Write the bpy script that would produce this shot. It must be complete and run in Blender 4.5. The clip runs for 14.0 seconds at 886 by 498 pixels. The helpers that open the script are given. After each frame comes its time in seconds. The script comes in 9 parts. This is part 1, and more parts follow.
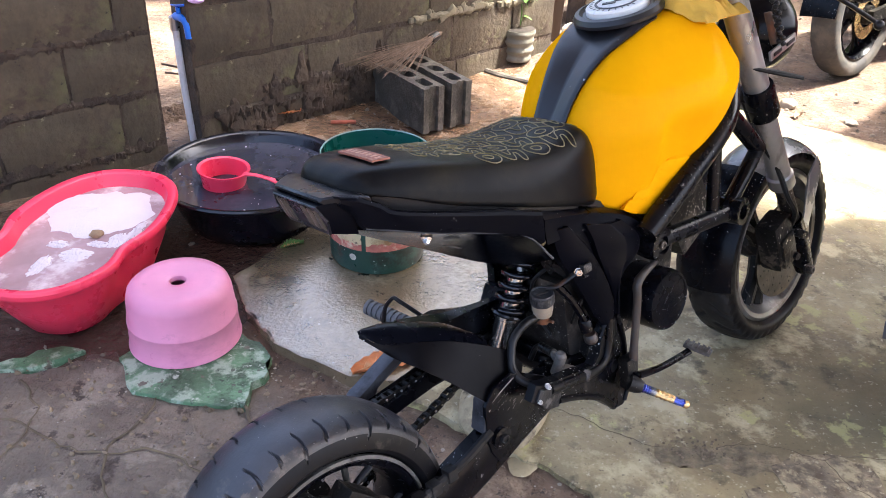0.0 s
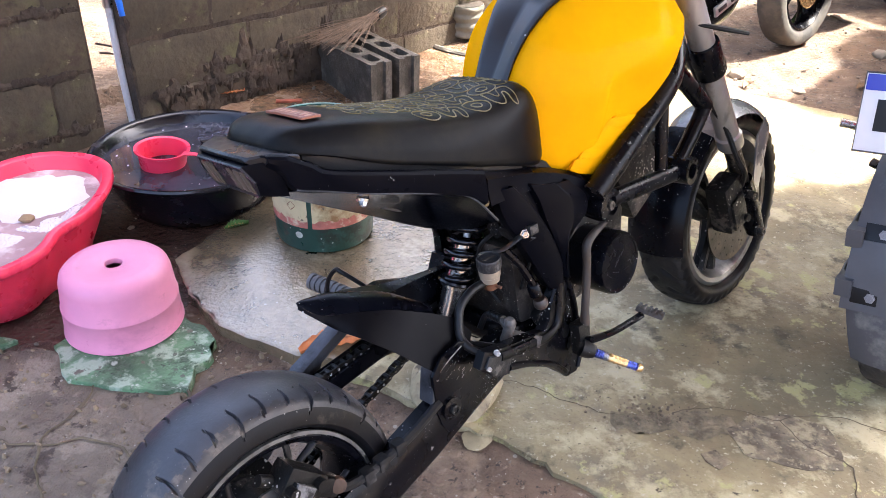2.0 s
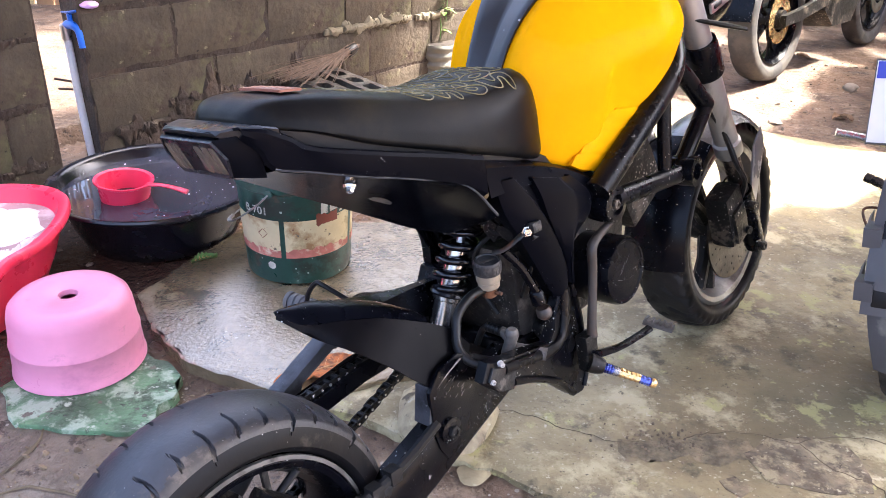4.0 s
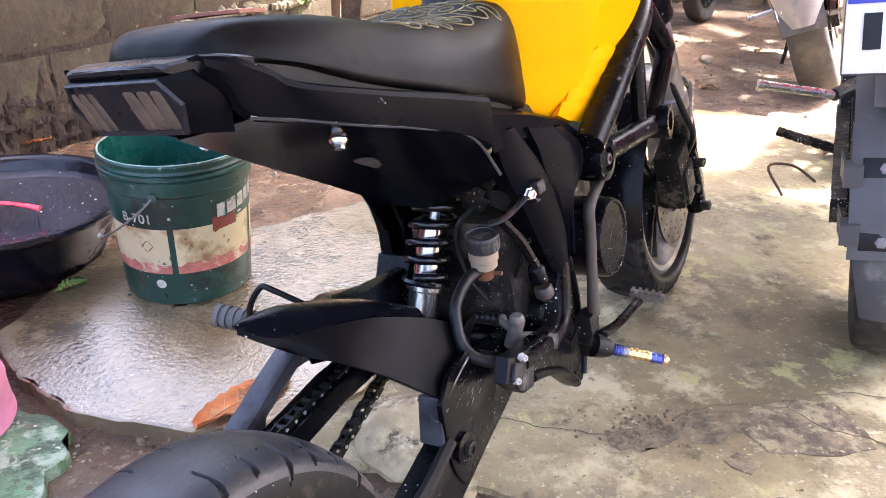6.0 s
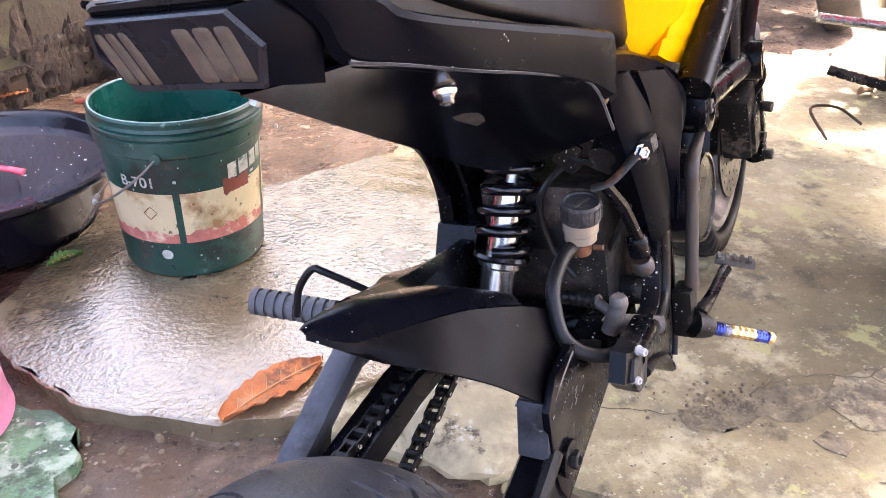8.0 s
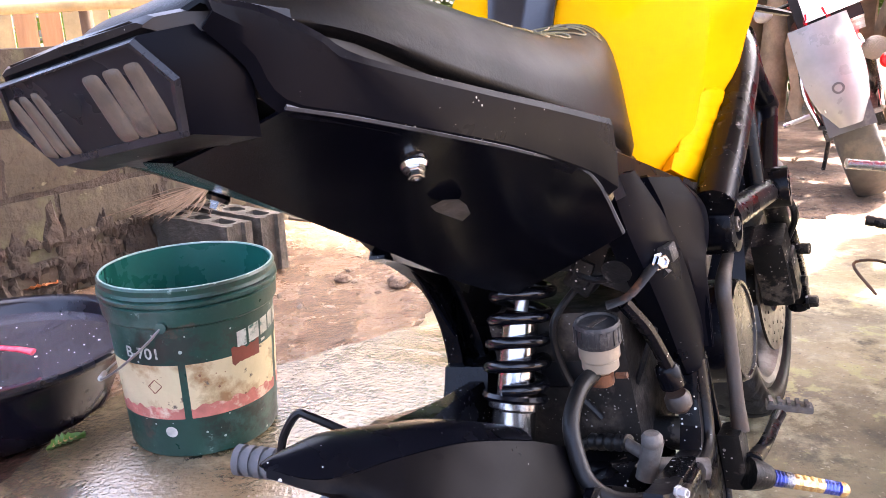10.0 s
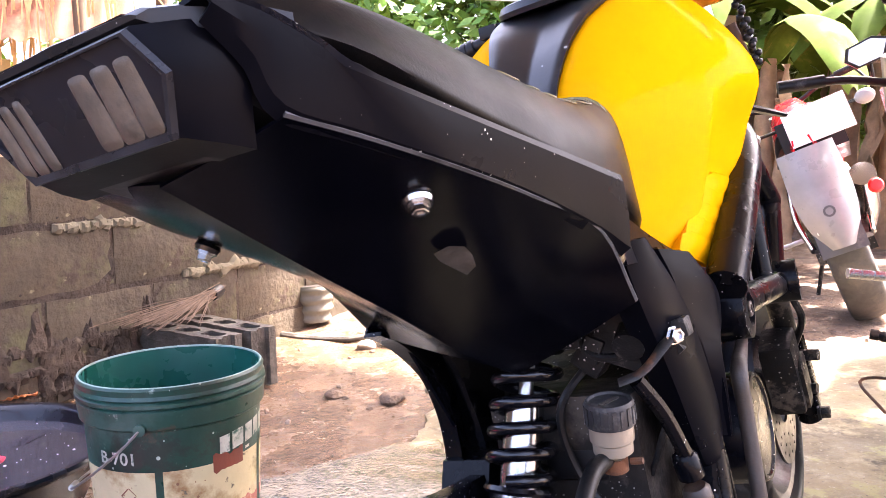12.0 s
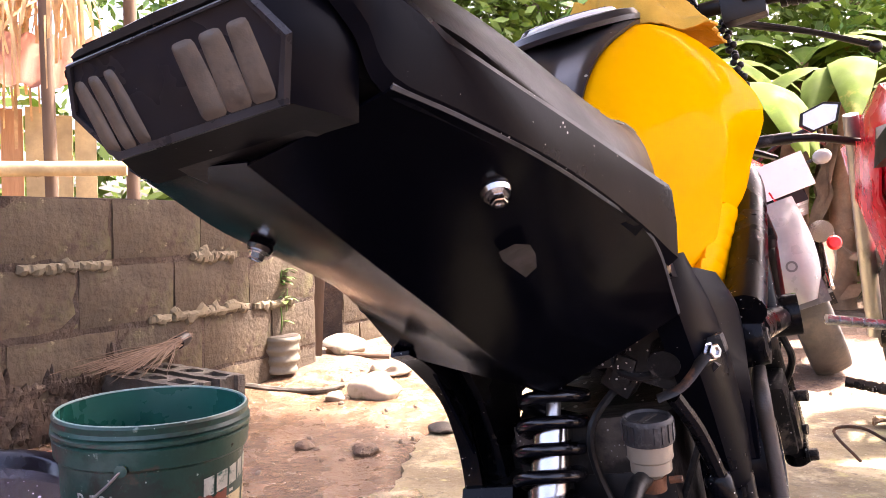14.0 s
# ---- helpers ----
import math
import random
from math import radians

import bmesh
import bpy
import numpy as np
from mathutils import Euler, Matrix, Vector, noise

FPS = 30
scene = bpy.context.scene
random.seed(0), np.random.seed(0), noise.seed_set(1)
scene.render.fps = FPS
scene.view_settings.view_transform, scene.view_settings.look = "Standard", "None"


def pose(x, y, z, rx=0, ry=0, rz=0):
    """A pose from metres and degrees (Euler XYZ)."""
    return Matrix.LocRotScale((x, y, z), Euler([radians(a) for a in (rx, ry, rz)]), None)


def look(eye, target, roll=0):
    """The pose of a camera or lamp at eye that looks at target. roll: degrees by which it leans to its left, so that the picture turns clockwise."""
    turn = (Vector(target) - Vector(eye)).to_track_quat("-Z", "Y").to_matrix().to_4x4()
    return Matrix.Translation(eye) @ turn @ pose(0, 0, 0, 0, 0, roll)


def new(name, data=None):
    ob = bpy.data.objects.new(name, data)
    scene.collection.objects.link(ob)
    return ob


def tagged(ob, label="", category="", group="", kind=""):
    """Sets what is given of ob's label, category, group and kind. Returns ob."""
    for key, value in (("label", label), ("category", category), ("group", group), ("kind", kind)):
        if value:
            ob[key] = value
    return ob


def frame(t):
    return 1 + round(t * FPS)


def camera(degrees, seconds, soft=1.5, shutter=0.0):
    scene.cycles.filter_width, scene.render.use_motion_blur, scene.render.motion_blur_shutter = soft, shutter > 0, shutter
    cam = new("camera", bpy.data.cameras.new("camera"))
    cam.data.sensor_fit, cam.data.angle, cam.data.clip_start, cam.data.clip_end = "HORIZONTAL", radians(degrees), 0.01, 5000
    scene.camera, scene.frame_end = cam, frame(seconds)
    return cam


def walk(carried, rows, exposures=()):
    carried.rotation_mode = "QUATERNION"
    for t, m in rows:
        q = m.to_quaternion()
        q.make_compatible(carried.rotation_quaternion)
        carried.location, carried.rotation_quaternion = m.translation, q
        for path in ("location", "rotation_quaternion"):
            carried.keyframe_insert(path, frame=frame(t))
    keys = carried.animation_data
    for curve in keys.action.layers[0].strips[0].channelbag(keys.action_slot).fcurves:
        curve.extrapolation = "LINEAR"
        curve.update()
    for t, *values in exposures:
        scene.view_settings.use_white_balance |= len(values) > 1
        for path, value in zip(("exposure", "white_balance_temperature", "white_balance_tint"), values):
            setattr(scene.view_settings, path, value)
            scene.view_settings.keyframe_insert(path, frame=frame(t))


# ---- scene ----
cam = camera(57.9, 14.0, soft=0.7)
PATH = [
    (0, (0.177, 0.049, 1.248), (0.05, 1.761, 0.222), 2.2),
    (0.5, (0.176, 0.053, 1.245), (0.063, 1.76, 0.208), 2.3),
    (1, (0.182, 0.056, 1.232), (0.085, 1.757, 0.186), 2.4),
    (1.5, (0.196, 0.064, 1.215), (0.129, 1.758, 0.153), 2.3),
    (2, (0.207, 0.077, 1.19), (0.179, 1.78, 0.141), 2.1),
    (4.5, (0.138, 0.201, 1.003), (0.244, 1.99, 0.115), 1.7),
    (5, (0.071, 0.277, 0.962), (0.344, 2.055, 0.087), 1.8),
    (5.5, (0.021, 0.322, 0.931), (0.396, 2.08, 0.053), 1.2),
    (6, (0.006, 0.35, 0.899), (0.436, 2.093, 0.019), 1.6),
    (6.5, (-0.007, 0.388, 0.874), (0.442, 2.124, -0.01), 2.7),
    (7, (-0.033, 0.451, 0.857), (0.455, 2.169, -0.043), 1.8),
    (7.5, (-0.064, 0.512, 0.855), (0.501, 2.182, -0.088), 1.2),
    (8, (-0.066, 0.536, 0.846), (0.402, 2.205, -0.151), 1.2),
    (8.5, (-0.048, 0.562, 0.82), (0.353, 2.301, -0.083), -1.1),
    (9, (-0.022, 0.566, 0.793), (0.39, 2.376, 0.047), -1.8),
    (11.5, (-0.008, 0.599, 0.697), (0.4, 2.531, 0.373), -2.4),
    (12, (-0.014, 0.603, 0.686), (0.442, 2.538, 0.468), -1.4),
    (12.5, (-0.027, 0.604, 0.669), (0.46, 2.539, 0.518), -1.0),
    (13, (-0.048, 0.605, 0.655), (0.452, 2.538, 0.553), -1.1),
    (13.5, (-0.06, 0.613, 0.652), (0.462, 2.541, 0.553), -0.7),
    (14, (-0.082, 0.624, 0.647), (0.492, 2.539, 0.579), -0.4),
]
walk(cam, [(t, look(eye, target, roll)) for t, eye, target, roll in PATH], [(0, 2.82, 6200, 10), (2, 3.05, 6250, 11), (4.5, 3.29, 6250, 14), (7.5, 3.58, 6580, 17), (9, 3.78, 6560, 18), (12, 3.65, 6650, 23), (13, 3.38, 6900, 26), (14, 3.14, 7060, 27)])

# ---- world and sun ----
world = bpy.data.worlds.new("sky")
scene.world = world
world.use_nodes = True
_wn = world.node_tree.nodes
sky = _wn.new("ShaderNodeTexSky")
sky.sky_type = "NISHITA"
sky.sun_disc = False
SUN_ELEV, SUN_AZ = radians(58), radians(75)
sky.sun_elevation, sky.sun_rotation = SUN_ELEV, SUN_AZ
sky.air_density, sky.dust_density, sky.ozone_density = 0.7, 6.0, 0.6
world.node_tree.links.new(sky.outputs[0], _wn["Background"].inputs[0])
_wn["Background"].inputs[1].default_value = 0.15
sun_dir = Vector((math.sin(SUN_AZ) * math.cos(SUN_ELEV), math.cos(SUN_AZ) * math.cos(SUN_ELEV), math.sin(SUN_ELEV)))
sun = new("sun", bpy.data.lights.new("sun", "SUN"))
sun.data.energy, sun.data.angle, sun.data.color = 3.6, radians(3.5), (1.0, 0.93, 0.82)
sun.matrix_world = look(sun_dir * 40, (0, 0, 0))


# ---- materials ----
def mat(name, base, rough=0.5, metal=0.0, var=0.25, scale=6.0, fine=70.0, bump=0.15, bscale=120.0, coat=0.0,
        stain=None, stain_scale=3.0, stain_at=0.55, stain_soft=0.12, speck=None, speck_scale=180.0, speck_at=0.16,
        spec=0.5, rvar=0.15, stretch=(1, 1, 1), trans=0.0, island=0.0, distance=0.004, layers=(), bdetail=6.0):
    """Base colour varied at two scales, an optional stain colour with soft noisy borders, optional small specks, and fine relief."""
    m = bpy.data.materials.new(name)
    m.use_nodes = True
    n, l = m.node_tree.nodes, m.node_tree.links
    b = n["Principled BSDF"]
    co = n.new("ShaderNodeTexCoord")
    mp = n.new("ShaderNodeMapping")
    mp.inputs["Scale"].default_value = stretch
    l.new(co.outputs["Object"], mp.inputs["Vector"])

    def nz(s, d=4.0, r=0.6):
        x = n.new("ShaderNodeTexNoise")
        x.inputs["Scale"].default_value, x.inputs["Detail"].default_value, x.inputs["Roughness"].default_value = s, d, r
        l.new(mp.outputs[0], x.inputs["Vector"])
        return x.outputs["Fac"]

    def ramp(src, a, c):
        x = n.new("ShaderNodeMapRange")
        x.inputs["From Min"].default_value, x.inputs["From Max"].default_value = a, c
        l.new(src, x.inputs["Value"])
        return x.outputs["Result"]

    def mix(f, c1, c2):
        x = n.new("ShaderNodeMix")
        x.data_type = "RGBA"
        if isinstance(f, float):
            x.inputs["Factor"].default_value = f
        else:
            l.new(f, x.inputs["Factor"])
        for sock, c in ((x.inputs["A"], c1), (x.inputs["B"], c2)):
            if isinstance(c, tuple):
                sock.default_value = (*c, 1)
            else:
                l.new(c, sock)
        return x.outputs["Result"]

    coarse, small = nz(scale), nz(fine, 6.0, 0.65)
    dark = tuple(v * (1 - var) for v in base)
    lite = tuple(min(0.95, v * (1 + var)) for v in base)
    col = mix(ramp(coarse, 0.35, 0.65), dark, lite)
    col = mix(ramp(small, 0.3, 0.75), col, mix(0.5, col, tuple(v * (1 - var) for v in base)))
    if island:
        g = n.new("ShaderNodeNewGeometry")
        o = n.new("ShaderNodeObjectInfo")
        ad = n.new("ShaderNodeMath")
        ad.operation = "ADD"
        l.new(g.outputs["Random Per Island"], ad.inputs[0])
        l.new(o.outputs["Random"], ad.inputs[1])
        hsv = n.new("ShaderNodeHueSaturation")
        l.new(col, hsv.inputs["Color"])
        mr = n.new("ShaderNodeMapRange")
        mr.inputs["From Max"].default_value = 2.0
        mr.inputs["To Min"].default_value, mr.inputs["To Max"].default_value = 1 - island, 1 + island
        l.new(ad.outputs[0], mr.inputs["Value"])
        l.new(mr.outputs[0], hsv.inputs["Value"])
        col = hsv.outputs["Color"]
    rsrc = None
    if stain:
        f = ramp(nz(stain_scale, 6.0, 0.65), stain_at, stain_at + stain_soft)
        col = mix(f, col, stain)
    for c2, s2, at2, soft2 in layers:
        col = mix(ramp(nz(s2, 8.0, 0.7), at2, at2 + soft2), col, c2)
    if speck:
        v = n.new("ShaderNodeTexVoronoi")
        v.inputs["Scale"].default_value = speck_scale
        l.new(mp.outputs[0], v.inputs["Vector"])
        lump = ramp(nz(9.0, 3.0), 0.38, 0.62)
        x = n.new("ShaderNodeMath")
        x.operation = "LESS_THAN"
        y = n.new("ShaderNodeMath")
        y.operation = "MULTIPLY"
        sep = n.new("ShaderNodeSeparateColor")
        l.new(v.outputs["Color"], sep.inputs[0])
        size = n.new("ShaderNodeMapRange")
        size.inputs["From Min"].default_value, size.inputs["From Max"].default_value = 0.45, 1.0
        size.inputs["To Max"].default_value = speck_at * 1.5
        l.new(sep.outputs[0], size.inputs["Value"])
        l.new(lump, y.inputs[0])
        l.new(size.outputs[0], y.inputs[1])
        l.new(v.outputs["Distance"], x.inputs[0])
        l.new(y.outputs[0], x.inputs[1])
        col = mix(x.outputs[0], col, speck)
    l.new(col, b.inputs["Base Color"])
    rr = n.new("ShaderNodeMapRange")
    rr.inputs["From Min"].default_value, rr.inputs["From Max"].default_value = 0.3, 0.7
    rr.inputs["To Min"].default_value, rr.inputs["To Max"].default_value = max(0.02, rough - rvar), min(1, rough + rvar)
    l.new(nz(scale * 2.3), rr.inputs["Value"])
    l.new(rr.outputs[0], b.inputs["Roughness"])
    b.inputs["Metallic"].default_value = metal
    b.inputs["Specular IOR Level"].default_value = spec
    b.inputs["Coat Weight"].default_value = coat
    b.inputs["Coat Roughness"].default_value = 0.06
    b.inputs["Transmission Weight"].default_value = trans
    if bump:
        bp = n.new("ShaderNodeBump")
        bp.inputs["Strength"].default_value, bp.inputs["Distance"].default_value = bump, distance
        l.new(nz(bscale, bdetail, 0.6), bp.inputs["Height"])
        l.new(bp.outputs[0], b.inputs["Normal"])
    return m


m_satin = mat("satin_black_paint", (0.0026, 0.0028, 0.0046), 0.25, spec=0.13, var=0.25, bump=0.03, bscale=260, speck=(0.42, 0.41, 0.39), speck_scale=200, speck_at=0.17, rvar=0.08)
m_panel = mat("matt_black_panel", (0.0026, 0.0029, 0.0050), 0.31, spec=0.040, var=0.2, bump=0.02, bscale=300, speck=(0.36, 0.35, 0.33), speck_scale=190, speck_at=0.13, rvar=0.07, layers=(((0.030, 0.028, 0.026), 70.0, 0.70, 0.03),))
m_under = mat("sprayed_black_sheet", (0.0011, 0.0012, 0.0030), 0.19, spec=0.17, var=0.2, bump=0.0, bscale=200, rvar=0.06)
m_frame = mat("dusty_black_frame", (0.0026, 0.0027, 0.0040), 0.27, spec=0.15, var=0.3, bump=0.06, bscale=180, speck=(0.50, 0.49, 0.46), speck_scale=240, speck_at=0.14, stain=(0.018, 0.016, 0.013), stain_scale=7, stain_at=0.60, layers=(((0.20, 0.19, 0.18), 55.0, 0.675, 0.02), ((0.035, 0.029, 0.023), 16.0, 0.63, 0.05)))
m_splashed = mat("splashed_black_frame", (0.0026, 0.0027, 0.0040), 0.27, spec=0.15, var=0.3, bump=0.06, bscale=180, speck=(0.55, 0.54, 0.51), speck_scale=210, speck_at=0.27, stain=(0.018, 0.016, 0.013), stain_scale=7, stain_at=0.60, layers=(((0.20, 0.19, 0.18), 55.0, 0.675, 0.02), ((0.035, 0.029, 0.023), 16.0, 0.63, 0.05)))
m_grime = mat("greasy_dark_metal", (0.011, 0.0105, 0.010), 0.5, metal=0.3, spec=0.3, var=0.5, bump=0.5, bscale=70, stain=(0.085, 0.07, 0.055), stain_scale=14, stain_at=0.54, stain_soft=0.06, speck=(0.4, 0.38, 0.35), speck_scale=150, speck_at=0.3)
# blue-grey base carries the tread's sky sheen; stain and layers are dust
m_rubber = mat("dusty_sheen_tinted_rubber", (0.033, 0.034, 0.040), 0.38, spec=0.55, var=0.3, bump=0.2, bscale=160, stain=(0.060, 0.054, 0.047), stain_scale=4, stain_at=0.5, stain_soft=0.25, speck=(0.3, 0.29, 0.27), speck_scale=220, speck_at=0.12, layers=(((0.10, 0.085, 0.068), 9.0, 0.60, 0.08),))
m_shoulder = mat("brown_dusted_tyre_rubber", (0.024, 0.024, 0.027), 0.5, spec=0.4, var=0.3, bump=0.25, bscale=140, stain=(0.078, 0.064, 0.052), stain_scale=7, stain_at=0.44, stain_soft=0.2, speck=(0.3, 0.29, 0.27), speck_scale=200, speck_at=0.14, layers=(((0.12, 0.10, 0.08), 14.0, 0.58, 0.08),))
# same tyre, left near black without the tread's sheen colour
m_sidewall = mat("black_tyre_sidewall", (0.0045, 0.0045, 0.0055), 0.42, spec=0.16, var=0.3, bump=0.06, bscale=120, speck=(0.3, 0.29, 0.27), speck_scale=180, speck_at=0.1, layers=(((0.03, 0.026, 0.021), 11.0, 0.60, 0.08),))
m_mudtyre = mat("muddy_tyre_rubber", (0.03, 0.029, 0.028), 0.75, var=0.3, bump=0.4, bscale=120, stain=(0.19, 0.16, 0.12), stain_scale=6, stain_at=0.52, stain_soft=0.1)
m_greytyre = mat("dry_dust_tyre_rubber", (0.045, 0.043, 0.041), 0.8, var=0.3, bump=0.3, bscale=90, stain=(0.085, 0.077, 0.064), stain_scale=7, stain_at=0.5)
m_hose = mat("black_rubber_hose", (0.009, 0.009, 0.0095), 0.42, spec=0.25, var=0.4, bump=0.2, stain=(0.075, 0.07, 0.066), stain_scale=14, stain_at=0.6)
m_spring = mat("black_spring_enamel", (0.004, 0.004, 0.006), 0.2, var=0.15, bump=0.03, rvar=0.05)
m_chrome = mat("chromed_steel", (0.52, 0.51, 0.51), 0.2, metal=1, var=0.1, bump=0.03, bscale=60, rvar=0.07, stain=(0.28, 0.24, 0.2), stain_scale=18, stain_at=0.62)
m_alloy = mat("scratched_alloy", (0.46, 0.45, 0.43), 0.38, metal=0.9, var=0.2, bump=0.1, stain=(0.2, 0.18, 0.15), stain_scale=10)
m_stanch = mat("worn_fork_alloy", (0.36, 0.355, 0.34), 0.42, metal=0.75, var=0.2, bump=0.08, stain=(0.12, 0.11, 0.1), stain_scale=8, stretch=(1, 1, 0.35))
m_rusty = mat("rusted_steel", (0.07, 0.042, 0.028), 0.8, metal=0.2, var=0.4, bump=0.5, bscale=90, stain=(0.13, 0.05, 0.02), stain_scale=30, stain_at=0.5)
m_rusttube = mat("scuffed_brown_grey_pipe", (0.035, 0.028, 0.023), 0.5, metal=0.1, var=0.3, bump=0.2, stain=(0.045, 0.026, 0.018), stain_scale=11, stain_at=0.5)
m_yellow = mat("gloss_yellow_paint", (0.76, 0.335, 0.001), 0.5, spec=0.0, var=0.05, bump=0.0, coat=0.035, rvar=0.04, speck=(0.5, 0.27, 0.02), speck_scale=60, speck_at=0.03)
m_vinyl = mat("grained_black_vinyl", (0.0042, 0.0043, 0.0050), 0.38, spec=0.08, var=0.2, bump=0.2, bscale=420, distance=0.001, stain=(0.018, 0.0145, 0.009), stain_scale=5, stain_at=0.5, stain_soft=0.2, rvar=0.08)
m_print = mat("faded_gold_print", (0.16, 0.125, 0.05), 0.5, var=0.4, scale=20, bump=0.1)
m_leather = mat("brown_leather_patch", (0.22, 0.075, 0.045), 0.5, var=0.3, bump=0.3, bscale=300)
m_leatherline = mat("pale_embossing", (0.42, 0.22, 0.15), 0.5, var=0.2, bump=0.1)
m_strip = mat("scratched_black_plastic", (0.012, 0.012, 0.014), 0.34, spec=0.4, var=0.15, bump=0.06, bscale=300, speck=(0.4, 0.4, 0.4), speck_scale=45, speck_at=0.07, rvar=0.06)
m_white = mat("worn_white_enamel", (0.72, 0.72, 0.7), 0.35, var=0.08, bump=0.05)
m_black = mat("plain_black_plastic", (0.005, 0.005, 0.006), 0.4, spec=0.3, var=0.2, bump=0.08)
m_grey = mat("dusty_grey_plastic", (0.075, 0.077, 0.083), 0.5, var=0.15, bump=0.08, stain=(0.23, 0.22, 0.2), stain_scale=6)
m_fender = mat("silver_grey_mudguard", (0.17, 0.175, 0.185), 0.28, var=0.1, bump=0.04, coat=0.2)
m_lens = mat("smoked_dusty_lens", (0.024, 0.026, 0.038), 0.27, spec=0.40, var=0.25, bump=0.03, stain=(0.024, 0.022, 0.02), stain_scale=8, stain_at=0.5, stain_soft=0.25, speck=(0.3, 0.29, 0.27), speck_scale=140, speck_at=0.1)
m_lensbar = mat("beige_lens_rib", (0.078, 0.064, 0.049), 0.5, var=0.35, bump=0.2, scale=40, stain=(0.05, 0.042, 0.034), stain_scale=60, stain_at=0.55)
m_resin = mat("cloudy_reservoir_plastic", (0.25, 0.205, 0.15), 0.4, var=0.12, bump=0.05, stain=(0.3, 0.24, 0.17), stain_scale=25, stain_at=0.55)
m_bluepeg = mat("heat_blued_titanium", (0.10, 0.14, 0.50), 0.2, metal=0.85, var=0.3, bump=0.3, bscale=300)
m_goldpeg = mat("heat_gold_titanium", (0.75, 0.52, 0.24), 0.2, metal=0.85, var=0.3, bump=0.3, bscale=300)
m_pegsteel = mat("bright_knurled_steel", (0.6, 0.6, 0.62), 0.25, metal=0.9, var=0.2, bump=0.4, bscale=300)
m_cloth = mat("mustard_cotton_cloth", (0.56, 0.33, 0.045), 0.9, var=0.2, bump=0.5, bscale=350, distance=0.002)
m_wound = mat("bare_scuffed_primer", (0.08, 0.055, 0.02), 0.6, var=0.5, scale=60)

m_red = mat("gloss_red_plastic", (0.62, 0.012, 0.02), 0.25, var=0.08, bump=0.02, coat=0.4)
m_lightgrey = mat("pale_dusty_plastic", (0.24, 0.24, 0.25), 0.35, var=0.15, bump=0.1)
m_plate = mat("white_number_plate", (0.78, 0.78, 0.78), 0.35, var=0.04, bump=0.0)
m_plateblue = mat("blue_plate_band", (0.03, 0.05, 0.42), 0.4, var=0.05, bump=0.0)
m_redlens = mat("red_reflector", (0.65, 0.02, 0.02), 0.15, var=0.1, bump=0.2, bscale=400)

m_pink = mat("hot_pink_plastic", (0.88, 0.045, 0.105), 0.3, var=0.06, bump=0.03, rvar=0.06, spec=0.5)
m_pinkpale = mat("pale_pink_plastic", (0.76, 0.28, 0.43), 0.4, var=0.08, bump=0.05, layers=(((0.60, 0.22, 0.32), 14.0, 0.6, 0.1),), stain=(0.64, 0.22, 0.35), stain_scale=5, stain_at=0.58)
m_basin = mat("black_recycled_plastic", (0.006, 0.006, 0.011), 0.20, spec=0.5, var=0.2, bump=0.06, speck=(0.5, 0.5, 0.5), speck_scale=60, speck_at=0.04)
m_pail = mat("scuffed_green_pail", (0.006, 0.052, 0.038), 0.42, var=0.25, bump=0.1, stain=(0.035, 0.088, 0.072), stain_scale=7, stain_at=0.52, speck=(0.35, 0.42, 0.38), speck_scale=70, speck_at=0.16, layers=(((0.013, 0.026, 0.02), 9.0, 0.52, 0.08), ((0.16, 0.24, 0.21), 26.0, 0.63, 0.05), ((0.05, 0.045, 0.032), 16.0, 0.6, 0.06)))
m_pailin = mat("wet_green_plastic", (0.006, 0.080, 0.062), 0.3, var=0.15, bump=0.05)
m_pailrim = mat("worn_pale_rim", (0.24, 0.36, 0.32), 0.5, var=0.25, bump=0.1)
m_label = mat("dirty_cream_label", (0.60, 0.52, 0.31), 0.55, var=0.15, bump=0.2, layers=(((0.12, 0.10, 0.07), 30.0, 0.61, 0.04), ((0.30, 0.24, 0.12), 6.0, 0.55, 0.1)), stain=(0.30, 0.17, 0.07), stain_scale=9, stain_at=0.52, speck=(0.2, 0.1, 0.05), speck_scale=70, speck_at=0.15)
m_labelred = mat("peeling_red_label", (0.5, 0.17, 0.13), 0.6, var=0.3, scale=20, bump=0.1, stain=(0.62, 0.5, 0.36), stain_scale=30, stain_at=0.52)
m_labelbrown = mat("brown_label_print", (0.2, 0.05, 0.03), 0.5, var=0.3)
m_lettering = mat("worn_white_print", (0.5, 0.52, 0.46), 0.5, var=0.25, scale=30, stain=(0.02, 0.10, 0.08), stain_scale=40, stain_at=0.54)
m_wire = mat("dull_steel_wire", (0.3, 0.29, 0.27), 0.5, metal=0.8, var=0.3)
m_suds = mat("white_soap_foam", (0.70, 0.61, 0.64), 0.7, var=0.06, bump=0.7, bscale=180)
m_soapwater = mat("cloudy_pink_water", (0.46, 0.30, 0.32), 0.08, var=0.2, bump=0.05, bscale=12, stain=(0.70, 0.58, 0.60), stain_scale=7, stain_at=0.5, stain_soft=0.1, rvar=0.03)
# blue-grey base stands in for the sky mirrored in the water
m_water = mat("sky_tinted_rinse_water", (0.042, 0.043, 0.060), 0.04, var=0.3, bump=0.03, bscale=8, speck=(0.5, 0.52, 0.58), speck_scale=45, speck_at=0.05, rvar=0.02)
m_pvc = mat("white_pvc_pipe", (0.74, 0.73, 0.74), 0.4, var=0.06, bump=0.05, stain=(0.5, 0.45, 0.4), stain_scale=8)
m_blue = mat("blue_plastic_tap", (0.01, 0.14, 0.62), 0.35, var=0.1, bump=0.03)

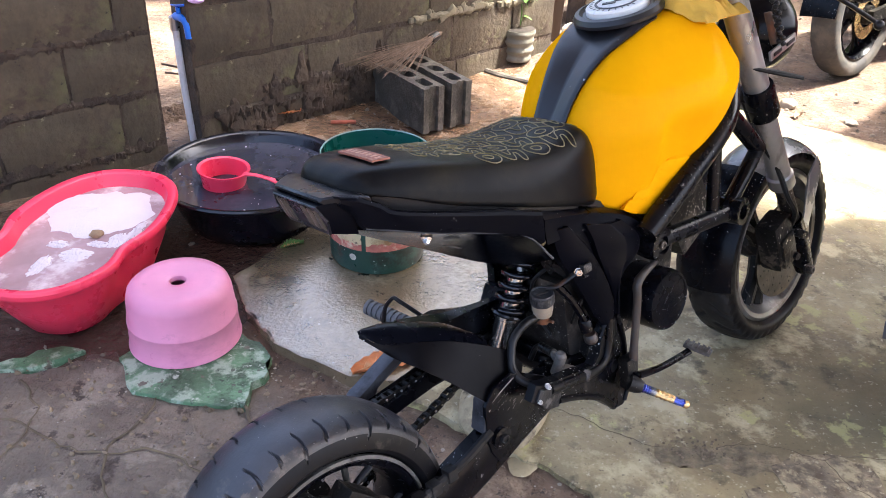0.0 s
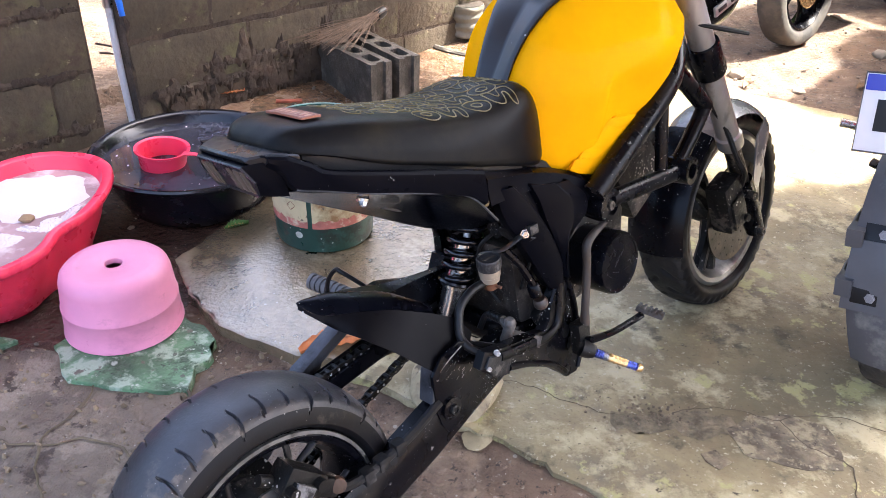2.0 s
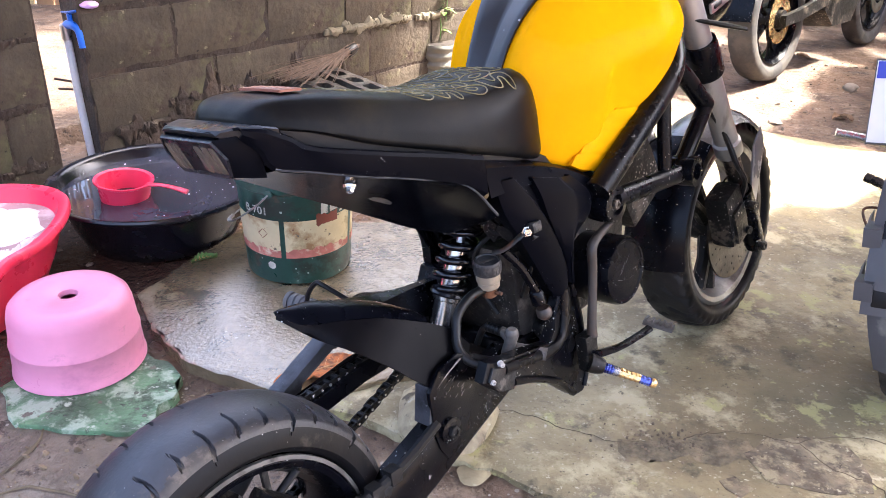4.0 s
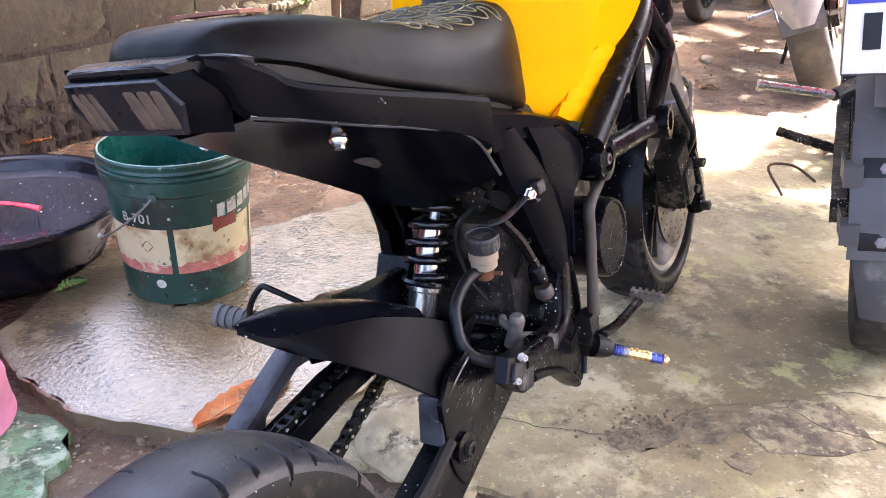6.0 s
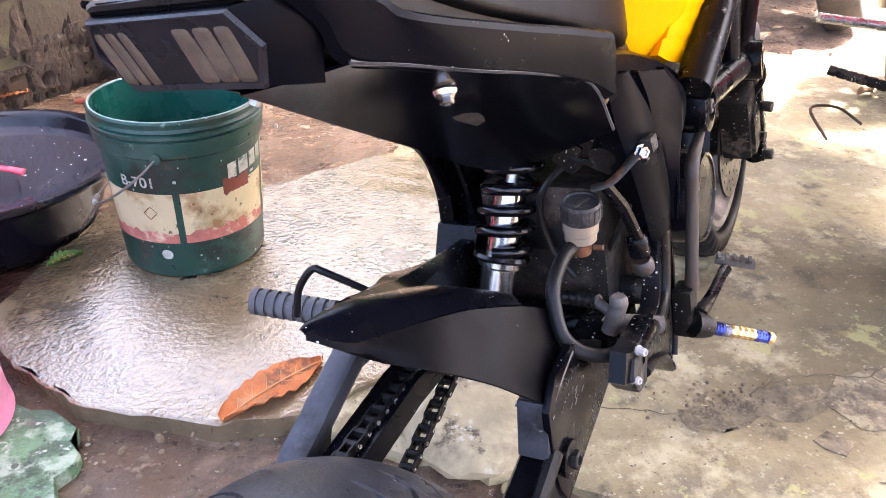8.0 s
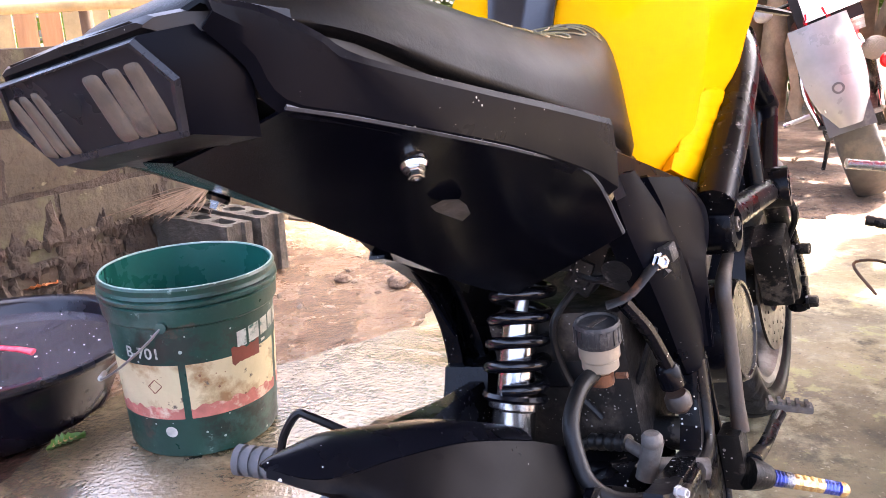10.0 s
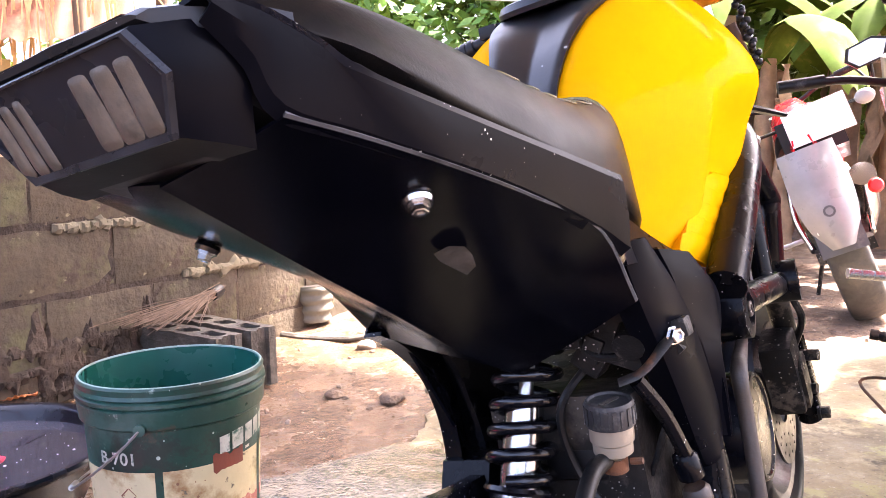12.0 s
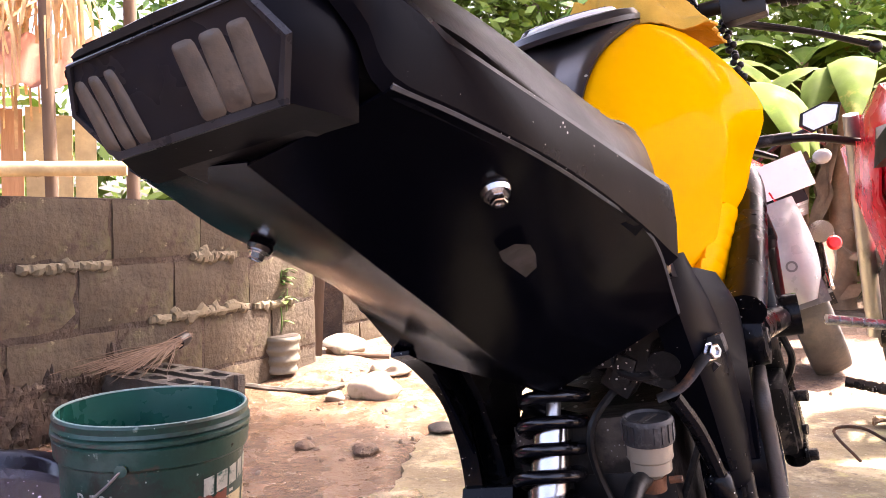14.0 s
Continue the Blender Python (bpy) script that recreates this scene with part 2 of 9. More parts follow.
m_block = mat("weathered_concrete_block", (0.078, 0.058, 0.035), 0.9, var=0.4, scale=5, fine=60, bump=0.9, bscale=34, distance=0.008,
              stain=(0.036, 0.025, 0.017), stain_scale=2.6, stain_at=0.47, stain_soft=0.16, island=0.25, layers=(((0.088, 0.083, 0.038), 4.0, 0.53, 0.12), ((0.055, 0.036, 0.024), 7.0, 0.55, 0.10), ((0.17, 0.15, 0.088), 15.0, 0.635, 0.04), ((0.016, 0.012, 0.009), 22.0, 0.64, 0.03)))
m_mortar = mat("old_sandy_mortar", (0.060, 0.040, 0.026), 0.95, var=0.5, bump=1.0, bscale=45, distance=0.012, stain=(0.030, 0.020, 0.014), stain_scale=9, stain_at=0.5, layers=(((0.10, 0.075, 0.05), 20.0, 0.6, 0.06),))
m_moss = mat("pale_lichen_mortar", (0.16, 0.135, 0.088), 0.95, var=0.3, bump=0.7, bscale=60)
m_hollow = mat("dark_wet_block", (0.075, 0.064, 0.05), 0.8, var=0.4, bump=0.9, bscale=90, distance=0.006, stain=(0.13, 0.115, 0.09), stain_scale=12, stain_at=0.52)
m_twig = mat("dry_broom_sticks", (0.105, 0.068, 0.044), 0.85, var=0.35, scale=30, bump=0.2, island=0.5)
m_rock = mat("pale_river_stone", (0.36, 0.31, 0.24), 0.85, var=0.25, bump=0.5, bscale=40, stain=(0.16, 0.16, 0.08), stain_scale=7)
m_potbag = mat("muddy_plastic_sack_pot", (0.16, 0.15, 0.115), 0.6, var=0.2, bump=0.3, stain=(0.12, 0.11, 0.08), stain_scale=8)
m_soil = mat("dark_potting_soil", (0.04, 0.03, 0.022), 0.95, var=0.4, bump=0.8, bscale=60)
m_leafgreen = mat("fresh_green_leaf", (0.10, 0.22, 0.035), 0.5, var=0.3, scale=12, bump=0.1, island=0.4)
m_leaforange = mat("fallen_orange_leaf", (0.56, 0.17, 0.045), 0.6, var=0.3, scale=18, bump=0.5, stain=(0.20, 0.07, 0.03), stain_scale=24, stain_at=0.52, stain_soft=0.08, layers=(((0.66, 0.34, 0.15), 12.0, 0.55, 0.1), ((0.10, 0.04, 0.02), 45.0, 0.62, 0.04)))
m_leafred = mat("fallen_red_brown_leaf", (0.34, 0.08, 0.045), 0.65, var=0.3, scale=18, bump=0.3)
m_leafdry = mat("dry_brown_leaf", (0.25, 0.16, 0.09), 0.8, var=0.35, scale=12, bump=0.3, island=0.3)
m_leafvein = mat("pale_leaf_vein", (0.62, 0.32, 0.14), 0.6, var=0.2)
m_wood = mat("weathered_grey_wood", (0.13, 0.085, 0.055), 0.85, var=0.35, scale=6, bump=0.5, bscale=50, stretch=(1, 1, 0.15))
m_board = mat("sunlit_brown_board", (0.40, 0.22, 0.11), 0.8, var=0.3, scale=5, bump=0.4, bscale=60, stretch=(1, 1, 0.12), island=0.25)
m_bamboo = mat("dry_bamboo", (0.46, 0.36, 0.18), 0.5, var=0.25, scale=7, bump=0.2, stretch=(1, 0.2, 1), island=0.2)
m_thatch = mat("straw_palm_thatch", (0.55, 0.36, 0.17), 0.85, var=0.35, scale=9, bump=0.3, island=0.4)
m_tinrust = mat("rusted_roof_sheet", (0.26, 0.10, 0.06), 0.8, var=0.3, scale=5, bump=0.3, stain=(0.4, 0.19, 0.11), stain_scale=6)
m_bark = mat("pale_tree_bark", (0.26, 0.19, 0.13), 0.9, var=0.35, scale=8, bump=0.8, bscale=35, stretch=(1, 1, 0.3))
m_foliage = mat("dense_green_foliage", (0.15, 0.24, 0.03), 0.55, var=0.4, scale=2, bump=0.0, island=0.55)
m_banana = mat("banana_leaf", (0.075, 0.125, 0.016), 0.8, spec=0.12, var=0.3, scale=4, bump=0.1, island=0.35, stain=(0.26, 0.21, 0.05), stain_scale=4, stain_at=0.56)
m_bananadry = mat("withered_banana_leaf", (0.27, 0.18, 0.105), 0.85, var=0.35, scale=6, bump=0.4, island=0.3)
m_darkcloth = mat("dark_hanging_clothes", (0.02, 0.02, 0.035), 0.9, var=0.4, bump=0.3)
m_roof = mat("grey_galvanised_roof", (0.34, 0.33, 0.31), 0.55, metal=0.2, var=0.2, scale=3, bump=0.2)
m_lilac = mat("lilac_plastic", (0.72, 0.42, 0.75), 0.5, var=0.1)


# ---- mesh helpers ----
def finish(name, bm, material, angle=38):
    me = bpy.data.meshes.new(name)
    bmesh.ops.recalc_face_normals(bm, faces=bm.faces)
    bm.to_mesh(me)
    bm.free()
    for p in me.polygons:
        p.use_smooth = True
    me.set_sharp_from_angle(angle=radians(angle))
    me.materials.append(material)
    return me


def part(name, bm, material, parent, label="", angle=38):
    ob = new(name, finish(name, bm, material, angle))
    ob.parent = parent
    return tagged(ob, label)


def solid(name, bm, material, label, category, group="", kind="", angle=38, m=None):
    ob = new(name, finish(name, bm, material, angle))
    if m is not None:
        ob.matrix_world = m
    return tagged(ob, label, category, group, kind)


def thing(name, label, category, m=None, group="", kind=""):
    ob = new(name)
    ob.empty_display_size = 0.05
    if m is not None:
        ob.matrix_world = m
    return tagged(ob, label, category, group, kind)


def catmull(pts, n=6, closed=False):
    p = [Vector(q) for q in pts]
    out = []
    k = len(p)
    for i in range(k if closed else k - 1):
        a = p[(i - 1) % k] if closed or i > 0 else p[0] * 2 - p[1]
        b, c = p[i], p[(i + 1) % k]
        d = p[(i + 2) % k] if closed or i + 2 < k else p[-1] * 2 - p[-2]
        for j in range(n):
            t = j / n
            out.append(0.5 * ((2 * b) + (c - a) * t + (2 * a - 5 * b + 4 * c - d) * t * t + (3 * b - a - 3 * c + d) * t ** 3))
    if not closed:
        out.append(p[-1])
    return out


def tube(bm, pts, r, seg=10, smooth=0, closed=False, cap=True, squash=1.0):
    """A round bar along pts; r is one radius or one for each given point."""
    base = [Vector(q) for q in pts]
    rs = list(r) if isinstance(r, (list, tuple)) else [r] * len(base)
    if smooth:
        p = catmull(base, smooth, closed)
        rs = [rs[min(len(rs) - 1, int(i / smooth))] * (1 - (i / smooth) % 1) + rs[min(len(rs) - 1, int(i / smooth) + 1)] * ((i / smooth) % 1) for i in range(len(p))]
    else:
        p = base
    n = len(p)
    rings = []
    side = None
    for i in range(n):
        a = p[i - 1] if i > 0 or closed else p[i]
        b = p[(i + 1) % n] if i < n - 1 or closed else p[i]
        d = (b - a).normalized()
        if side is None:
            side = d.cross(Vector((0.31, 0.17, 0.93))).normalized()
        side = (side - d * side.dot(d)).normalized()
        up = d.cross(side)
        rings.append([bm.verts.new(p[i] + (side * math.cos(2 * math.pi * k / seg) + up * math.sin(2 * math.pi * k / seg) * squash) * rs[i]) for k in range(seg)])
    for i in range(n if closed else n - 1):
        q, w = rings[i], rings[(i + 1) % n]
        for k in range(seg):
            bm.faces.new((q[k], q[(k + 1) % seg], w[(k + 1) % seg], w[k]))
    if cap and not closed:
        bm.faces.new(rings[0][::-1])
        bm.faces.new(rings[-1])
    return bm


def lathe(bm, profile, m=None, seg=40, closed=False):
    """Turns (radius, height) pairs round z; m places it."""
    m = m or Matrix()
    rings = [[bm.verts.new(m @ Vector((r * math.cos(2 * math.pi * k / seg), r * math.sin(2 * math.pi * k / seg), h))) for k in range(seg)] for r, h in profile]
    n = len(rings)
    for i in range(n if closed else n - 1):
        q, w = rings[i], rings[(i + 1) % n]
        for k in range(seg):
            bm.faces.new((q[k], q[(k + 1) % seg], w[(k + 1) % seg], w[k]))
    if not closed:
        for ring, (r, h) in ((rings[0][::-1], profile[0]), (rings[-1], profile[-1])):
            if r > 1e-6:
                bm.faces.new(ring)
    bmesh.ops.remove_doubles(bm, verts=bm.verts, dist=1e-6)
    return bm


def grid_faces(bm, rows, closed=False):
    vs = [[bm.verts.new(p) for p in row] for row in rows]
    fs = []
    for a, b in zip(vs, vs[1:]):
        k = len(a)
        for i in range(k if closed else k - 1):
            fs.append(bm.faces.new((a[i], a[(i + 1) % k], b[(i + 1) % k], b[i])))
    return vs, fs


def sheet(bm, rows, thick):
    """A bent plate through the rows of points, with thickness to its back."""
    g = [[Vector(p) for p in r] for r in rows]
    n, k = len(g), len(g[0])
    back = []
    for i in range(n):
        row = []
        for j in range(k):
            du = g[i][min(k - 1, j + 1)] - g[i][max(0, j - 1)]
            dv = g[min(n - 1, i + 1)][j] - g[max(0, i - 1)][j]
            nn = du.cross(dv)
            row.append(g[i][j] + (nn.normalized() * thick if nn.length > 1e-12 else Vector()))
        back.append(row)
    va, _ = grid_faces(bm, g)
    vb, _ = grid_faces(bm, back)
    for i in range(n - 1):
        for j in (0, k - 1):
            bm.faces.new((va[i][j], va[i + 1][j], vb[i + 1][j], vb[i][j]))
    for j in range(k - 1):
        for i in (0, n - 1):
            bm.faces.new((va[i][j], va[i][j + 1], vb[i][j + 1], vb[i][j]))
    return bm


def loft(bm, rings, cap=True):
    vs, _ = grid_faces(bm, [[Vector(p) for p in r] for r in rings], closed=True)
    if cap:
        bm.faces.new(vs[0][::-1])
        bm.faces.new(vs[-1])
    return bm


def prism(bm, poly, lo, hi, axis=0, bevel=0.0):
    """A flat plate: the outline poly in the two other axes, from lo to hi along axis."""
    def at(q, h):
        q = list(q)
        q.insert(axis, h)
        return Vector(q)
    a = [bm.verts.new(at(q, lo)) for q in poly]
    b = [bm.verts.new(at(q, hi)) for q in poly]
    new_faces = [bm.faces.new(a[::-1]), bm.faces.new(b)]
    k = len(poly)
    for i in range(k):
        new_faces.append(bm.faces.new((a[i], a[(i + 1) % k], b[(i + 1) % k], b[i])))
    if bevel:
        es = [e for e in {e for f in new_faces[:2] for e in f.edges}]
        bmesh.ops.bevel(bm, geom=es, offset=bevel, segments=2, affect="EDGES", profile=0.7)
    return bm


def box(bm, c, s, m=None, bevel=0.0):
    made = bmesh.ops.create_cube(bm, size=1)["verts"]
    for v in made:
        v.co = Vector((v.co.x * s[0], v.co.y * s[1], v.co.z * s[2]))
    if bevel:
        es = list({e for v in made for e in v.link_edges})
        made = list({v for f in bmesh.ops.bevel(bm, geom=es, offset=bevel, segments=2, affect="EDGES", profile=0.7)["faces"] for v in f.verts} | {v for v in made if v.is_valid})
    mm = Matrix.Translation(c) @ (m or Matrix())
    for v in made:
        v.co = mm @ v.co
    return bm


def axis_to(p, d):
    """A pose at p with its z along d."""
    return Matrix.Translation(p) @ Vector(d).to_track_quat("Z", "Y").to_matrix().to_4x4()


def rod(bm, a, b, r, seg=14):
    a, b = Vector(a), Vector(b)
    return tube(bm, [a, b], r, seg)


def bolt(name, p, d, r, h, material, parent, label=""):
    bm = bmesh.new()
    m = axis_to(p, d)
    lathe(bm, [(0, 0), (r * 1.25, 0), (r * 1.25, h * 0.25), (r, h * 0.28), (r, h * 0.9), (r * 0.85, h), (r * 0.55, h), (r * 0.5, h * 0.75), (0, h * 0.75)], m, 6)
    return part(name, bm, material, parent, label, 30)


def fbm(p, s, o=4):
    return noise.fractal(Vector(p) * s, 1.0, 2.0, o)

# ---- the setting: ground, slabs, block wall, roof ----
WA = radians(46.5)
WD = Vector((math.cos(WA), math.sin(WA), 0))
WN = Vector((-WD.y, WD.x, 0))
W0 = Vector((-0.55, 3.15, 0))


def wall_at(s, n, z):
    return W0 + WD * s + WN * n + Vector((0, 0, z))


def inside(x, y, poly):
    c = False
    j = len(poly) - 1
    for i in range(len(poly)):
        if (poly[i][1] > y) != (poly[j][1] > y) and x < (poly[j][0] - poly[i][0]) * (y - poly[i][1]) / (poly[j][1] - poly[i][1]) + poly[i][0]:
            c = not c
        j = i
    return c


def step(x, a, b):
    t = min(1, max(0, (x - a) / (b - a)))
    return t * t * (3 - 2 * t)


def ground_z(x, y):
    n = (Vector((x, y, 0)) - W0).dot(WN)
    s = (Vector((x, y, 0)) - W0).dot(WD)
    z = -0.022 + 0.010 * fbm((x, y, 0), 2.2) + 0.006 * fbm((x, y, 3), 9) + 0.003 * fbm((x, y, 7), 26)
    z += 0.035 * step(n, -0.35, 0.0) * step(s, -3, 0.2)          # soil banked up along the wall
    z += 0.03 * step(n, -0.8, -0.2) * step(s, 0.8, 1.5)          # higher round the plant pot
    z -= 0.020 * step(y, 1.12, 0.80) * step(x, -1.2, -0.6)       # the yard falls away behind the rear wheel
    z += 0.02 * step(x + y, 5.2, 6.2)                            # dirt lies level with the slab beyond its far edge
    if n > 0.3:
        z += 0.05
    return z


def axis_steps(lo, hi, d, far):
    inner = list(np.arange(lo, hi, d))
    out, x, k = [], hi, d
    while x < far:
        out.append(x)
        k *= 1.35
        x += k
    low, x, k = [], lo - d, d
    while x > -far:
        low.append(x)
        k *= 1.35
        x -= k
    return [float(v) for v in low[::-1] + inner + out]


gx, gy = axis_steps(-1.6, 2.8, 0.03, 300), axis_steps(0.6, 4.8, 0.03, 300)
bm = bmesh.new()
grid_faces(bm, [[(x, y, ground_z(x, y)) for x in gx] for y in gy])


def ground_material():
    m = mat("trodden_dirt", (0.17, 0.108, 0.068), 0.75, var=0.4, layers=(((0.07, 0.045, 0.03), 5.0, 0.52, 0.12), ((0.30, 0.22, 0.155), 13.0, 0.58, 0.08), ((0.045, 0.03, 0.021), 42.0, 0.58, 0.05), ((0.32, 0.26, 0.20), 75.0, 0.62, 0.04)), scale=3, fine=40, bump=0.9, bscale=38, distance=0.02, stain=(0.25, 0.175, 0.115), stain_scale=4.5, stain_at=0.52,
            speck=(0.36, 0.31, 0.25), speck_scale=60, speck_at=0.2)
    n, l = m.node_tree.nodes, m.node_tree.links
    b = n["Principled BSDF"]
    co = n.new("ShaderNodeTexCoord")
    nz = n.new("ShaderNodeTexNoise")
    nz.inputs["Scale"].default_value, nz.inputs["Detail"].default_value = 3.5, 5
    l.new(co.outputs["Object"], nz.inputs["Vector"])

    def near(cx, cy, r, soft, ang=0.0, squash=1.0):
        mp = n.new("ShaderNodeMapping")
        mp.vector_type = "TEXTURE"
        mp.inputs["Location"].default_value = (cx, cy, 0)
        mp.inputs["Rotation"].default_value = (0, 0, ang)
        mp.inputs["Scale"].default_value = (1, squash, 1000)
        l.new(co.outputs["Object"], mp.inputs["Vector"])
        le = n.new("ShaderNodeVectorMath")
        le.operation = "LENGTH"
        l.new(mp.outputs[0], le.inputs[0])
        ad = n.new("ShaderNodeMath")
        ad.operation = "MULTIPLY_ADD"
        ad.inputs[1].default_value = 0.9
        l.new(nz.outputs["Fac"], ad.inputs[0])
        l.new(le.outputs["Value"], ad.inputs[2])
        mr = n.new("ShaderNodeMapRange")
        mr.inputs["From Min"].default_value, mr.inputs["From Max"].default_value = r + 0.45 + soft, r + 0.45
        l.new(ad.outputs[0], mr.inputs["Value"])
        return mr.outputs["Result"]

    def over(sock, f, c):
        src = sock.links[0].from_socket
        x = n.new("ShaderNodeMix")
        x.data_type = "RGBA"
        part_ = n.new("ShaderNodeMath")
        part_.operation = "MULTIPLY"
        part_.inputs[1].default_value = 0.80
        l.new(f, part_.inputs[0])
        l.new(part_.outputs[0], x.inputs["Factor"])
        l.new(src, x.inputs["A"])
        x.inputs["B"].default_value = (*c, 1)
        l.new(x.outputs["Result"], sock)

    def wet(f, r):
        src = b.inputs["Roughness"].links[0].from_socket
        x = n.new("ShaderNodeMix")
        l.new(f, x.inputs["Factor"])
        l.new(src, x.inputs["A"])
        x.inputs["B"].default_value = r
        l.new(x.outputs["Result"], b.inputs["Roughness"])

    mud = near(0.12, 3.0, 0.95, 0.25, WA, 0.75)
    tan = near(0.25, 2.85, 0.95, 0.35, WA, 0.75)
    over(b.inputs["Base Color"], tan, (0.22, 0.135, 0.078))
    nz2 = n.new("ShaderNodeTexNoise")
    nz2.inputs["Scale"].default_value, nz2.inputs["Detail"].default_value, nz2.inputs["Roughness"].default_value = 5.5, 7, 0.65
    l.new(co.outputs["Object"], nz2.inputs["Vector"])
    mr2 = n.new("ShaderNodeMapRange")
    mr2.inputs["From Min"].default_value, mr2.inputs["From Max"].default_value = 0.47, 0.56
    l.new(nz2.outputs["Fac"], mr2.inputs["Value"])
    mul = n.new("ShaderNodeMath")
    mul.operation = "MULTIPLY"
    l.new(mr2.outputs[0], mul.inputs[0])
    l.new(mud, mul.inputs[1])
    over(b.inputs["Base Color"], mul.outputs[0], (0.125, 0.068, 0.037))
    wet(mud, 0.28)
    wet(mul.outputs[0], 0.06)
    soak = near(-0.95, 1.9, 0.55, 0.2, WA, 0.8)
    over(b.inputs["Base Color"], soak, (0.055, 0.028, 0.022))
    wet(soak, 0.25)
    grey = near(-0.55, 1.15, 0.35, 0.3, 0, 0.6)
    over(b.inputs["Base Color"], grey, (0.19, 0.155, 0.125))
    return m


m_dirt = ground_material()
solid("ground", bm, m_dirt, "trodden brown dirt yard, muddy and wet along the wall", "ground", kind="structure")


def ragged(poly, step_len=0.025, amp=0.018, seed=0.0):
    out = []
    k = len(poly)
    for i in range(k):
        a, b = Vector((*poly[i], 0)), Vector((*poly[(i + 1) % k], 0))
        m = max(1, int((b - a).length / step_len))
        nrm = Vector((-(b - a).y, (b - a).x, 0)).normalized()
        for j in range(m):
            p = a.lerp(b, j / m)
            p += nrm * amp * (fbm((p.x, p.y, seed), 7) + 0.6 * fbm((p.x, p.y, seed + 5), 24))
            out.append((p.x, p.y))
    return out


def slab_mesh(poly, top, low, amp=0.018, seed=0.0):
    bm = bmesh.new()
    pts = ragged(poly, 0.025, amp, seed)
    a = [bm.verts.new((x, y, top - 0.004)) for x, y in pts]
    cx, cy = sum(p[0] for p in pts) / len(pts), sum(p[1] for p in pts) / len(pts)
    ins = [bm.verts.new((x + (cx - x) * 0.012, y + (cy - y) * 0.012, top)) for x, y in pts]
    lo = [bm.verts.new((x, y, low)) for x, y in pts]
    k = len(pts)
    for i in range(k):
        j = (i + 1) % k
        bm.faces.new((lo[i], lo[j], a[j], a[i]))
        bm.faces.new((a[i], a[j], ins[j], ins[i]))
    f = bm.faces.new(ins)
    bmesh.ops.triangulate(bm, faces=[f])
    return bm


def concrete(name, wet):
    if wet:
        return mat(name, (0.20, 0.152, 0.09), 0.10, spec=1.0, var=0.3, scale=3, fine=60, bump=0.5, bscale=95, bdetail=3.0, distance=0.006, rvar=0.07, stain=(0.055, 0.042, 0.028), stain_scale=3.0, stain_at=0.48, stain_soft=0.2,
                   layers=(((0.24, 0.19, 0.12), 7.0, 0.54, 0.1), ((0.035, 0.027, 0.018), 22.0, 0.62, 0.06)), speck=(0.24, 0.2, 0.15), speck_scale=70, speck_at=0.2)
    return mat(name, (0.31, 0.25, 0.135), 0.55, var=0.35, scale=2.4, fine=45, bump=0.85, bscale=40, distance=0.006, rvar=0.2, stain=(0.15, 0.112, 0.058), stain_scale=1.7, stain_at=0.46, stain_soft=0.18,
               layers=(((0.155, 0.128, 0.09), 2.6, 0.55, 0.14), ((0.46, 0.39, 0.235), 4.2, 0.52, 0.08), ((0.40, 0.36, 0.16), 6.5, 0.575, 0.04), ((0.105, 0.082, 0.045), 7.5, 0.55, 0.10), ((0.45, 0.39, 0.26), 19.0, 0.60, 0.08), ((0.07, 0.053, 0.03), 33.0, 0.62, 0.06), ((0.50, 0.44, 0.31), 65.0, 0.60, 0.05), ((0.085, 0.065, 0.038), 90.0, 0.61, 0.05)), speck=(0.40, 0.36, 0.27), speck_scale=80, speck_at=0.11)


m_slab, m_wetslab = concrete("stained_yard_concrete", False), concrete("wet_cement_screed", True)
m_wetslab.node_tree.nodes["Principled BSDF"].inputs["IOR"].default_value = 2.0
m_wetslab.node_tree.nodes["Principled BSDF"].inputs["Specular Tint"].default_value = (1.0, 0.92, 0.80, 1)
SLAB_B = [(-0.02, 1.47), (0.22, 1.345), (0.44, 1.18), (0.70, 1.03), (1.1, 0.86), (2.4, 0.4), (4.2, 0.4), (4.2, 1.9), (1.744, 3.22), (1.42, 3.42), (1.1, 3.70), (0.72, 3.22), (0.50, 2.86), (0.34, 2.50), (0.28, 2.2), (0.15, 1.8)]
solid("slab", slab_mesh(SLAB_B, 0.0, -0.25, 0.02, 2.0), m_slab, "stained pale concrete yard slab with cracks", "slab", kind="structure")
SLAB_A = [(-0.55, 1.88), (-0.46, 1.72), (-0.38, 1.63), (-0.27, 1.555), (-0.14, 1.50), (0.0, 1.50), (0.16, 1.56), (0.30, 1.78), (0.38, 2.1), (0.40, 2.45), (0.30, 2.46), (0.12, 2.37), (-0.02, 2.32), (-0.2, 2.36), (-0.38, 2.25)]
solid("wet_slab", slab_mesh(SLAB_A, 0.012, -0.2, 0.014, 4.0), m_wetslab, "wet shiny grey cement slab under the pail", "slab", kind="structure")
m_green = mat("flaking_green_floor_paint", (0.105, 0.205, 0.105), 0.42, var=0.45, scale=9, bump=0.9, bscale=55, bdetail=4.0, distance=0.006, stain=(0.34, 0.42, 0.31), stain_scale=13, stain_at=0.50, stain_soft=0.07, layers=(((0.040, 0.080, 0.036), 7.0, 0.50, 0.06), ((0.44, 0.50, 0.40), 28.0, 0.60, 0.05), ((0.12, 0.10, 0.072), 16.0, 0.59, 0.04), ((0.03, 0.045, 0.026), 45.0, 0.61, 0.04)), speck=(0.08, 0.09, 0.06), speck_scale=50, speck_at=0.2)
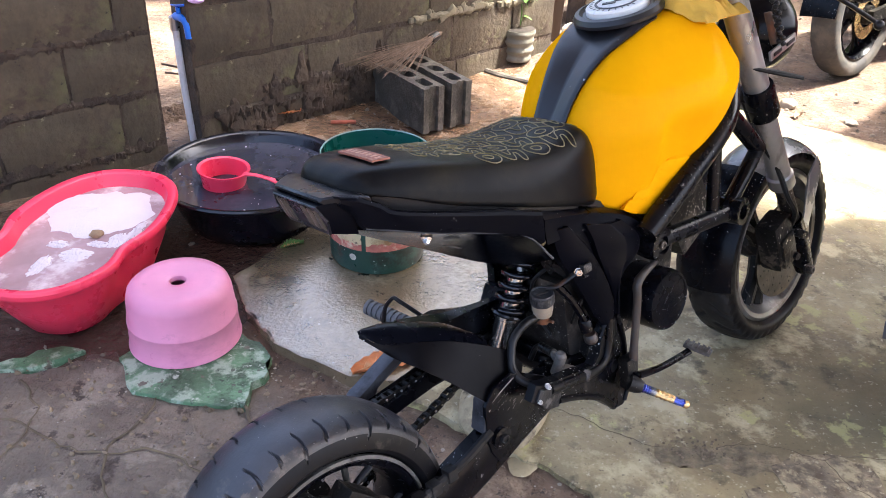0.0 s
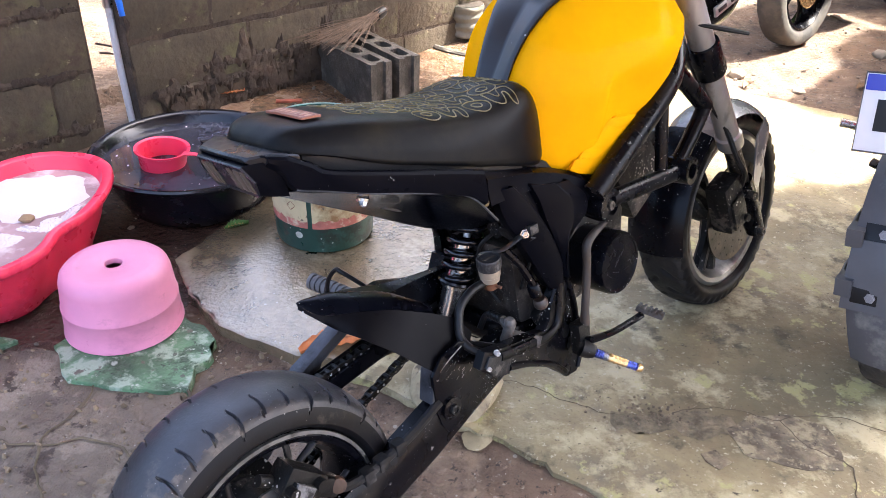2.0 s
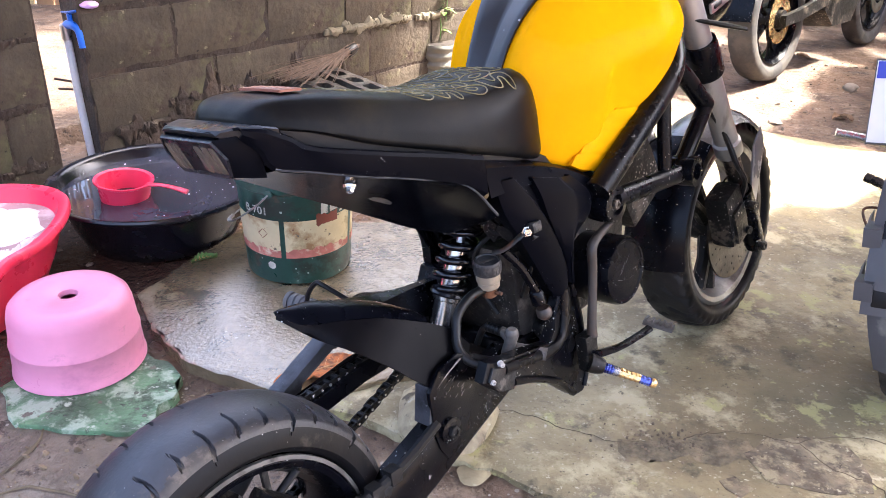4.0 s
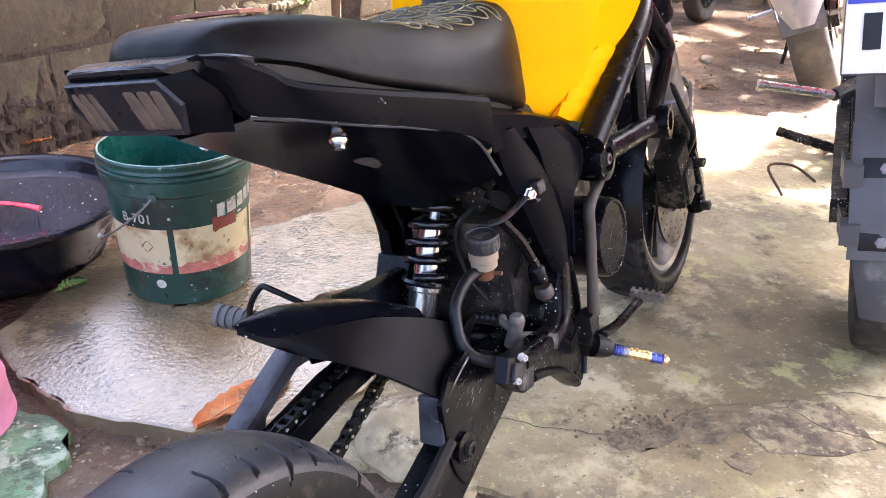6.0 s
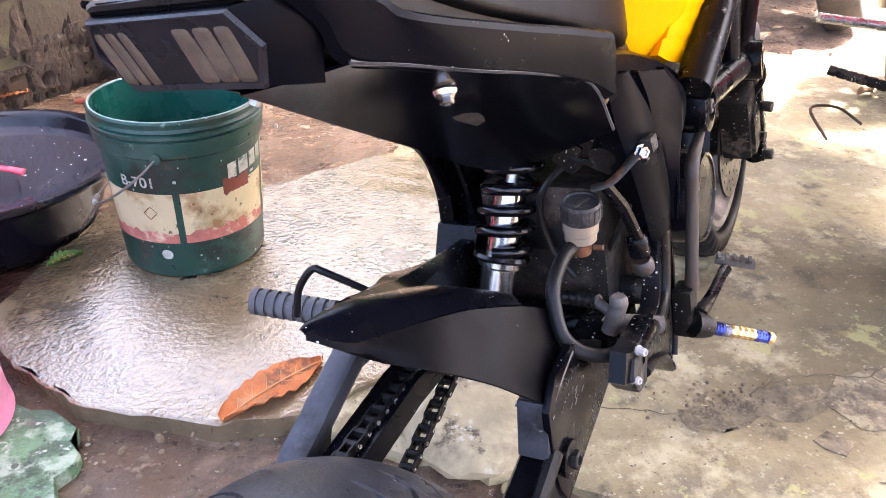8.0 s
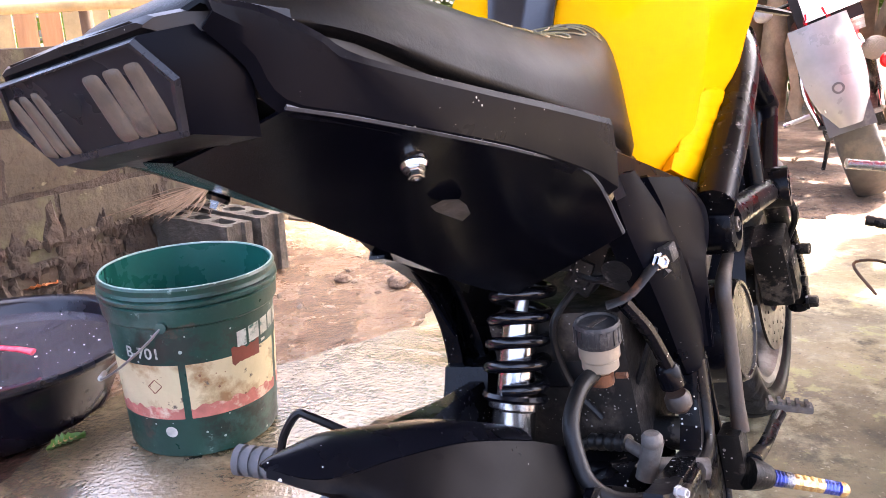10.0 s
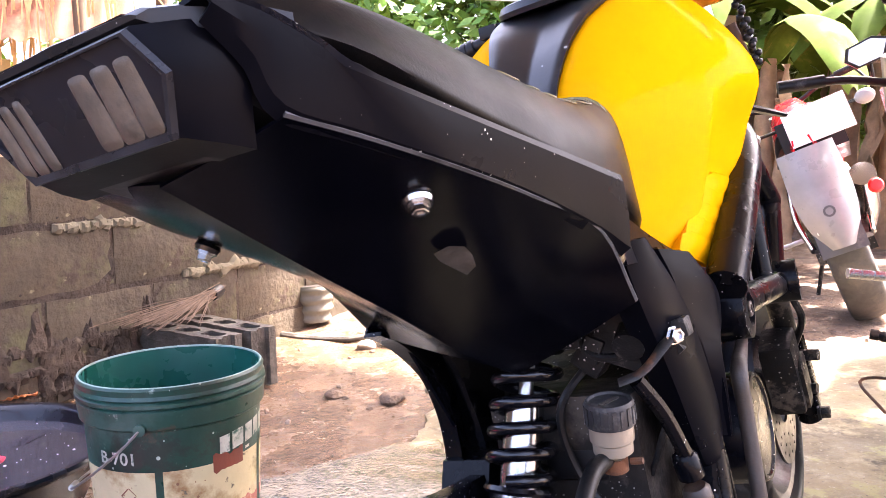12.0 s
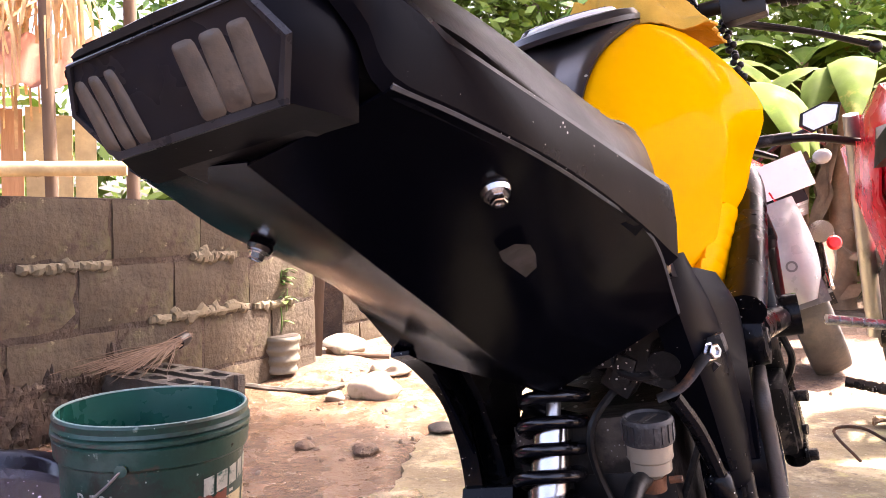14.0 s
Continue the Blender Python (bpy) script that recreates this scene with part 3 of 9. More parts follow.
for poly, sd in (([(-0.71, 1.50), (-0.62, 1.40), (-0.50, 1.37), (-0.42, 1.365), (-0.345, 1.38), (-0.36, 1.45), (-0.325, 1.50), (-0.34, 1.56), (-0.42, 1.615), (-0.55, 1.70), (-0.68, 1.62)], 1.0),
                 ([(-1.3, 1.30), (-1.12, 1.33), (-0.98, 1.40), (-0.84, 1.46), (-0.80, 1.52), (-0.86, 1.53), (-0.98, 1.46), (-1.10, 1.40), (-1.3, 1.38)], 6.0)):
    solid("floor_patch", slab_mesh(poly, 0.003, -0.2, 0.02, sd), m_green, "broken patch of flaking green-painted cement", "floor patch", group="green floor patches", kind="structure")
SLAB_C = [(-1.5, 0.9), (-0.4, 0.95), (-0.15, 1.16), (-0.22, 1.30), (-0.36, 1.36), (-0.42, 1.46), (-0.60, 1.50), (-0.78, 1.50), (-0.95, 1.42), (-1.5, 1.3)]
m_oldcement = mat("crumbling_grey_cement", (0.175, 0.135, 0.10), 0.72, layers=(((0.25, 0.205, 0.155), 6.0, 0.54, 0.06), ((0.06, 0.042, 0.03), 9.0, 0.57, 0.05), ((0.045, 0.03, 0.022), 24.0, 0.62, 0.05)), var=0.35, scale=5, bump=1.0, bscale=30, distance=0.02, stain=(0.12, 0.09, 0.065), stain_scale=4, stain_at=0.5, speck=(0.36, 0.32, 0.27), speck_scale=70, speck_at=0.15)
solid("broken_pavement", slab_mesh(SLAB_C, -0.006, -0.3, 0.03, 9.0), m_oldcement, "crumbling grey cement with muddy cracks", "pavement", kind="structure")

# cracks and the worn hollow in the slab
def ribbon(pts, w, z, seed):
    bm = bmesh.new()
    p = catmull([(x, y, z) for x, y in pts], 8)
    rows = []
    for i, q in enumerate(p):
        a, b = p[max(0, i - 1)], p[min(len(p) - 1, i + 1)]
        d = (b - a).normalized()
        s = Vector((-d.y, d.x, 0))
        j = s * 0.012 * fbm((q.x, q.y, seed), 20)
        h = w * (0.5 + 0.7 * abs(fbm((q.x, q.y, seed + 3), 14)))
        rows.append([q + j - s * h, q + j + Vector((0, 0, 0.0012)), q + j + s * h])
    grid_faces(bm, rows)
    return bm


m_crackdirt = mat("dirt_in_cracks", (0.14, 0.108, 0.065), 0.95, var=0.4, bump=0.5, bscale=90)
CRACKS = [([(0.60, 1.36), (0.52, 1.37), (0.42, 1.43), (0.33, 1.46), (0.28, 1.43)], 0.0012), ([(0.69, 1.38), (0.80, 1.40), (0.92, 1.37), (1.04, 1.39), (1.2, 1.33), (1.45, 1.30)], 0.0022),
          ([(0.92, 1.37), (0.95, 1.30), (1.02, 1.24), (1.0, 1.15)], 0.002)]
for i, (pts, w) in enumerate(CRACKS):
    solid("crack", ribbon(pts, w, 0.002, i * 3.1), m_crackdirt, "thin dark crack in the concrete slab", "crack", group="slab cracks", kind="structure")


# broken muddy place in the slab
m_mudpatch = mat("dried_mud_on_concrete", (0.20, 0.155, 0.10), 0.85, var=0.45, scale=14, bump=1.0, bscale=45, distance=0.010, stain=(0.105, 0.080, 0.052), stain_scale=16, stain_at=0.50, stain_soft=0.1, layers=(((0.34, 0.28, 0.17), 12.0, 0.50, 0.08), ((0.07, 0.05, 0.034), 38.0, 0.60, 0.05), ((0.42, 0.36, 0.24), 60.0, 0.60, 0.05)))
for poly, sd in (([(0.79, 1.345), (0.86, 1.385), (0.95, 1.385), (1.02, 1.33), (1.00, 1.245), (0.93, 1.225), (0.86, 1.262), (0.80, 1.262)], 50.0), ([(0.725, 1.262), (0.755, 1.270), (0.775, 1.252), (0.755, 1.236), (0.73, 1.240)], 57.0)):
    solid("mud_patch", slab_mesh(poly, 0.0022, -0.02, 0.03, sd), m_mudpatch, "dried brown mud in a broken place of the slab", "mud", group="mud on the slab", kind="structure")


def pebble_mesh(r, seed, sub=2, squash=0.6):
    bm = bmesh.new()
    bmesh.ops.create_icosphere(bm, subdivisions=sub, radius=r)
    for v in bm.verts:
        v.co *= 1 + 0.35 * noise.noise(v.co / r * 1.2 + Vector((seed, 0, 0)))
        v.co.z *= squash
    return bm


m_grit = mat("crumbled_concrete_grit", (0.24, 0.18, 0.115), 0.9, var=0.4, bump=0.3, island=0.5)
bm = bmesh.new()
for k in range(5):
    pts = ragged([(0.70 + 0.14 * math.cos(a) * (1 - 0.2 * k), 1.345 + 0.045 * math.sin(a) * (1 - 0.2 * k)) for a in np.linspace(0, 2 * math.pi, 9)[:-1]], 0.008, 0.03, 30.0 + k)
    bm.faces.new([bm.verts.new((x, y, 0.0016 + 0.0006 * k)) for x, y in pts]) if k == 0 else None
bmesh.ops.triangulate(bm, faces=bm.faces)
solid("worn_hollow", bm, mat("exposed_rough_aggregate", (0.21, 0.165, 0.10), 0.9, var=0.5, scale=25, bump=1.0, bscale=90, distance=0.012), "rough worn hollow broken into the slab", "hollow", kind="structure")
bm = bmesh.new()
rng = random.Random(4)
for _ in range(260):
    a, d = rng.uniform(0, 6.28), abs(rng.gauss(0, 0.035))
    r = rng.choice((0.001, 0.0012, 0.0016, 0.002, 0.0035))
    mm = Matrix.Translation((0.645 + math.cos(a) * d * 2.4, 1.36 - 0.25 * math.cos(a) * d + math.sin(a) * d, 0.0012)) @ Euler((rng.random() * 3, rng.random() * 3, 0)).to_matrix().to_4x4()
    bmesh.ops.create_icosphere(bm, subdivisions=1, radius=r, matrix=mm)
solid("rubble", bm, m_grit, "loose dark grit in a worn hollow of the slab", "gravel", kind="stuff", angle=20)
bm = bmesh.new()
for _ in range(2200):
    x, y = rng.uniform(-1.4, 2.6), rng.uniform(1.0, 5.2)
    if inside(x, y, SLAB_B) or inside(x, y, SLAB_A) or (Vector((x, y, 0)) - W0).dot(WN) > -0.05:
        continue
    r = rng.choice((0.002, 0.002, 0.003, 0.003, 0.004, 0.006, 0.010))
    mm = Matrix.Translation((x, y, ground_z(x, y) + r * 0.2)) @ Euler((rng.random() * 3, rng.random() * 3, 0)).to_matrix().to_4x4() @ Matrix.Diagonal((1.3, 1, 0.7, 1))
    bmesh.ops.create_icosphere(bm, subdivisions=1, radius=r, matrix=mm)
bm2 = bmesh.new()
for _ in range(700):
    x, y = rng.uniform(-1.2, -0.05), rng.uniform(0.98, 1.56)
    if not inside(x, y, SLAB_C) and not (1.36 < y < 1.54 and x > -0.33):
        continue
    r = rng.choice((0.0015, 0.002, 0.003, 0.004, 0.007))
    mm = Matrix.Translation((x, y, -0.005)) @ Euler((rng.random() * 3, rng.random() * 3, 0)).to_matrix().to_4x4() @ Matrix.Diagonal((1.4, 1, 0.6, 1))
    bmesh.ops.create_icosphere(bm2, subdivisions=1, radius=r, matrix=mm)
solid("mud_clods", bm2, m_grit, "small mud clods and grit on the broken cement", "mud", kind="stuff", angle=20)
for i, (pts, w) in enumerate((([(-1.1, 1.28), (-0.85, 1.27), (-0.66, 1.20), (-0.48, 1.22), (-0.30, 1.12)], 0.005), ([(-0.60, 1.50), (-0.56, 1.36), (-0.60, 1.20), (-0.52, 1.05)], 0.004), ([(-0.38, 1.40), (-0.30, 1.30), (-0.27, 1.18)], 0.005), ([(-0.9, 1.40), (-0.80, 1.28), (-0.82, 1.1)], 0.004))):
    solid("crack", ribbon(pts, w, -0.0035, 40 + i * 2.3), m_crackdirt, "muddy crack in the broken cement", "crack", group="slab cracks", kind="structure")
m_pebble = mat("mixed_pebbles", (0.30, 0.24, 0.18), 0.85, var=0.35, scale=9, bump=0.3, island=0.5)
solid("pebbles", bm, m_pebble, "scattered small brown pebbles on the dirt", "pebbles", kind="stuff", angle=20)

# hollow-block garden wall, of separate blocks on a mortar core
def block_variant(length, seed):
    bm = bmesh.new()
    nx, nz = 7, 4
    L, H, D = length, 0.188, 0.06
    front = [[Vector((L * i / nx, -0.006 * abs(fbm((seed + i * 0.7, k * 0.9, 1), 1.0)) - (0.0 if 0 < i < nx and 0 < k < nz else -0.007), H * k / nz)) for i in range(nx + 1)] for k in range(nz + 1)]
    for k in range(nz + 1):
        for i in range(nx + 1):
            e = 0.006 * fbm((seed + i, k, 5), 0.8)
            front[k][i] += Vector((e if i in (0, nx) else 0, 0, e if k in (0, nz) else 0))
    vs, fs = grid_faces(bm, front)
    back = [[bm.verts.new((p.x, D, p.z)) for p in row] for row in ((front[0]), (front[-1]))]
    for i in range(nx):
        bm.faces.new((vs[0][i], vs[0][i + 1], back[0][i + 1], back[0][i]))
        bm.faces.new((vs[-1][i], vs[-1][i + 1], back[1][i + 1], back[1][i]))
    left = [vs[k][0] for k in range(nz + 1)]
    right = [vs[k][nx] for k in range(nz + 1)]
    bm.faces.new([back[0][0]] + left + [back[1][0]])
    bm.faces.new([back[0][nx]] + right + [back[1][nx]])
    return bm


def wall_run(name, s0, s1, courses, joints, label, seed, off=0.0, thick=0.12):
    """One straight run of block wall: a mortar core and single blocks bedded in its face."""
    core = bmesh.new()
    n = max(2, int((s1 - s0) / 0.06))
    z0, z1 = courses[0], courses[-1] + 0.19
    rows = []
    for k in range(17):
        z = z0 + (z1 - z0 + 0.002) * k / 16
        rows.append([wall_at(s0 + (s1 - s0) * i / n, off + 0.004 + 0.004 * fbm((s0 + i * 0.06 + seed, z, 2), 9), z + (0.006 * fbm((i * 0.3, seed, 0), 1) if k == 16 else 0)) for i in range(n + 1)])
    vs, _ = grid_faces(core, rows)
    bv, _ = grid_faces(core, [[p + WN * thick for p in (rows[0][0], rows[0][-1])], [p + WN * thick for p in (rows[-1][0], rows[-1][-1])]])
    core.faces.new([vs[k][0] for k in range(17)] + [bv[1][0], bv[0][0]])
    core.faces.new([vs[k][-1] for k in range(17)] + [bv[1][1], bv[0][1]])
    core.faces.new(vs[-1] + [bv[1][1], bv[1][0]])
    wall = solid(name, core, m_mortar, label, "wall", kind="structure", angle=30)
    rot = Matrix.Rotation(WA, 4, "Z")
    for ci, z in enumerate(courses):
        cuts = [s0] + [j for j in joints[ci] if s0 + 0.06 < j < s1 - 0.06] + [s1]
        for a, b in zip(cuts, cuts[1:]):
            length = round(b - a - 0.012, 2)
            key = (length, rng.randrange(3) if length == 0.38 else 0)
            if key not in VARIANTS:
                VARIANTS[key] = finish("block", block_variant(length, seed + len(VARIANTS) * 1.7), m_block, 30)
            ob = new("block", VARIANTS[key])
            ob.matrix_world = Matrix.Translation(wall_at(a + 0.006, off - 0.004 + rng.uniform(-0.003, 0.003), z + 0.002)) @ rot @ Matrix.Rotation(rng.gauss(0, 0.004), 4, "Y")
            ob.parent = wall
    return wall


VARIANTS = {}
run = lambda a, n, d=0.392: [a + d * i for i in range(n)]
RIGHT_COURSES = [-0.085, 0.118, 0.325, 0.535]
wall_run("wall_north", -0.565, 1.36, RIGHT_COURSES, [run(-0.47, 6), run(-0.09, 5, 0.383), run(-0.24, 5, 0.388), run(-0.11, 5, 0.388)], "low weathered grey concrete-block garden wall", 3.0)
wall_run("wall_west", -4.4, -0.705, [-0.14, 0.06, 0.263, 0.467, 0.67], [run(-4.2, 9, 0.4), run(-4.05, 9, 0.4), run(-4.2, 9, 0.4), run(-4.02, 9, 0.4), run(-4.2, 9, 0.4)], "dark damp concrete-block wall beside the tap", 11.0, -0.01)
wall_run("wall_east", 1.75, 3.4, [-0.05, 0.155, 0.36], [run(1.9, 4, 0.4), run(2.1, 4, 0.4), run(1.95, 4, 0.4)], "low concrete-block wall beyond the gap", 17.0, 0.12)


def smear(s0, s1, z, h, seed, material, name, label):
    """Squeezed-out lumpy mortar along a joint."""
    bm = bmesh.new()
    n = int((s1 - s0) / 0.006)
    rows = []
    for k in range(6):
        row = []
        for i in range(n + 1):
            s = s0 + (s1 - s0) * i / n
            e = min(1, i / 4, (n - i) / 4)
            ks = 0.0 if k < 3 else 7.3
            up = h * max(0.02, 0.22 + 1.7 * fbm((s, seed, ks), 9) + 1.5 * fbm((s, seed, ks), 42) + 0.9 * fbm((s, seed, k), 95)) * e
            row.append(wall_at(s + 0.004 * fbm((s, k, seed), 30), -0.003 - 0.0045 * math.sin(math.pi * k / 5) * (0.5 + 0.5 * abs(fbm((s, k * 0.3, seed), 16))) + (0.008 if k in (0, 5) else 0), z + up * (k / 5 - 0.5) * 2))
        rows.append(row)
    sheet(bm, rows, 0.012)
    return solid(name, bm, material, label, "mortar", group="old mortar on the wall", kind="structure", angle=25)


for args in ((0.42, 0.92, 0.325, 0.020, 2.0), (0.62, 0.86, 0.53, 0.026, 5.0), (-0.05, 0.27, 0.52, 0.022, 8.0), (0.95, 1.2, 0.32, 0.016, 9.0)):
    smear(*args, m_moss, "mortar_patch", "pale crumbling mortar squeezed out of a wall joint")
for args in ((-0.5, 0.1, 0.115, 0.05, 12.0), (-0.45, 0.55, 0.045, 0.075, 21.0), (-0.3, 0.4, 0.175, 0.045, 23.0), (0.1, 0.6, 0.07, 0.05, 14.0), (-1.6, -0.75, 0.06, 0.03, 15.0), (-2.0, -0.75, 0.463, 0.02, 16.0), (-2.2, -0.75, 0.26, 0.016, 18.0)):
    smear(*args, m_mortar, "mortar_patch", "rough dark mortar smeared over the wall joint")

# unseen shelter roof added to shade the bike, on four posts out of sight
roof = thing("roof", "unseen grey corrugated sheet roof added to shade the bike", "roof", kind="structure")
B0 = Vector((-0.065, 0.842, 0))
BA = radians(46.5)
BF, BR = Vector((math.cos(BA), math.sin(BA), 0)), Vector((math.sin(BA), -math.cos(BA), 0))


def bike_at(u, v, z):
    return B0 + BR * u + BF * v + Vector((0, 0, z))


# edges set by where the roof's shade should end on the ground
ROOF_V0, ROOF_V1, ROOF_U0, ROOF_U1, ROOF_Z = -0.7, 3.6, -1.6, 2.6, 2.8
bm = bmesh.new()
nu = 200
rows = []
for v in (ROOF_V0, (ROOF_V0 + ROOF_V1) / 2, ROOF_V1):
    rows.append([bike_at(ROOF_U0 + (ROOF_U1 - ROOF_U0) * i / nu, v, ROOF_Z + 0.012 * math.sin(i * 1.57) + 0.06 * (ROOF_U1 - (ROOF_U0 + (ROOF_U1 - ROOF_U0) * i / nu)) / 5) for i in range(nu + 1)])
sheet(bm, rows, 0.004)
part("roof_sheet", bm, m_roof, roof)
for u in (ROOF_U0 + 0.1, 0.8, ROOF_U1 - 0.1):
    bm = bmesh.new()
    rod(bm, bike_at(u, ROOF_V0, ROOF_Z - 0.03), bike_at(u, ROOF_V1, ROOF_Z - 0.03), 0.04, 10)
    part("rafter", bm, m_wood, roof)
for u, v in ((ROOF_U1 - 0.1, ROOF_V1 - 0.1), (ROOF_U1 - 0.1, ROOF_V0 + 0.1), (ROOF_U0 + 0.1, ROOF_V0 + 0.1)):
    bm = bmesh.new()
    rod(bm, bike_at(u, v, -0.3), bike_at(u, v, ROOF_Z - 0.03), 0.05, 10)
    part("post", bm, m_wood, roof)

# ---- the black and yellow motorcycle; x right, y ahead, z up along its leaning upright ----
LEAN = radians(11)
bike_m = Matrix.Translation((-0.065, 0.842, 0)) @ Matrix.Rotation(radians(46.5 - 90), 4, "Z") @ Matrix.Rotation(-LEAN, 4, "Y")
bike = thing("motorcycle", "stripped black custom motorcycle with glossy yellow tank, leaning over", "motorcycle", bike_m)
X = Vector((1, 0, 0))


def wheel_axis(c):
    return Matrix.Translation(c) @ Matrix.Rotation(radians(90), 4, "Y")


def tyre_mesh(R, half, rim, nseg, groove, depth=0.006, nacross=28, sweep=0.0, drop=0.42):
    """A tyre round the x axis; groove(angle, across) gives how deep it is cut; sweep slants the cuts towards the shoulders."""
    bm = bmesh.new()
    rows = []
    for i in range(nseg):
        row = []
        for k in range(nacross + 1):
            s = -1 + 2 * k / nacross                      # across the tread and down both walls
            th = 2 * math.pi * i / nseg
            tw = th - sweep * min(1.0, abs(s) / 0.72) ** 1.7
            a = s * 1.92
            cx = half * math.sin(max(-1.57, min(1.57, a * 0.92))) if abs(s) < 0.85 else half * (1 - 0.35 * ((abs(s) - 0.85) / 0.15) ** 2) * (1 if s > 0 else -1)
            crown = R - drop * half * (1 - math.cos(min(1.57, abs(a) * 0.80)))
            t = max(0, (abs(s) - 0.62) / 0.38)
            r = crown * (1 - t ** 1.25) + rim * t ** 1.25
            if abs(s) < 0.72:
                r -= depth * groove(th, s / 0.72)
            row.append((cx, r * math.cos(tw), r * math.sin(tw)))
        tw = 2 * math.pi * i / nseg - sweep
        row += [(half * 0.55, (rim - 0.004) * math.cos(tw), (rim - 0.004) * math.sin(tw)), (-half * 0.55, (rim - 0.004) * math.cos(tw), (rim - 0.004) * math.sin(tw))]
        rows.append(row)
    rows.append(rows[0])
    _, fs = grid_faces(bm, rows, closed=True)
    m = nacross + 3
    for i, f in enumerate(fs):
        e = abs(2 * (i % m + 0.5) / nacross - 1)
        f.material_index = 1 if e > 0.67 else 2 if e > 0.50 + 0.05 * math.sin(i / m * 0.09) + 0.03 * math.sin(i / m * 0.31) else 0
    bmesh.ops.remove_doubles(bm, verts=bm.verts, dist=1e-5)
    return bm


def road_groove(th, s):
    """Curved cuts that widen towards the shoulder, every third one long."""
    x = abs(s)
    turn = th * 36 / (2 * math.pi) + (0.5 if s < 0 else 0.0)
    a, b = ((0.30, 1.0), (0.36, 0.80), (0.26, 0.86))[int(math.floor(turn)) % 3]
    if a < x < b:
        f = (x - a) / (b - a)
        w = (0.020 + 0.075 * f ** 1.3) * min(1.0, (1 - f) * 9)
        if abs(turn % 1.0 - 0.38 - 0.5 * (f - 0.55) ** 2) < w:
            return 1.0
    return 0.0


def dual_groove(th, s):
    """Blocks with shoulder teeth, for the front tyre."""
    x = abs(s)
    ph = (th * 46 / (2 * math.pi) + (0.5 if s > 0 else 0)) % 1.0
    if x > 0.80:
        return 1.0 if ph < 0.38 else 0.0
    ph2 = (th * 23 / (2 * math.pi) - x * 0.9 + (0.5 if s > 0 else 0)) % 1.0
    return 0.9 if ph2 < 0.13 and x > 0.15 else 0.0


def ring_profile(pairs, c, seg=56):
    bm = bmesh.new()
    lathe(bm, pairs, wheel_axis(c), seg, closed=True)
    return bm


def at_x(x, y, z, c):
    return Vector((c[0] + x, c[1] + y, c[2] + z))


def y_spokes(c, r0, r1, n, x0, w, material, parent, name="spoke", phase=0.0):
    """Forked cast spokes."""
    for i in range(n):
        th = 2 * math.pi * i / n + phase
        bm = bmesh.new()
        rm = r0 + (r1 - r0) * 0.45
        P = lambda r, a: at_x(x0, r * math.cos(a), r * math.sin(a), c)
        tube(bm, [P(r0 * 0.8, th), P(rm, th)], [w * 1.2, w], 8, squash=0.7)
        for s in (1, -1):
            tube(bm, [P(rm * 0.96, th), P((rm + r1) / 2, th + s * 0.10), P(r1 + 0.004, th + s * 0.2)], [w * 0.9, w * 0.7, w * 0.75], 8, squash=0.7)
        part(name, bm, material, parent)


# rear wheel
m_greyface = mat("scraped_grey_casting", (0.16, 0.16, 0.165), 0.5, metal=0.3, var=0.5, scale=40, bump=0.4, stain=(0.02, 0.02, 0.02), stain_scale=50, stain_at=0.5)
m_spoke = mat("scuffed_black_alloy", (0.012, 0.012, 0.013), 0.4, spec=0.4, var=0.5, scale=20, bump=0.1, stain=(0.07, 0.068, 0.065), stain_scale=22, stain_at=0.57)
RC = (0.003, 0.029, 0.192)
rw = part("rear_wheel", ring_profile([(0.174, -0.062), (0.166, -0.060), (0.152, -0.045), (0.142, -0.02), (0.142, 0.02), (0.152, 0.045), (0.166, 0.060), (0.174, 0.062), (0.166, 0.068), (0.157, 0.064), (0.140, 0.03), (0.136, 0.0), (0.140, -0.03), (0.157, -0.064), (0.166, -0.068)], RC), m_satin, bike, "black alloy rear wheel")
m_rimedge = mat("bare_rim_edge", (0.085, 0.083, 0.080), 0.4, metal=0.2, var=0.35, scale=20, stain=(0.02, 0.02, 0.02), stain_scale=30, stain_at=0.55)
part("rim_edge", ring_profile([(0.1745, 0.0625), (0.1745, 0.0690), (0.1690, 0.0698), (0.1690, 0.0625)], RC), m_rimedge, rw, "worn silver line round the rim")
tb = tyre_mesh(0.233, 0.074, 0.172, 1188, road_groove, 0.006, 56, -0.03, 0.52)
bmesh.ops.translate(tb, verts=tb.verts, vec=RC)
tyre = part("tyre", tb, m_rubber, rw, "wide dusty black tyre with curved grooves", 32)
tyre.data.materials.append(m_sidewall)
tyre.data.materials.append(m_shoulder)
y_spokes(RC, 0.045, 0.150, 6, 0.040, 0.0085, m_spoke, rw)
bm = bmesh.new()
lathe(bm, [(0, -0.09), (0.045, -0.09), (0.05, -0.05), (0.035, -0.03), (0.035, 0.03), (0.05, 0.05), (0.045, 0.075), (0.02, 0.08), (0.02, 0.12), (0.0, 0.12)], wheel_axis(RC), 28)
part("hub", bm, m_grime, rw)
bm = bmesh.new()
lathe(bm, [(0.055, 0.055), (0.092, 0.055), (0.092, 0.059), (0.055, 0.059)], wheel_axis(RC), 48, closed=True)
part("brake_disc", bm, m_alloy, rw)
bm = bmesh.new()
lathe(bm, [(0.03, -0.076), (0.078, -0.076), (0.078, -0.070), (0.03, -0.070)], wheel_axis(RC), 44, closed=True)
part("sprocket", bm, m_grime, rw)
bm = bmesh.new()
box(bm, (0.080, 0.066, 0.290), (0.046, 0.074, 0.044), Matrix.Rotation(-0.75, 4, "X"), 0.010)
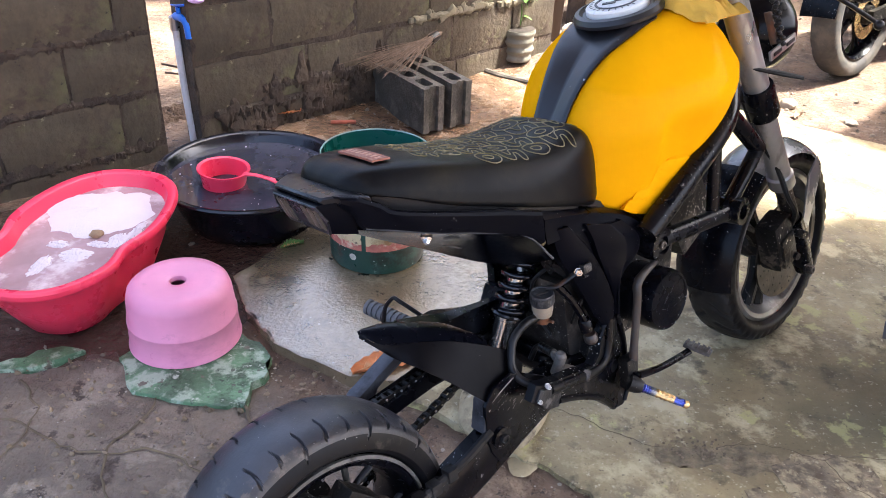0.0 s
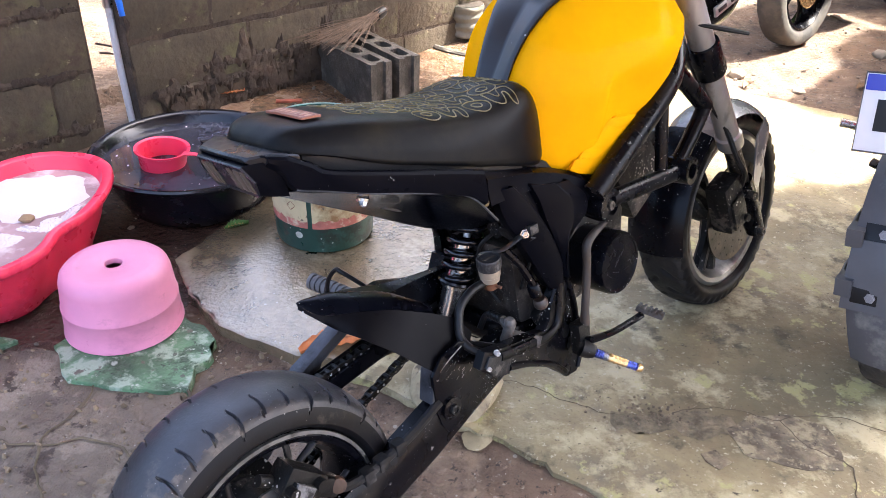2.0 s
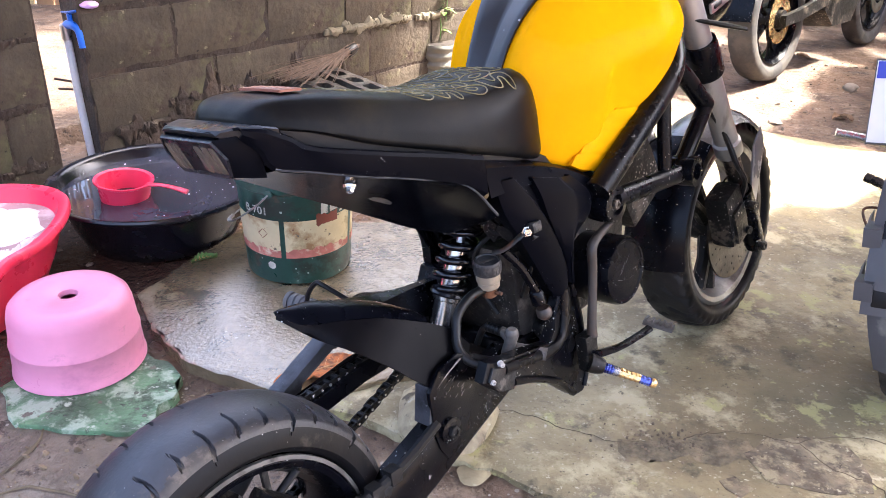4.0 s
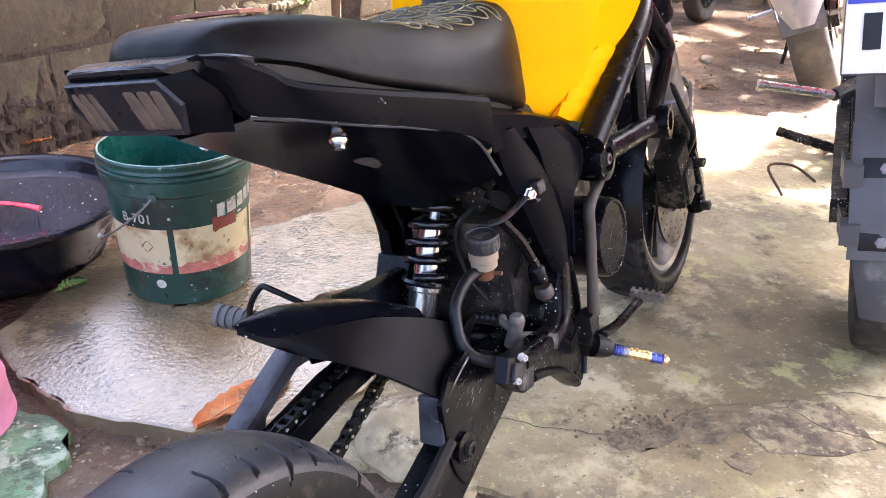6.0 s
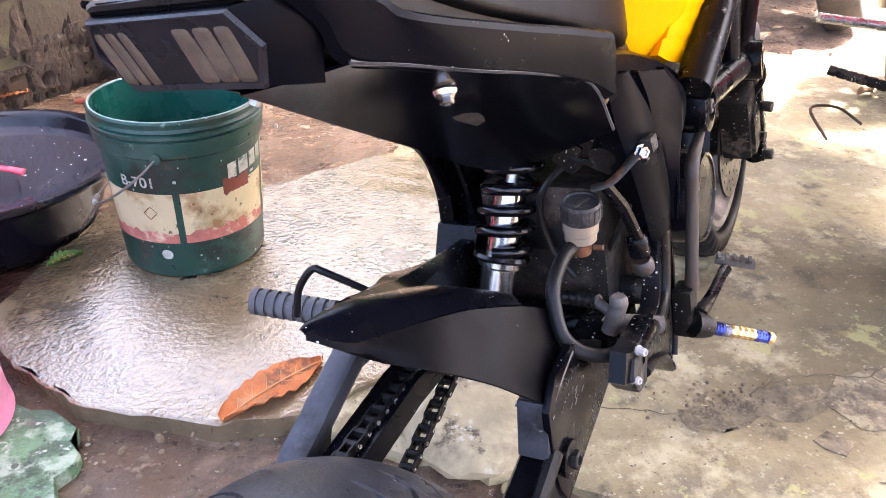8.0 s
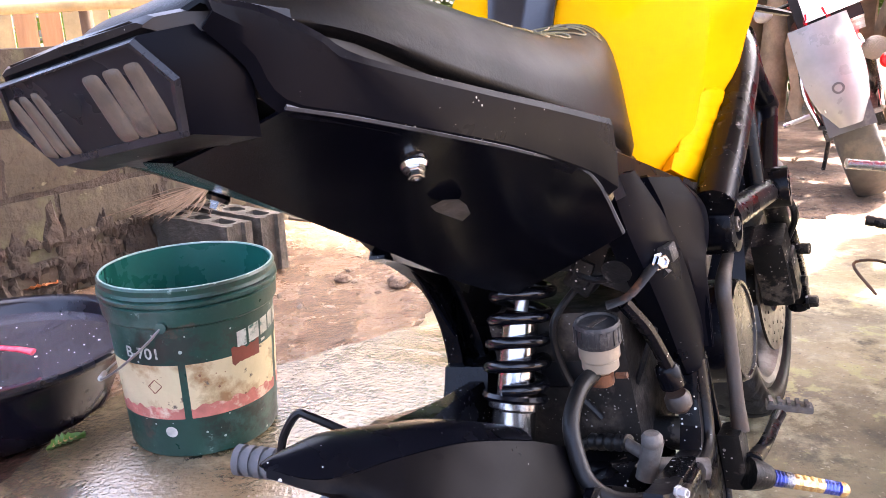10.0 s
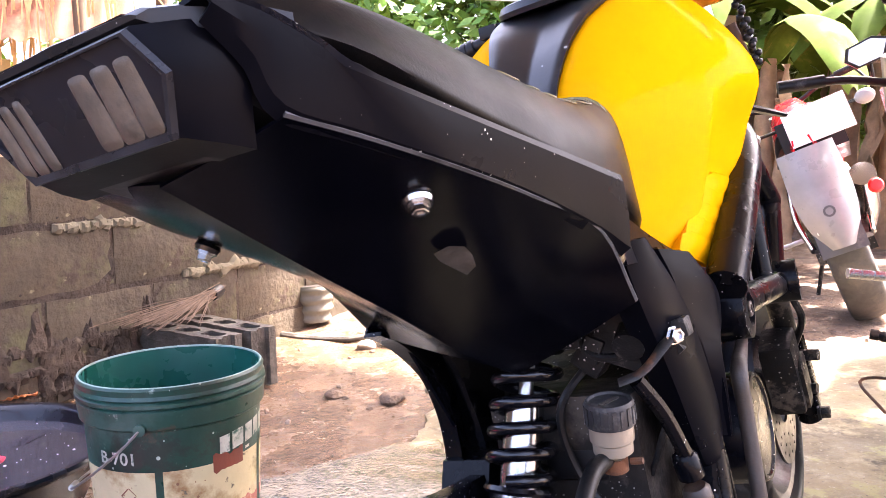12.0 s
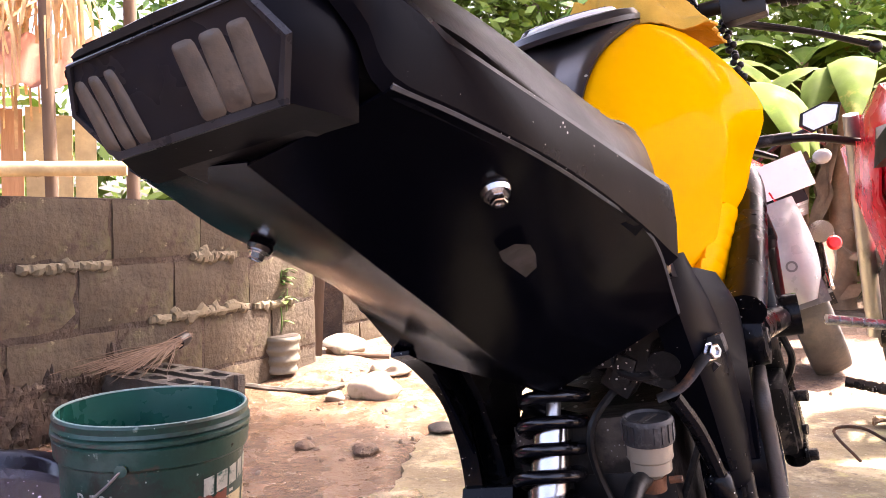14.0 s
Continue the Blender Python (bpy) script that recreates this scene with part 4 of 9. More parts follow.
box(bm, (0.098, 0.056, 0.282), (0.026, 0.048, 0.034), Matrix.Rotation(-0.75, 4, "X"), 0.007)
box(bm, (0.086, 0.100, 0.262), (0.030, 0.050, 0.030), Matrix.Rotation(-0.6, 4, "X"), 0.007)
box(bm, (0.082, 0.050, 0.240), (0.018, 0.060, 0.060), Matrix.Rotation(-0.6, 4, "X"), 0.006)
rod(bm, (0.096, 0.040, 0.300), (0.118, 0.040, 0.300), 0.008)
rod(bm, (0.096, 0.086, 0.284), (0.116, 0.086, 0.284), 0.009)
rod(bm, (0.070, 0.030, 0.306), (0.070, 0.012, 0.318), 0.009)
caliper = part("brake_caliper", bm, m_grime, bike, "grimy rear brake caliper")
bm = bmesh.new()
box(bm, (0.108, 0.058, 0.290), (0.010, 0.036, 0.018), Matrix.Rotation(-0.75, 4, "X"), 0.003)
part("caliper_face", bm, m_greyface, caliper, "scuffed pale caliper face")
bm = bmesh.new()
lathe(bm, [(0, 0), (0.012, 0), (0.013, 0.004), (0.012, 0.012), (0.006, 0.015), (0, 0.015)], axis_to((0.092, 0.121, 0.254), (1, -0.3, 0.2)), 16)
part("rusty_bolt", bm, m_rusty, caliper, "rusted round bolt")

# front wheel
m_frontrim = mat("dusty_wheel_alloy", (0.2, 0.195, 0.185), 0.45, metal=0.6, var=0.25, bump=0.1, stain=(0.07, 0.06, 0.05), stain_scale=8, stain_at=0.5)
m_disc = mat("worn_brake_steel", (0.055, 0.048, 0.040), 0.4, metal=0.8, var=0.3, bump=0.1, stain=(0.09, 0.07, 0.05), stain_scale=12, stain_at=0.5)
m_fronttyre = mat("black_block_tyre_rubber", (0.010, 0.010, 0.011), 0.55, spec=0.25, var=0.3, bump=0.2, bscale=160, stain=(0.028, 0.025, 0.021), stain_scale=9, stain_at=0.55)
FC = (0.0, 1.372, 0.254)
fw = part("front_wheel", ring_profile([(0.196, -0.046), (0.186, -0.044), (0.172, -0.03), (0.167, 0.0), (0.172, 0.03), (0.186, 0.044), (0.196, 0.046), (0.187, 0.050), (0.176, 0.047), (0.163, 0.025), (0.159, 0.0), (0.163, -0.025), (0.176, -0.047), (0.187, -0.050)], FC), m_frontrim, bike, "dull silver cast front wheel")
tb = tyre_mesh(0.252, 0.060, 0.194, 276, dual_groove, 0.006, 34)
bmesh.ops.translate(tb, verts=tb.verts, vec=FC)
ft = part("tyre", tb, m_fronttyre, fw, "black front tyre with toothed shoulders", 60)
ft.data.materials.append(m_sidewall)
ft.data.materials.append(m_fronttyre)
for i in range(3):
    th = 2 * math.pi * i / 3 + 0.25
    bm = bmesh.new()
    for s in (-0.16, 0.16):
        P = lambda r, a: at_x(0.008, r * math.cos(a), r * math.sin(a), FC)
        tube(bm, [P(0.035, th + s * 2), P(0.09, th + s * 0.8), P(0.168, th + s)], [0.022, 0.017, 0.020], 8, squash=0.9)
    part("spoke", bm, m_grime, fw)
bm = bmesh.new()
lathe(bm, [(0, -0.06), (0.04, -0.06), (0.045, -0.02), (0.045, 0.03), (0.03, 0.06), (0, 0.06)], wheel_axis(FC), 28)
part("hub", bm, m_grime, fw)
bm = bmesh.new()
lathe(bm, [(0.055, 0.060), (0.126, 0.060), (0.126, 0.0645), (0.055, 0.0645)], wheel_axis(FC), 60, closed=True)
part("brake_disc", bm, m_disc, fw, "worn brown-tinged steel brake disc")
# black dots on the disc give the dark of its drilled holes
bm = bmesh.new()
for ring, cnt in ((0.078, 12), (0.095, 16), (0.112, 20)):
    for i in range(cnt):
        th = 2 * math.pi * i / cnt + ring * 20
        lathe(bm, [(0, 0), (0.003, 0), (0.003, 0.0008), (0, 0.0008)], wheel_axis(at_x(0.0648, ring * math.cos(th), ring * math.sin(th), FC)), 8)
part("disc_holes", bm, m_black, fw)["kind"] = "stuff"

# fork
FT, FB = Vector((0.1, 0.992, 0.96)), Vector((0.1, 1.398, 0.222))
fd = (FB - FT).normalized()


def fork_at(d, side=1):
    p = FT + fd * d
    return Vector((p.x * side, p.y, p.z))


FL = (FB - FT).length
for side in (1, -1):
    bm = bmesh.new()
    tube(bm, [fork_at(0.0, side), fork_at(0.33, side)], 0.0265, 20)
    fork = part("fork_leg", bm, m_stanch, bike, "worn silver upper fork tube")
    bm = bmesh.new()
    prof = [(0.030, 0.29), (0.034, 0.295), (0.034, 0.365), (0.031, 0.37)]
    lathe(bm, [(r, h) for r, h in [(0, 0.29), (0.033, 0.29), (0.0345, 0.30), (0.0345, 0.362), (0.032, 0.368), (0, 0.368)]], axis_to(fork_at(0, side), fd), 24)
    part("fork_clamp", bm, m_satin, fork, "black fork yoke clamp")
    bm = bmesh.new()
    lathe(bm, [(0, 0.36), (0.025, 0.36), (0.025, 0.54), (0.0295, 0.545), (0.0295, 0.575), (0.026, 0.58), (0, 0.58)], axis_to(fork_at(0, side), fd), 24)
    part("fork_tube", bm, m_stanch, fork)
    bm = bmesh.new()
    lathe(bm, [(0, 0.575), (0.019, 0.575), (0.019, 0.70), (0, 0.70)], axis_to(fork_at(0, side), fd), 20)
    part("fork_slider", bm, m_grime, fork)
    bm = bmesh.new()
    lathe(bm, [(0, 0.69), (0.026, 0.69), (0.027, 0.78), (0.022, FL + 0.03), (0, FL + 0.03)], axis_to(fork_at(0, side), fd), 20)
    part("fork_foot", bm, m_satin, fork)
    bm = bmesh.new()
    lathe(bm, [(0, -0.015), (0.024, -0.015), (0.03, -0.01), (0.03, 0.05), (0.024, 0.055), (0, 0.055)], axis_to(fork_at(0, side), fd), 20)
    part("fork_cap", bm, m_satin, fork)
bolt("axle_nut", (0.118, FC[1] + 0.01, FC[2] - 0.045), X, 0.011, 0.02, m_grime, bike)
for d in (0.02, 0.33):
    p = fork_at(d)
    q = fork_at(d, -1)
    bm = bmesh.new()
    box(bm, (p + q) / 2, (0.24, 0.075, 0.034), Matrix.Rotation(math.atan2(-fd.y, -fd.z), 4, "X"), 0.008)
    part("fork_yoke", bm, m_satin, bike)
bm = bmesh.new()
box(bm, (0.092, 1.275, 0.312), (0.055, 0.075, 0.13), Matrix.Rotation(0.35, 4, "X"), 0.014)
box(bm, (0.112, 1.282, 0.294), (0.03, 0.055, 0.085), Matrix.Rotation(0.35, 4, "X"), 0.012)
rod(bm, (0.10, 1.318, 0.329), (0.145, 1.310, 0.327), 0.010)
rod(bm, (0.10, 1.31, 0.274), (0.135, 1.303, 0.272), 0.009)
part("brake_caliper", bm, m_grime, bike, "grimy front brake caliper")
bm = bmesh.new()
tube(bm, [(0.11, 1.31, 0.345), (0.135, 1.27, 0.395), (0.13, 1.24, 0.44), (0.11, 1.22, 0.51), (0.09, 1.16, 0.60), (0.07, 1.08, 0.75)], 0.006, 8, 8)
part("brake_hose", bm, m_hose, bike)

# front mudguard: a curved shell over the tyre
rows = []
for i in range(17):
    th = radians(38 + 84 * i / 16)
    R0 = 0.268
    row = []
    for k in range(9):
        s = -1 + k / 4
        r = R0 - 0.030 * abs(s) ** 2.4
        row.append(at_x(0.070 * s * (1 - 0.25 * (abs(i - 8) / 8) ** 4), r * math.cos(th), r * math.sin(th), FC))
    rows.append(row)
bm = bmesh.new()
sheet(bm, rows, 0.003)
fg = part("front_mudguard", bm, m_fender, bike, "short silver-grey front mudguard")
bm = bmesh.new()
rows = []
for i in range(7):
    th = radians(120 + 66 * i / 6)
    rows.append([at_x(0.073 * (-1 + k / 4), (0.276 - 0.022 * abs(-1 + k / 4) ** 2.4) * math.cos(th), (0.276 - 0.022 * abs(-1 + k / 4) ** 2.4) * math.sin(th), FC) for k in range(9)])
sheet(bm, rows, 0.003)
part("mudguard_flap", bm, m_satin, fg, "black rear half of the mudguard")
bm = bmesh.new()
prism(bm, [(1.437, 0.282), (1.467, 0.282), (1.507, 0.412), (1.487, 0.462), (1.447, 0.422)], 0.073, 0.077, 0, 0.001)
part("mudguard_stay", bm, m_fender, fg)

# swingarm
swing = bmesh.new()
loft(swing, [[(x, y, z) for x, z in ((0.062, zb), (0.092, zb), (0.098, zb + 0.01), (0.098, zt - 0.012), (0.090, zt), (0.066, zt), (0.060, zt - 0.01), (0.058, zb + 0.01))] for y, zb, zt in
             ((-0.02, 0.150, 0.215), (0.05, 0.138, 0.212), (0.12, 0.132, 0.216), (0.22, 0.148, 0.240), (0.32, 0.180, 0.276), (0.40, 0.212, 0.312), (0.50, 0.250, 0.330), (0.60, 0.262, 0.318))])
sw = part("swingarm", swing, m_splashed, bike, "dust-speckled black box-section swingarm")
bm = bmesh.new()
loft(bm, [[(x, y, z) for x, z in ((-0.122, zb), (-0.094, zb), (-0.090, zb + 0.01), (-0.090, zt - 0.004), (-0.096, zt), (-0.118, zt), (-0.124, zt - 0.01), (-0.124, zb + 0.01))] for y, zb, zt in
          ((-0.03, 0.12, 0.17), (0.05, 0.16, 0.213), (0.12, 0.218, 0.273), (0.20, 0.286, 0.336), (0.235, 0.310, 0.352), (0.245, 0.330, 0.358), (0.31, 0.360, 0.388), (0.40, 0.355, 0.395), (0.60, 0.28, 0.33))])
m_greyedge = mat("scuffed_blue_grey_metal", (0.075, 0.079, 0.092), 0.42, metal=0.35, var=0.35, bump=0.2, stain=(0.018, 0.018, 0.021), stain_scale=6, stain_at=0.5, layers=(((0.20, 0.20, 0.21), 30.0, 0.62, 0.04),))
part("swingarm_left", bm, m_greyedge, sw, "scuffed blue-grey left swingarm beam")
bm = bmesh.new()
loft(bm, [[(x, y, z) for x, z in ((-0.086, zb), (-0.044, zb), (-0.044, zt), (-0.086, zt))] for y, zb, zt in ((0.16, 0.285, 0.314), (0.25, 0.300, 0.328), (0.33, 0.312, 0.340), (0.42, 0.315, 0.342))])
part("chain_guard", bm, m_satin, sw, "black chain guard")
bm = bmesh.new()
rod(bm, (-0.11, 0.56, 0.285), (0.09, 0.56, 0.285), 0.028, 20)
rod(bm, (-0.11, 0.44, 0.32), (0.08, 0.42, 0.29), 0.024, 16)
part("swingarm_tube", bm, m_frame, sw)
bm = bmesh.new()
prism(bm, [(0.322, 0.336), (0.345, 0.362), (0.386, 0.372), (0.430, 0.350), (0.470, 0.326), (0.442, 0.285), (0.388, 0.235), (0.346, 0.214), (0.330, 0.240), (0.322, 0.270)], 0.094, 0.102, 0, 0.002)
part("gusset", bm, m_splashed, sw, "speckled black gusset plate")
m_bareedge = mat("rubbed_bare_edge", (0.22, 0.19, 0.17), 0.55, metal=0.2, var=0.5, scale=60, bump=0.3, stain=(0.03, 0.025, 0.022), stain_scale=70, stain_at=0.5)
for pts in ([(0.066, 0.408, 0.364), (0.066, 0.381, 0.345), (0.066, 0.353, 0.337), (0.066, 0.329, 0.333)], [(0.101, 0.390, 0.362), (0.1005, 0.364, 0.352), (0.100, 0.337, 0.338)]):
    bm = bmesh.new()
    tube(bm, pts, 0.0022, 6, 4)
    part("worn_edge", bm, m_bareedge, sw, "edge rubbed down to bare metal")
bm = bmesh.new()
for k in range(34):
    a = Vector((0.1024, rng.gauss(0.375, 0.02), rng.gauss(0.325, 0.014)))
    d = rng.gauss(0.9, 0.5)
    ln = rng.choice((0.0012, 0.0015, 0.002, 0.003, 0.007))
    tube(bm, [a, a + Vector((0, ln * math.cos(d), ln * math.sin(d)))], rng.uniform(0.0003, 0.0006), 4)
part("scratches", bm, m_bareedge, sw, "fine pale scratches")["kind"] = "stuff"
bm = bmesh.new()
box(bm, (0.083, 0.326, 0.312), (0.032, 0.009, 0.058), Matrix.Rotation(-0.2, 4, "X"), 0.003)
part("bracket", bm, m_greyedge, sw)
bolt("bolt", (0.103, 0.352, 0.262), X, 0.010, 0.012, m_grime, sw)
bm = bmesh.new()
lathe(bm, [(0.0, 0), (0.02, 0), (0.02, 0.006), (0.012, 0.008), (0, 0.008)], axis_to((0.101, 0.352, 0.262), X), 20)
part("bolt_plate", bm, m_splashed, sw)
bm = bmesh.new()
tube(bm, [(0.092, 0.10, 0.258), (0.100, 0.14, 0.243), (0.101, 0.20, 0.246), (0.101, 0.27, 0.262), (0.100, 0.33, 0.285)], 0.008, 8, 6)
for y, z in ((0.17, 0.240), (0.20, 0.246), (0.235, 0.254)):
    box(bm, (0.101, y, z), (0.020, 0.02, 0.022), None, 0.003)
part("brake_line", bm, m_hose, sw)

m_chain = mat("oily_black_chain_steel", (0.006, 0.0055, 0.005), 0.4, metal=0.2, spec=0.25, var=0.5, bump=0.3, stain=(0.03, 0.025, 0.02), stain_scale=40, stain_at=0.56)
# chain: plates and rollers along both runs
def chain_run(bm, a, b, x, pitch=0.0158):
    a, b = Vector(a), Vector(b)
    n = int((b - a).length / pitch)
    d = (b - a).normalized()
    rot = Matrix.Rotation(math.atan2(d.z, d.y), 4, "X")
    for i in range(n):
        p = a.lerp(b, (i + 0.5) / n)
        w = 0.0075 if i % 2 else 0.0052
        for s in (1, -1):
            box(bm, (x + s * w, p.y, p.z), (0.0018, pitch * 1.2, 0.0105), rot)
        lathe(bm, [(0, -0.008), (0.0055, -0.008), (0.0055, 0.008), (0, 0.008)], wheel_axis((x, *(a.lerp(b, i / n)).yz)), 8)


for low, mid, high in (((0.03, 0.268), (0.15, 0.322), (0.48, 0.352)), ((0.03, 0.116), (0.14, 0.180), (0.56, 0.340))):
    bm = bmesh.new()
    chain_run(bm, (0, *low), (0, *mid), -0.060)
    chain_run(bm, (0, *mid), (0, *high), -0.060)
    chain = part("chain", bm, m_chain, bike, "greasy dark drive chain", 25)
    chain["kind"] = "stuff"
bm = bmesh.new()
for a, b in (((0.03, 0.268), (0.15, 0.322)), ((0.15, 0.322), (0.48, 0.352)), ((0.03, 0.116), (0.14, 0.180)), ((0.14, 0.180), (0.56, 0.340))):
    k = int(math.hypot(b[0] - a[0], b[1] - a[1]) / 0.0158)
    for i in range(k):
        y, z = a[0] + (b[0] - a[0]) * i / k, a[1] + (b[1] - a[1]) * i / k
        rod(bm, (-0.053, y, z), (-0.0505, y, z), 0.0024, 6)
part("chain_pins", bm, m_pegsteel, bike, "bright worn pin ends")["kind"] = "stuff"

m_faceplastic = mat("dull_black_plastic", (0.0030, 0.0028, 0.0036), 0.34, spec=0.05, var=0.4, scale=12, bump=0.04, bscale=200, stain=(0.014, 0.011, 0.009), stain_scale=9, stain_at=0.55, speck=(0.4, 0.39, 0.37), speck_scale=60, speck_at=0.08, rvar=0.08)
# pointed hugger: a curved beak over a flat right face, and a standing left wing; open between for the shock
TOPE_ = [(-0.050, 0.193, 0.480), (-0.047, 0.245, 0.474), (-0.042, 0.293, 0.457), (-0.032, 0.344, 0.437), (-0.004, 0.366, 0.424), (0.028, 0.388, 0.406)]
CREASE = [(-0.046, 0.194, 0.476), (-0.012, 0.213, 0.461), (0.016, 0.256, 0.456), (0.036, 0.302, 0.446), (0.049, 0.334, 0.434), (0.060, 0.372, 0.416)]
FOOT = [(-0.043, 0.195, 0.473), (0.008, 0.222, 0.442), (0.046, 0.247, 0.420), (0.069, 0.282, 0.389), (0.082, 0.308, 0.362), (0.094, 0.340, 0.330)]
t9, c9, f9 = catmull(TOPE_, 5), catmull(CREASE, 5), catmull(FOOT, 5)
bm = bmesh.new()
rows = []
for i, (a, b) in enumerate(zip(t9, c9)):
    g = min(1.0, i / 6)
    rows.append([a + Vector((0, 0.012 * g, -0.014 * g))] + [a.lerp(b, k / 6) + Vector((0, 0, 0.011 * g * math.sin(math.pi * k / 6) ** 0.8)) for k in range(7)])
sheet(bm, rows, 0.003)
hugger = part("rear_hugger", bm, m_satin, bike, "pointed satin black rear hugger", 50)
bm = bmesh.new()
ext = [Vector((0.066, 0.412, 0.392)), Vector((0.072, 0.440, 0.355))]
ext2 = [Vector((0.096, 0.372, 0.318)), Vector((0.092, 0.405, 0.318))]
rows = [[a + Vector((0.0006, -0.0006, 0.0004)), a.lerp(b, 0.06) + Vector((0.001, -0.001, 0)), a.lerp(b, 0.5) + Vector((0.002, -0.002, 0)), b] for a, b in zip(c9 + ext, f9 + ext2)]
sheet(bm, rows, 0.003)
part("hugger_side", bm, m_faceplastic, hugger, "flat right face of the hugger", 50)
wing_out = catmull([(-0.094, 0.300, 0.440), (-0.100, 0.363, 0.423), (-0.102, 0.392, 0.421), (-0.102, 0.464, 0.399), (-0.102, 0.535, 0.389)], 4)
wing_in = catmull([(-0.066, 0.290, 0.450), (-0.062, 0.345, 0.432), (-0.064, 0.388, 0.414), (-0.068, 0.452, 0.410), (-0.072, 0.525, 0.403)], 4)
bm = bmesh.new()
rows = [[a + Vector((-0.006, 0.006, -0.055)), a, a.lerp(b, 0.5) + Vector((0, 0, 0.003)), b, b + Vector((0.004, 0.012, -0.075))] for a, b in zip(wing_out, wing_in)]
sheet(bm, rows, 0.003)
part("hugger_wing", bm, m_satin, hugger, "raised left wing of the hugger", 24)

# shock absorber
S0, S1 = Vector((-0.036, 0.488, 0.325)), Vector((-0.004, 0.566, 0.560))
sd = (S1 - S0).normalized()
SLEN = (S1 - S0).length
sm = axis_to(S0, sd)
bm = bmesh.new()
lathe(bm, [(0, -0.02), (0.0225, -0.02), (0.0225, 0.060), (0.027, 0.063), (0.027, 0.070), (0, 0.070)], sm, 32)
shock = part("shock_absorber", bm, m_chrome, bike, "chromed shock absorber with black coil spring")
bm = bmesh.new()
lathe(bm, [(0, 0.06), (0.0185, 0.06), (0.0185, 0.155), (0.0145, 0.16), (0, 0.16)], sm, 28)
part("damper_body", bm, m_chrome, shock)
bm = bmesh.new()
lathe(bm, [(0, 0.15), (0.0068, 0.15), (0.0068, SLEN), (0, SLEN)], sm, 16)
part("damper_rod", bm, m_alloy, shock)
bm = bmesh.new()
lathe(bm, [(0.0, 0.070), (0.032, 0.070), (0.034, 0.073), (0.032, 0.077), (0.0, 0.077)], sm, 32)
part("spring_seat", bm, m_spring, shock)
bm = bmesh.new()
lathe(bm, [(0.0, SLEN - 0.03), (0.034, SLEN - 0.03), (0.036, SLEN - 0.02), (0.02, SLEN), (0.0, SLEN)], sm, 32)
part("spring_seat", bm, m_spring, shock)
bm = bmesh.new()
turns, z0, z1 = 5.6, 0.081, SLEN - 0.036
pts = []
for i in range(int(turns * 22) + 1):
    f = i / (turns * 22)
    a = 2 * math.pi * turns * f + 2.0
    pts.append(sm @ Vector((0.0285 * math.cos(a), 0.0285 * math.sin(a), z0 + (z1 - z0) * f)))
tube(bm, pts, 0.0062, 10)
part("coil_spring", bm, m_spring, shock, "glossy black coil spring", 70)

# fuel tank
TANK = [
    (0.585, [(0, 0.700), (0.020, 0.702), (0.040, 0.700), (0.052, 0.690), (0.060, 0.672), (0.062, 0.650), (0.060, 0.620), (0.050, 0.612)]),
    (0.615, [(0, 0.724), (0.020, 0.728), (0.045, 0.728), (0.064, 0.715), (0.075, 0.690), (0.078, 0.655), (0.075, 0.612), (0.062, 0.602)]),
    (0.640, [(0, 0.755), (0.030, 0.767), (0.058, 0.776), (0.082, 0.758), (0.097, 0.714), (0.100, 0.664), (0.095, 0.598), (0.080, 0.590)]),
    (0.668, [(0, 0.790), (0.036, 0.803), (0.068, 0.809), (0.100, 0.782), (0.121, 0.725), (0.123, 0.668), (0.105, 0.586), (0.088, 0.578)]),
    (0.700, [(0, 0.822), (0.043, 0.833), (0.079, 0.834), (0.119, 0.798), (0.144, 0.735), (0.145, 0.676), (0.112, 0.574), (0.095, 0.566)]),
    (0.724, [(0, 0.842), (0.047, 0.849), (0.086, 0.846), (0.129, 0.806), (0.157, 0.742), (0.160, 0.697), (0.114, 0.566), (0.096, 0.558)]),
    (0.746, [(0, 0.856), (0.050, 0.861), (0.092, 0.856), (0.137, 0.813), (0.167, 0.746), (0.151, 0.694), (0.114, 0.570), (0.096, 0.560)]),
    (0.790, [(0, 0.876), (0.054, 0.881), (0.098, 0.873), (0.147, 0.823), (0.181, 0.752), (0.156, 0.694), (0.122, 0.605), (0.100, 0.594)]),
    (0.845, [(0, 0.890), (0.058, 0.893), (0.106, 0.881), (0.156, 0.829), (0.194, 0.757), (0.168, 0.697), (0.151, 0.651), (0.115, 0.632)]),
    (0.895, [(0, 0.899), (0.062, 0.900), (0.111, 0.882), (0.156, 0.832), (0.188, 0.762), (0.168, 0.706), (0.152, 0.676), (0.115, 0.658)]),
    (0.955, [(0, 0.892), (0.058, 0.889), (0.098, 0.864), (0.131, 0.834), (0.162, 0.770), (0.151, 0.722), (0.138, 0.698), (0.106, 0.684)]),
    (1.010, [(0, 0.872), (0.050, 0.867), (0.079, 0.846), (0.106, 0.813), (0.130, 0.774), (0.122, 0.736), (0.112, 0.716), (0.088, 0.704)]),
    (1.048, [(0, 0.846), (0.036, 0.842), (0.060, 0.826), (0.084, 0.799), (0.106, 0.772), (0.099, 0.746), (0.088, 0.731), (0.068, 0.722)]),
    (1.070, [(0, 0.820), (0.025, 0.817), (0.044, 0.809), (0.060, 0.794), (0.070, 0.775), (0.066, 0.758), (0.058, 0.748), (0.044, 0.742)]),
]


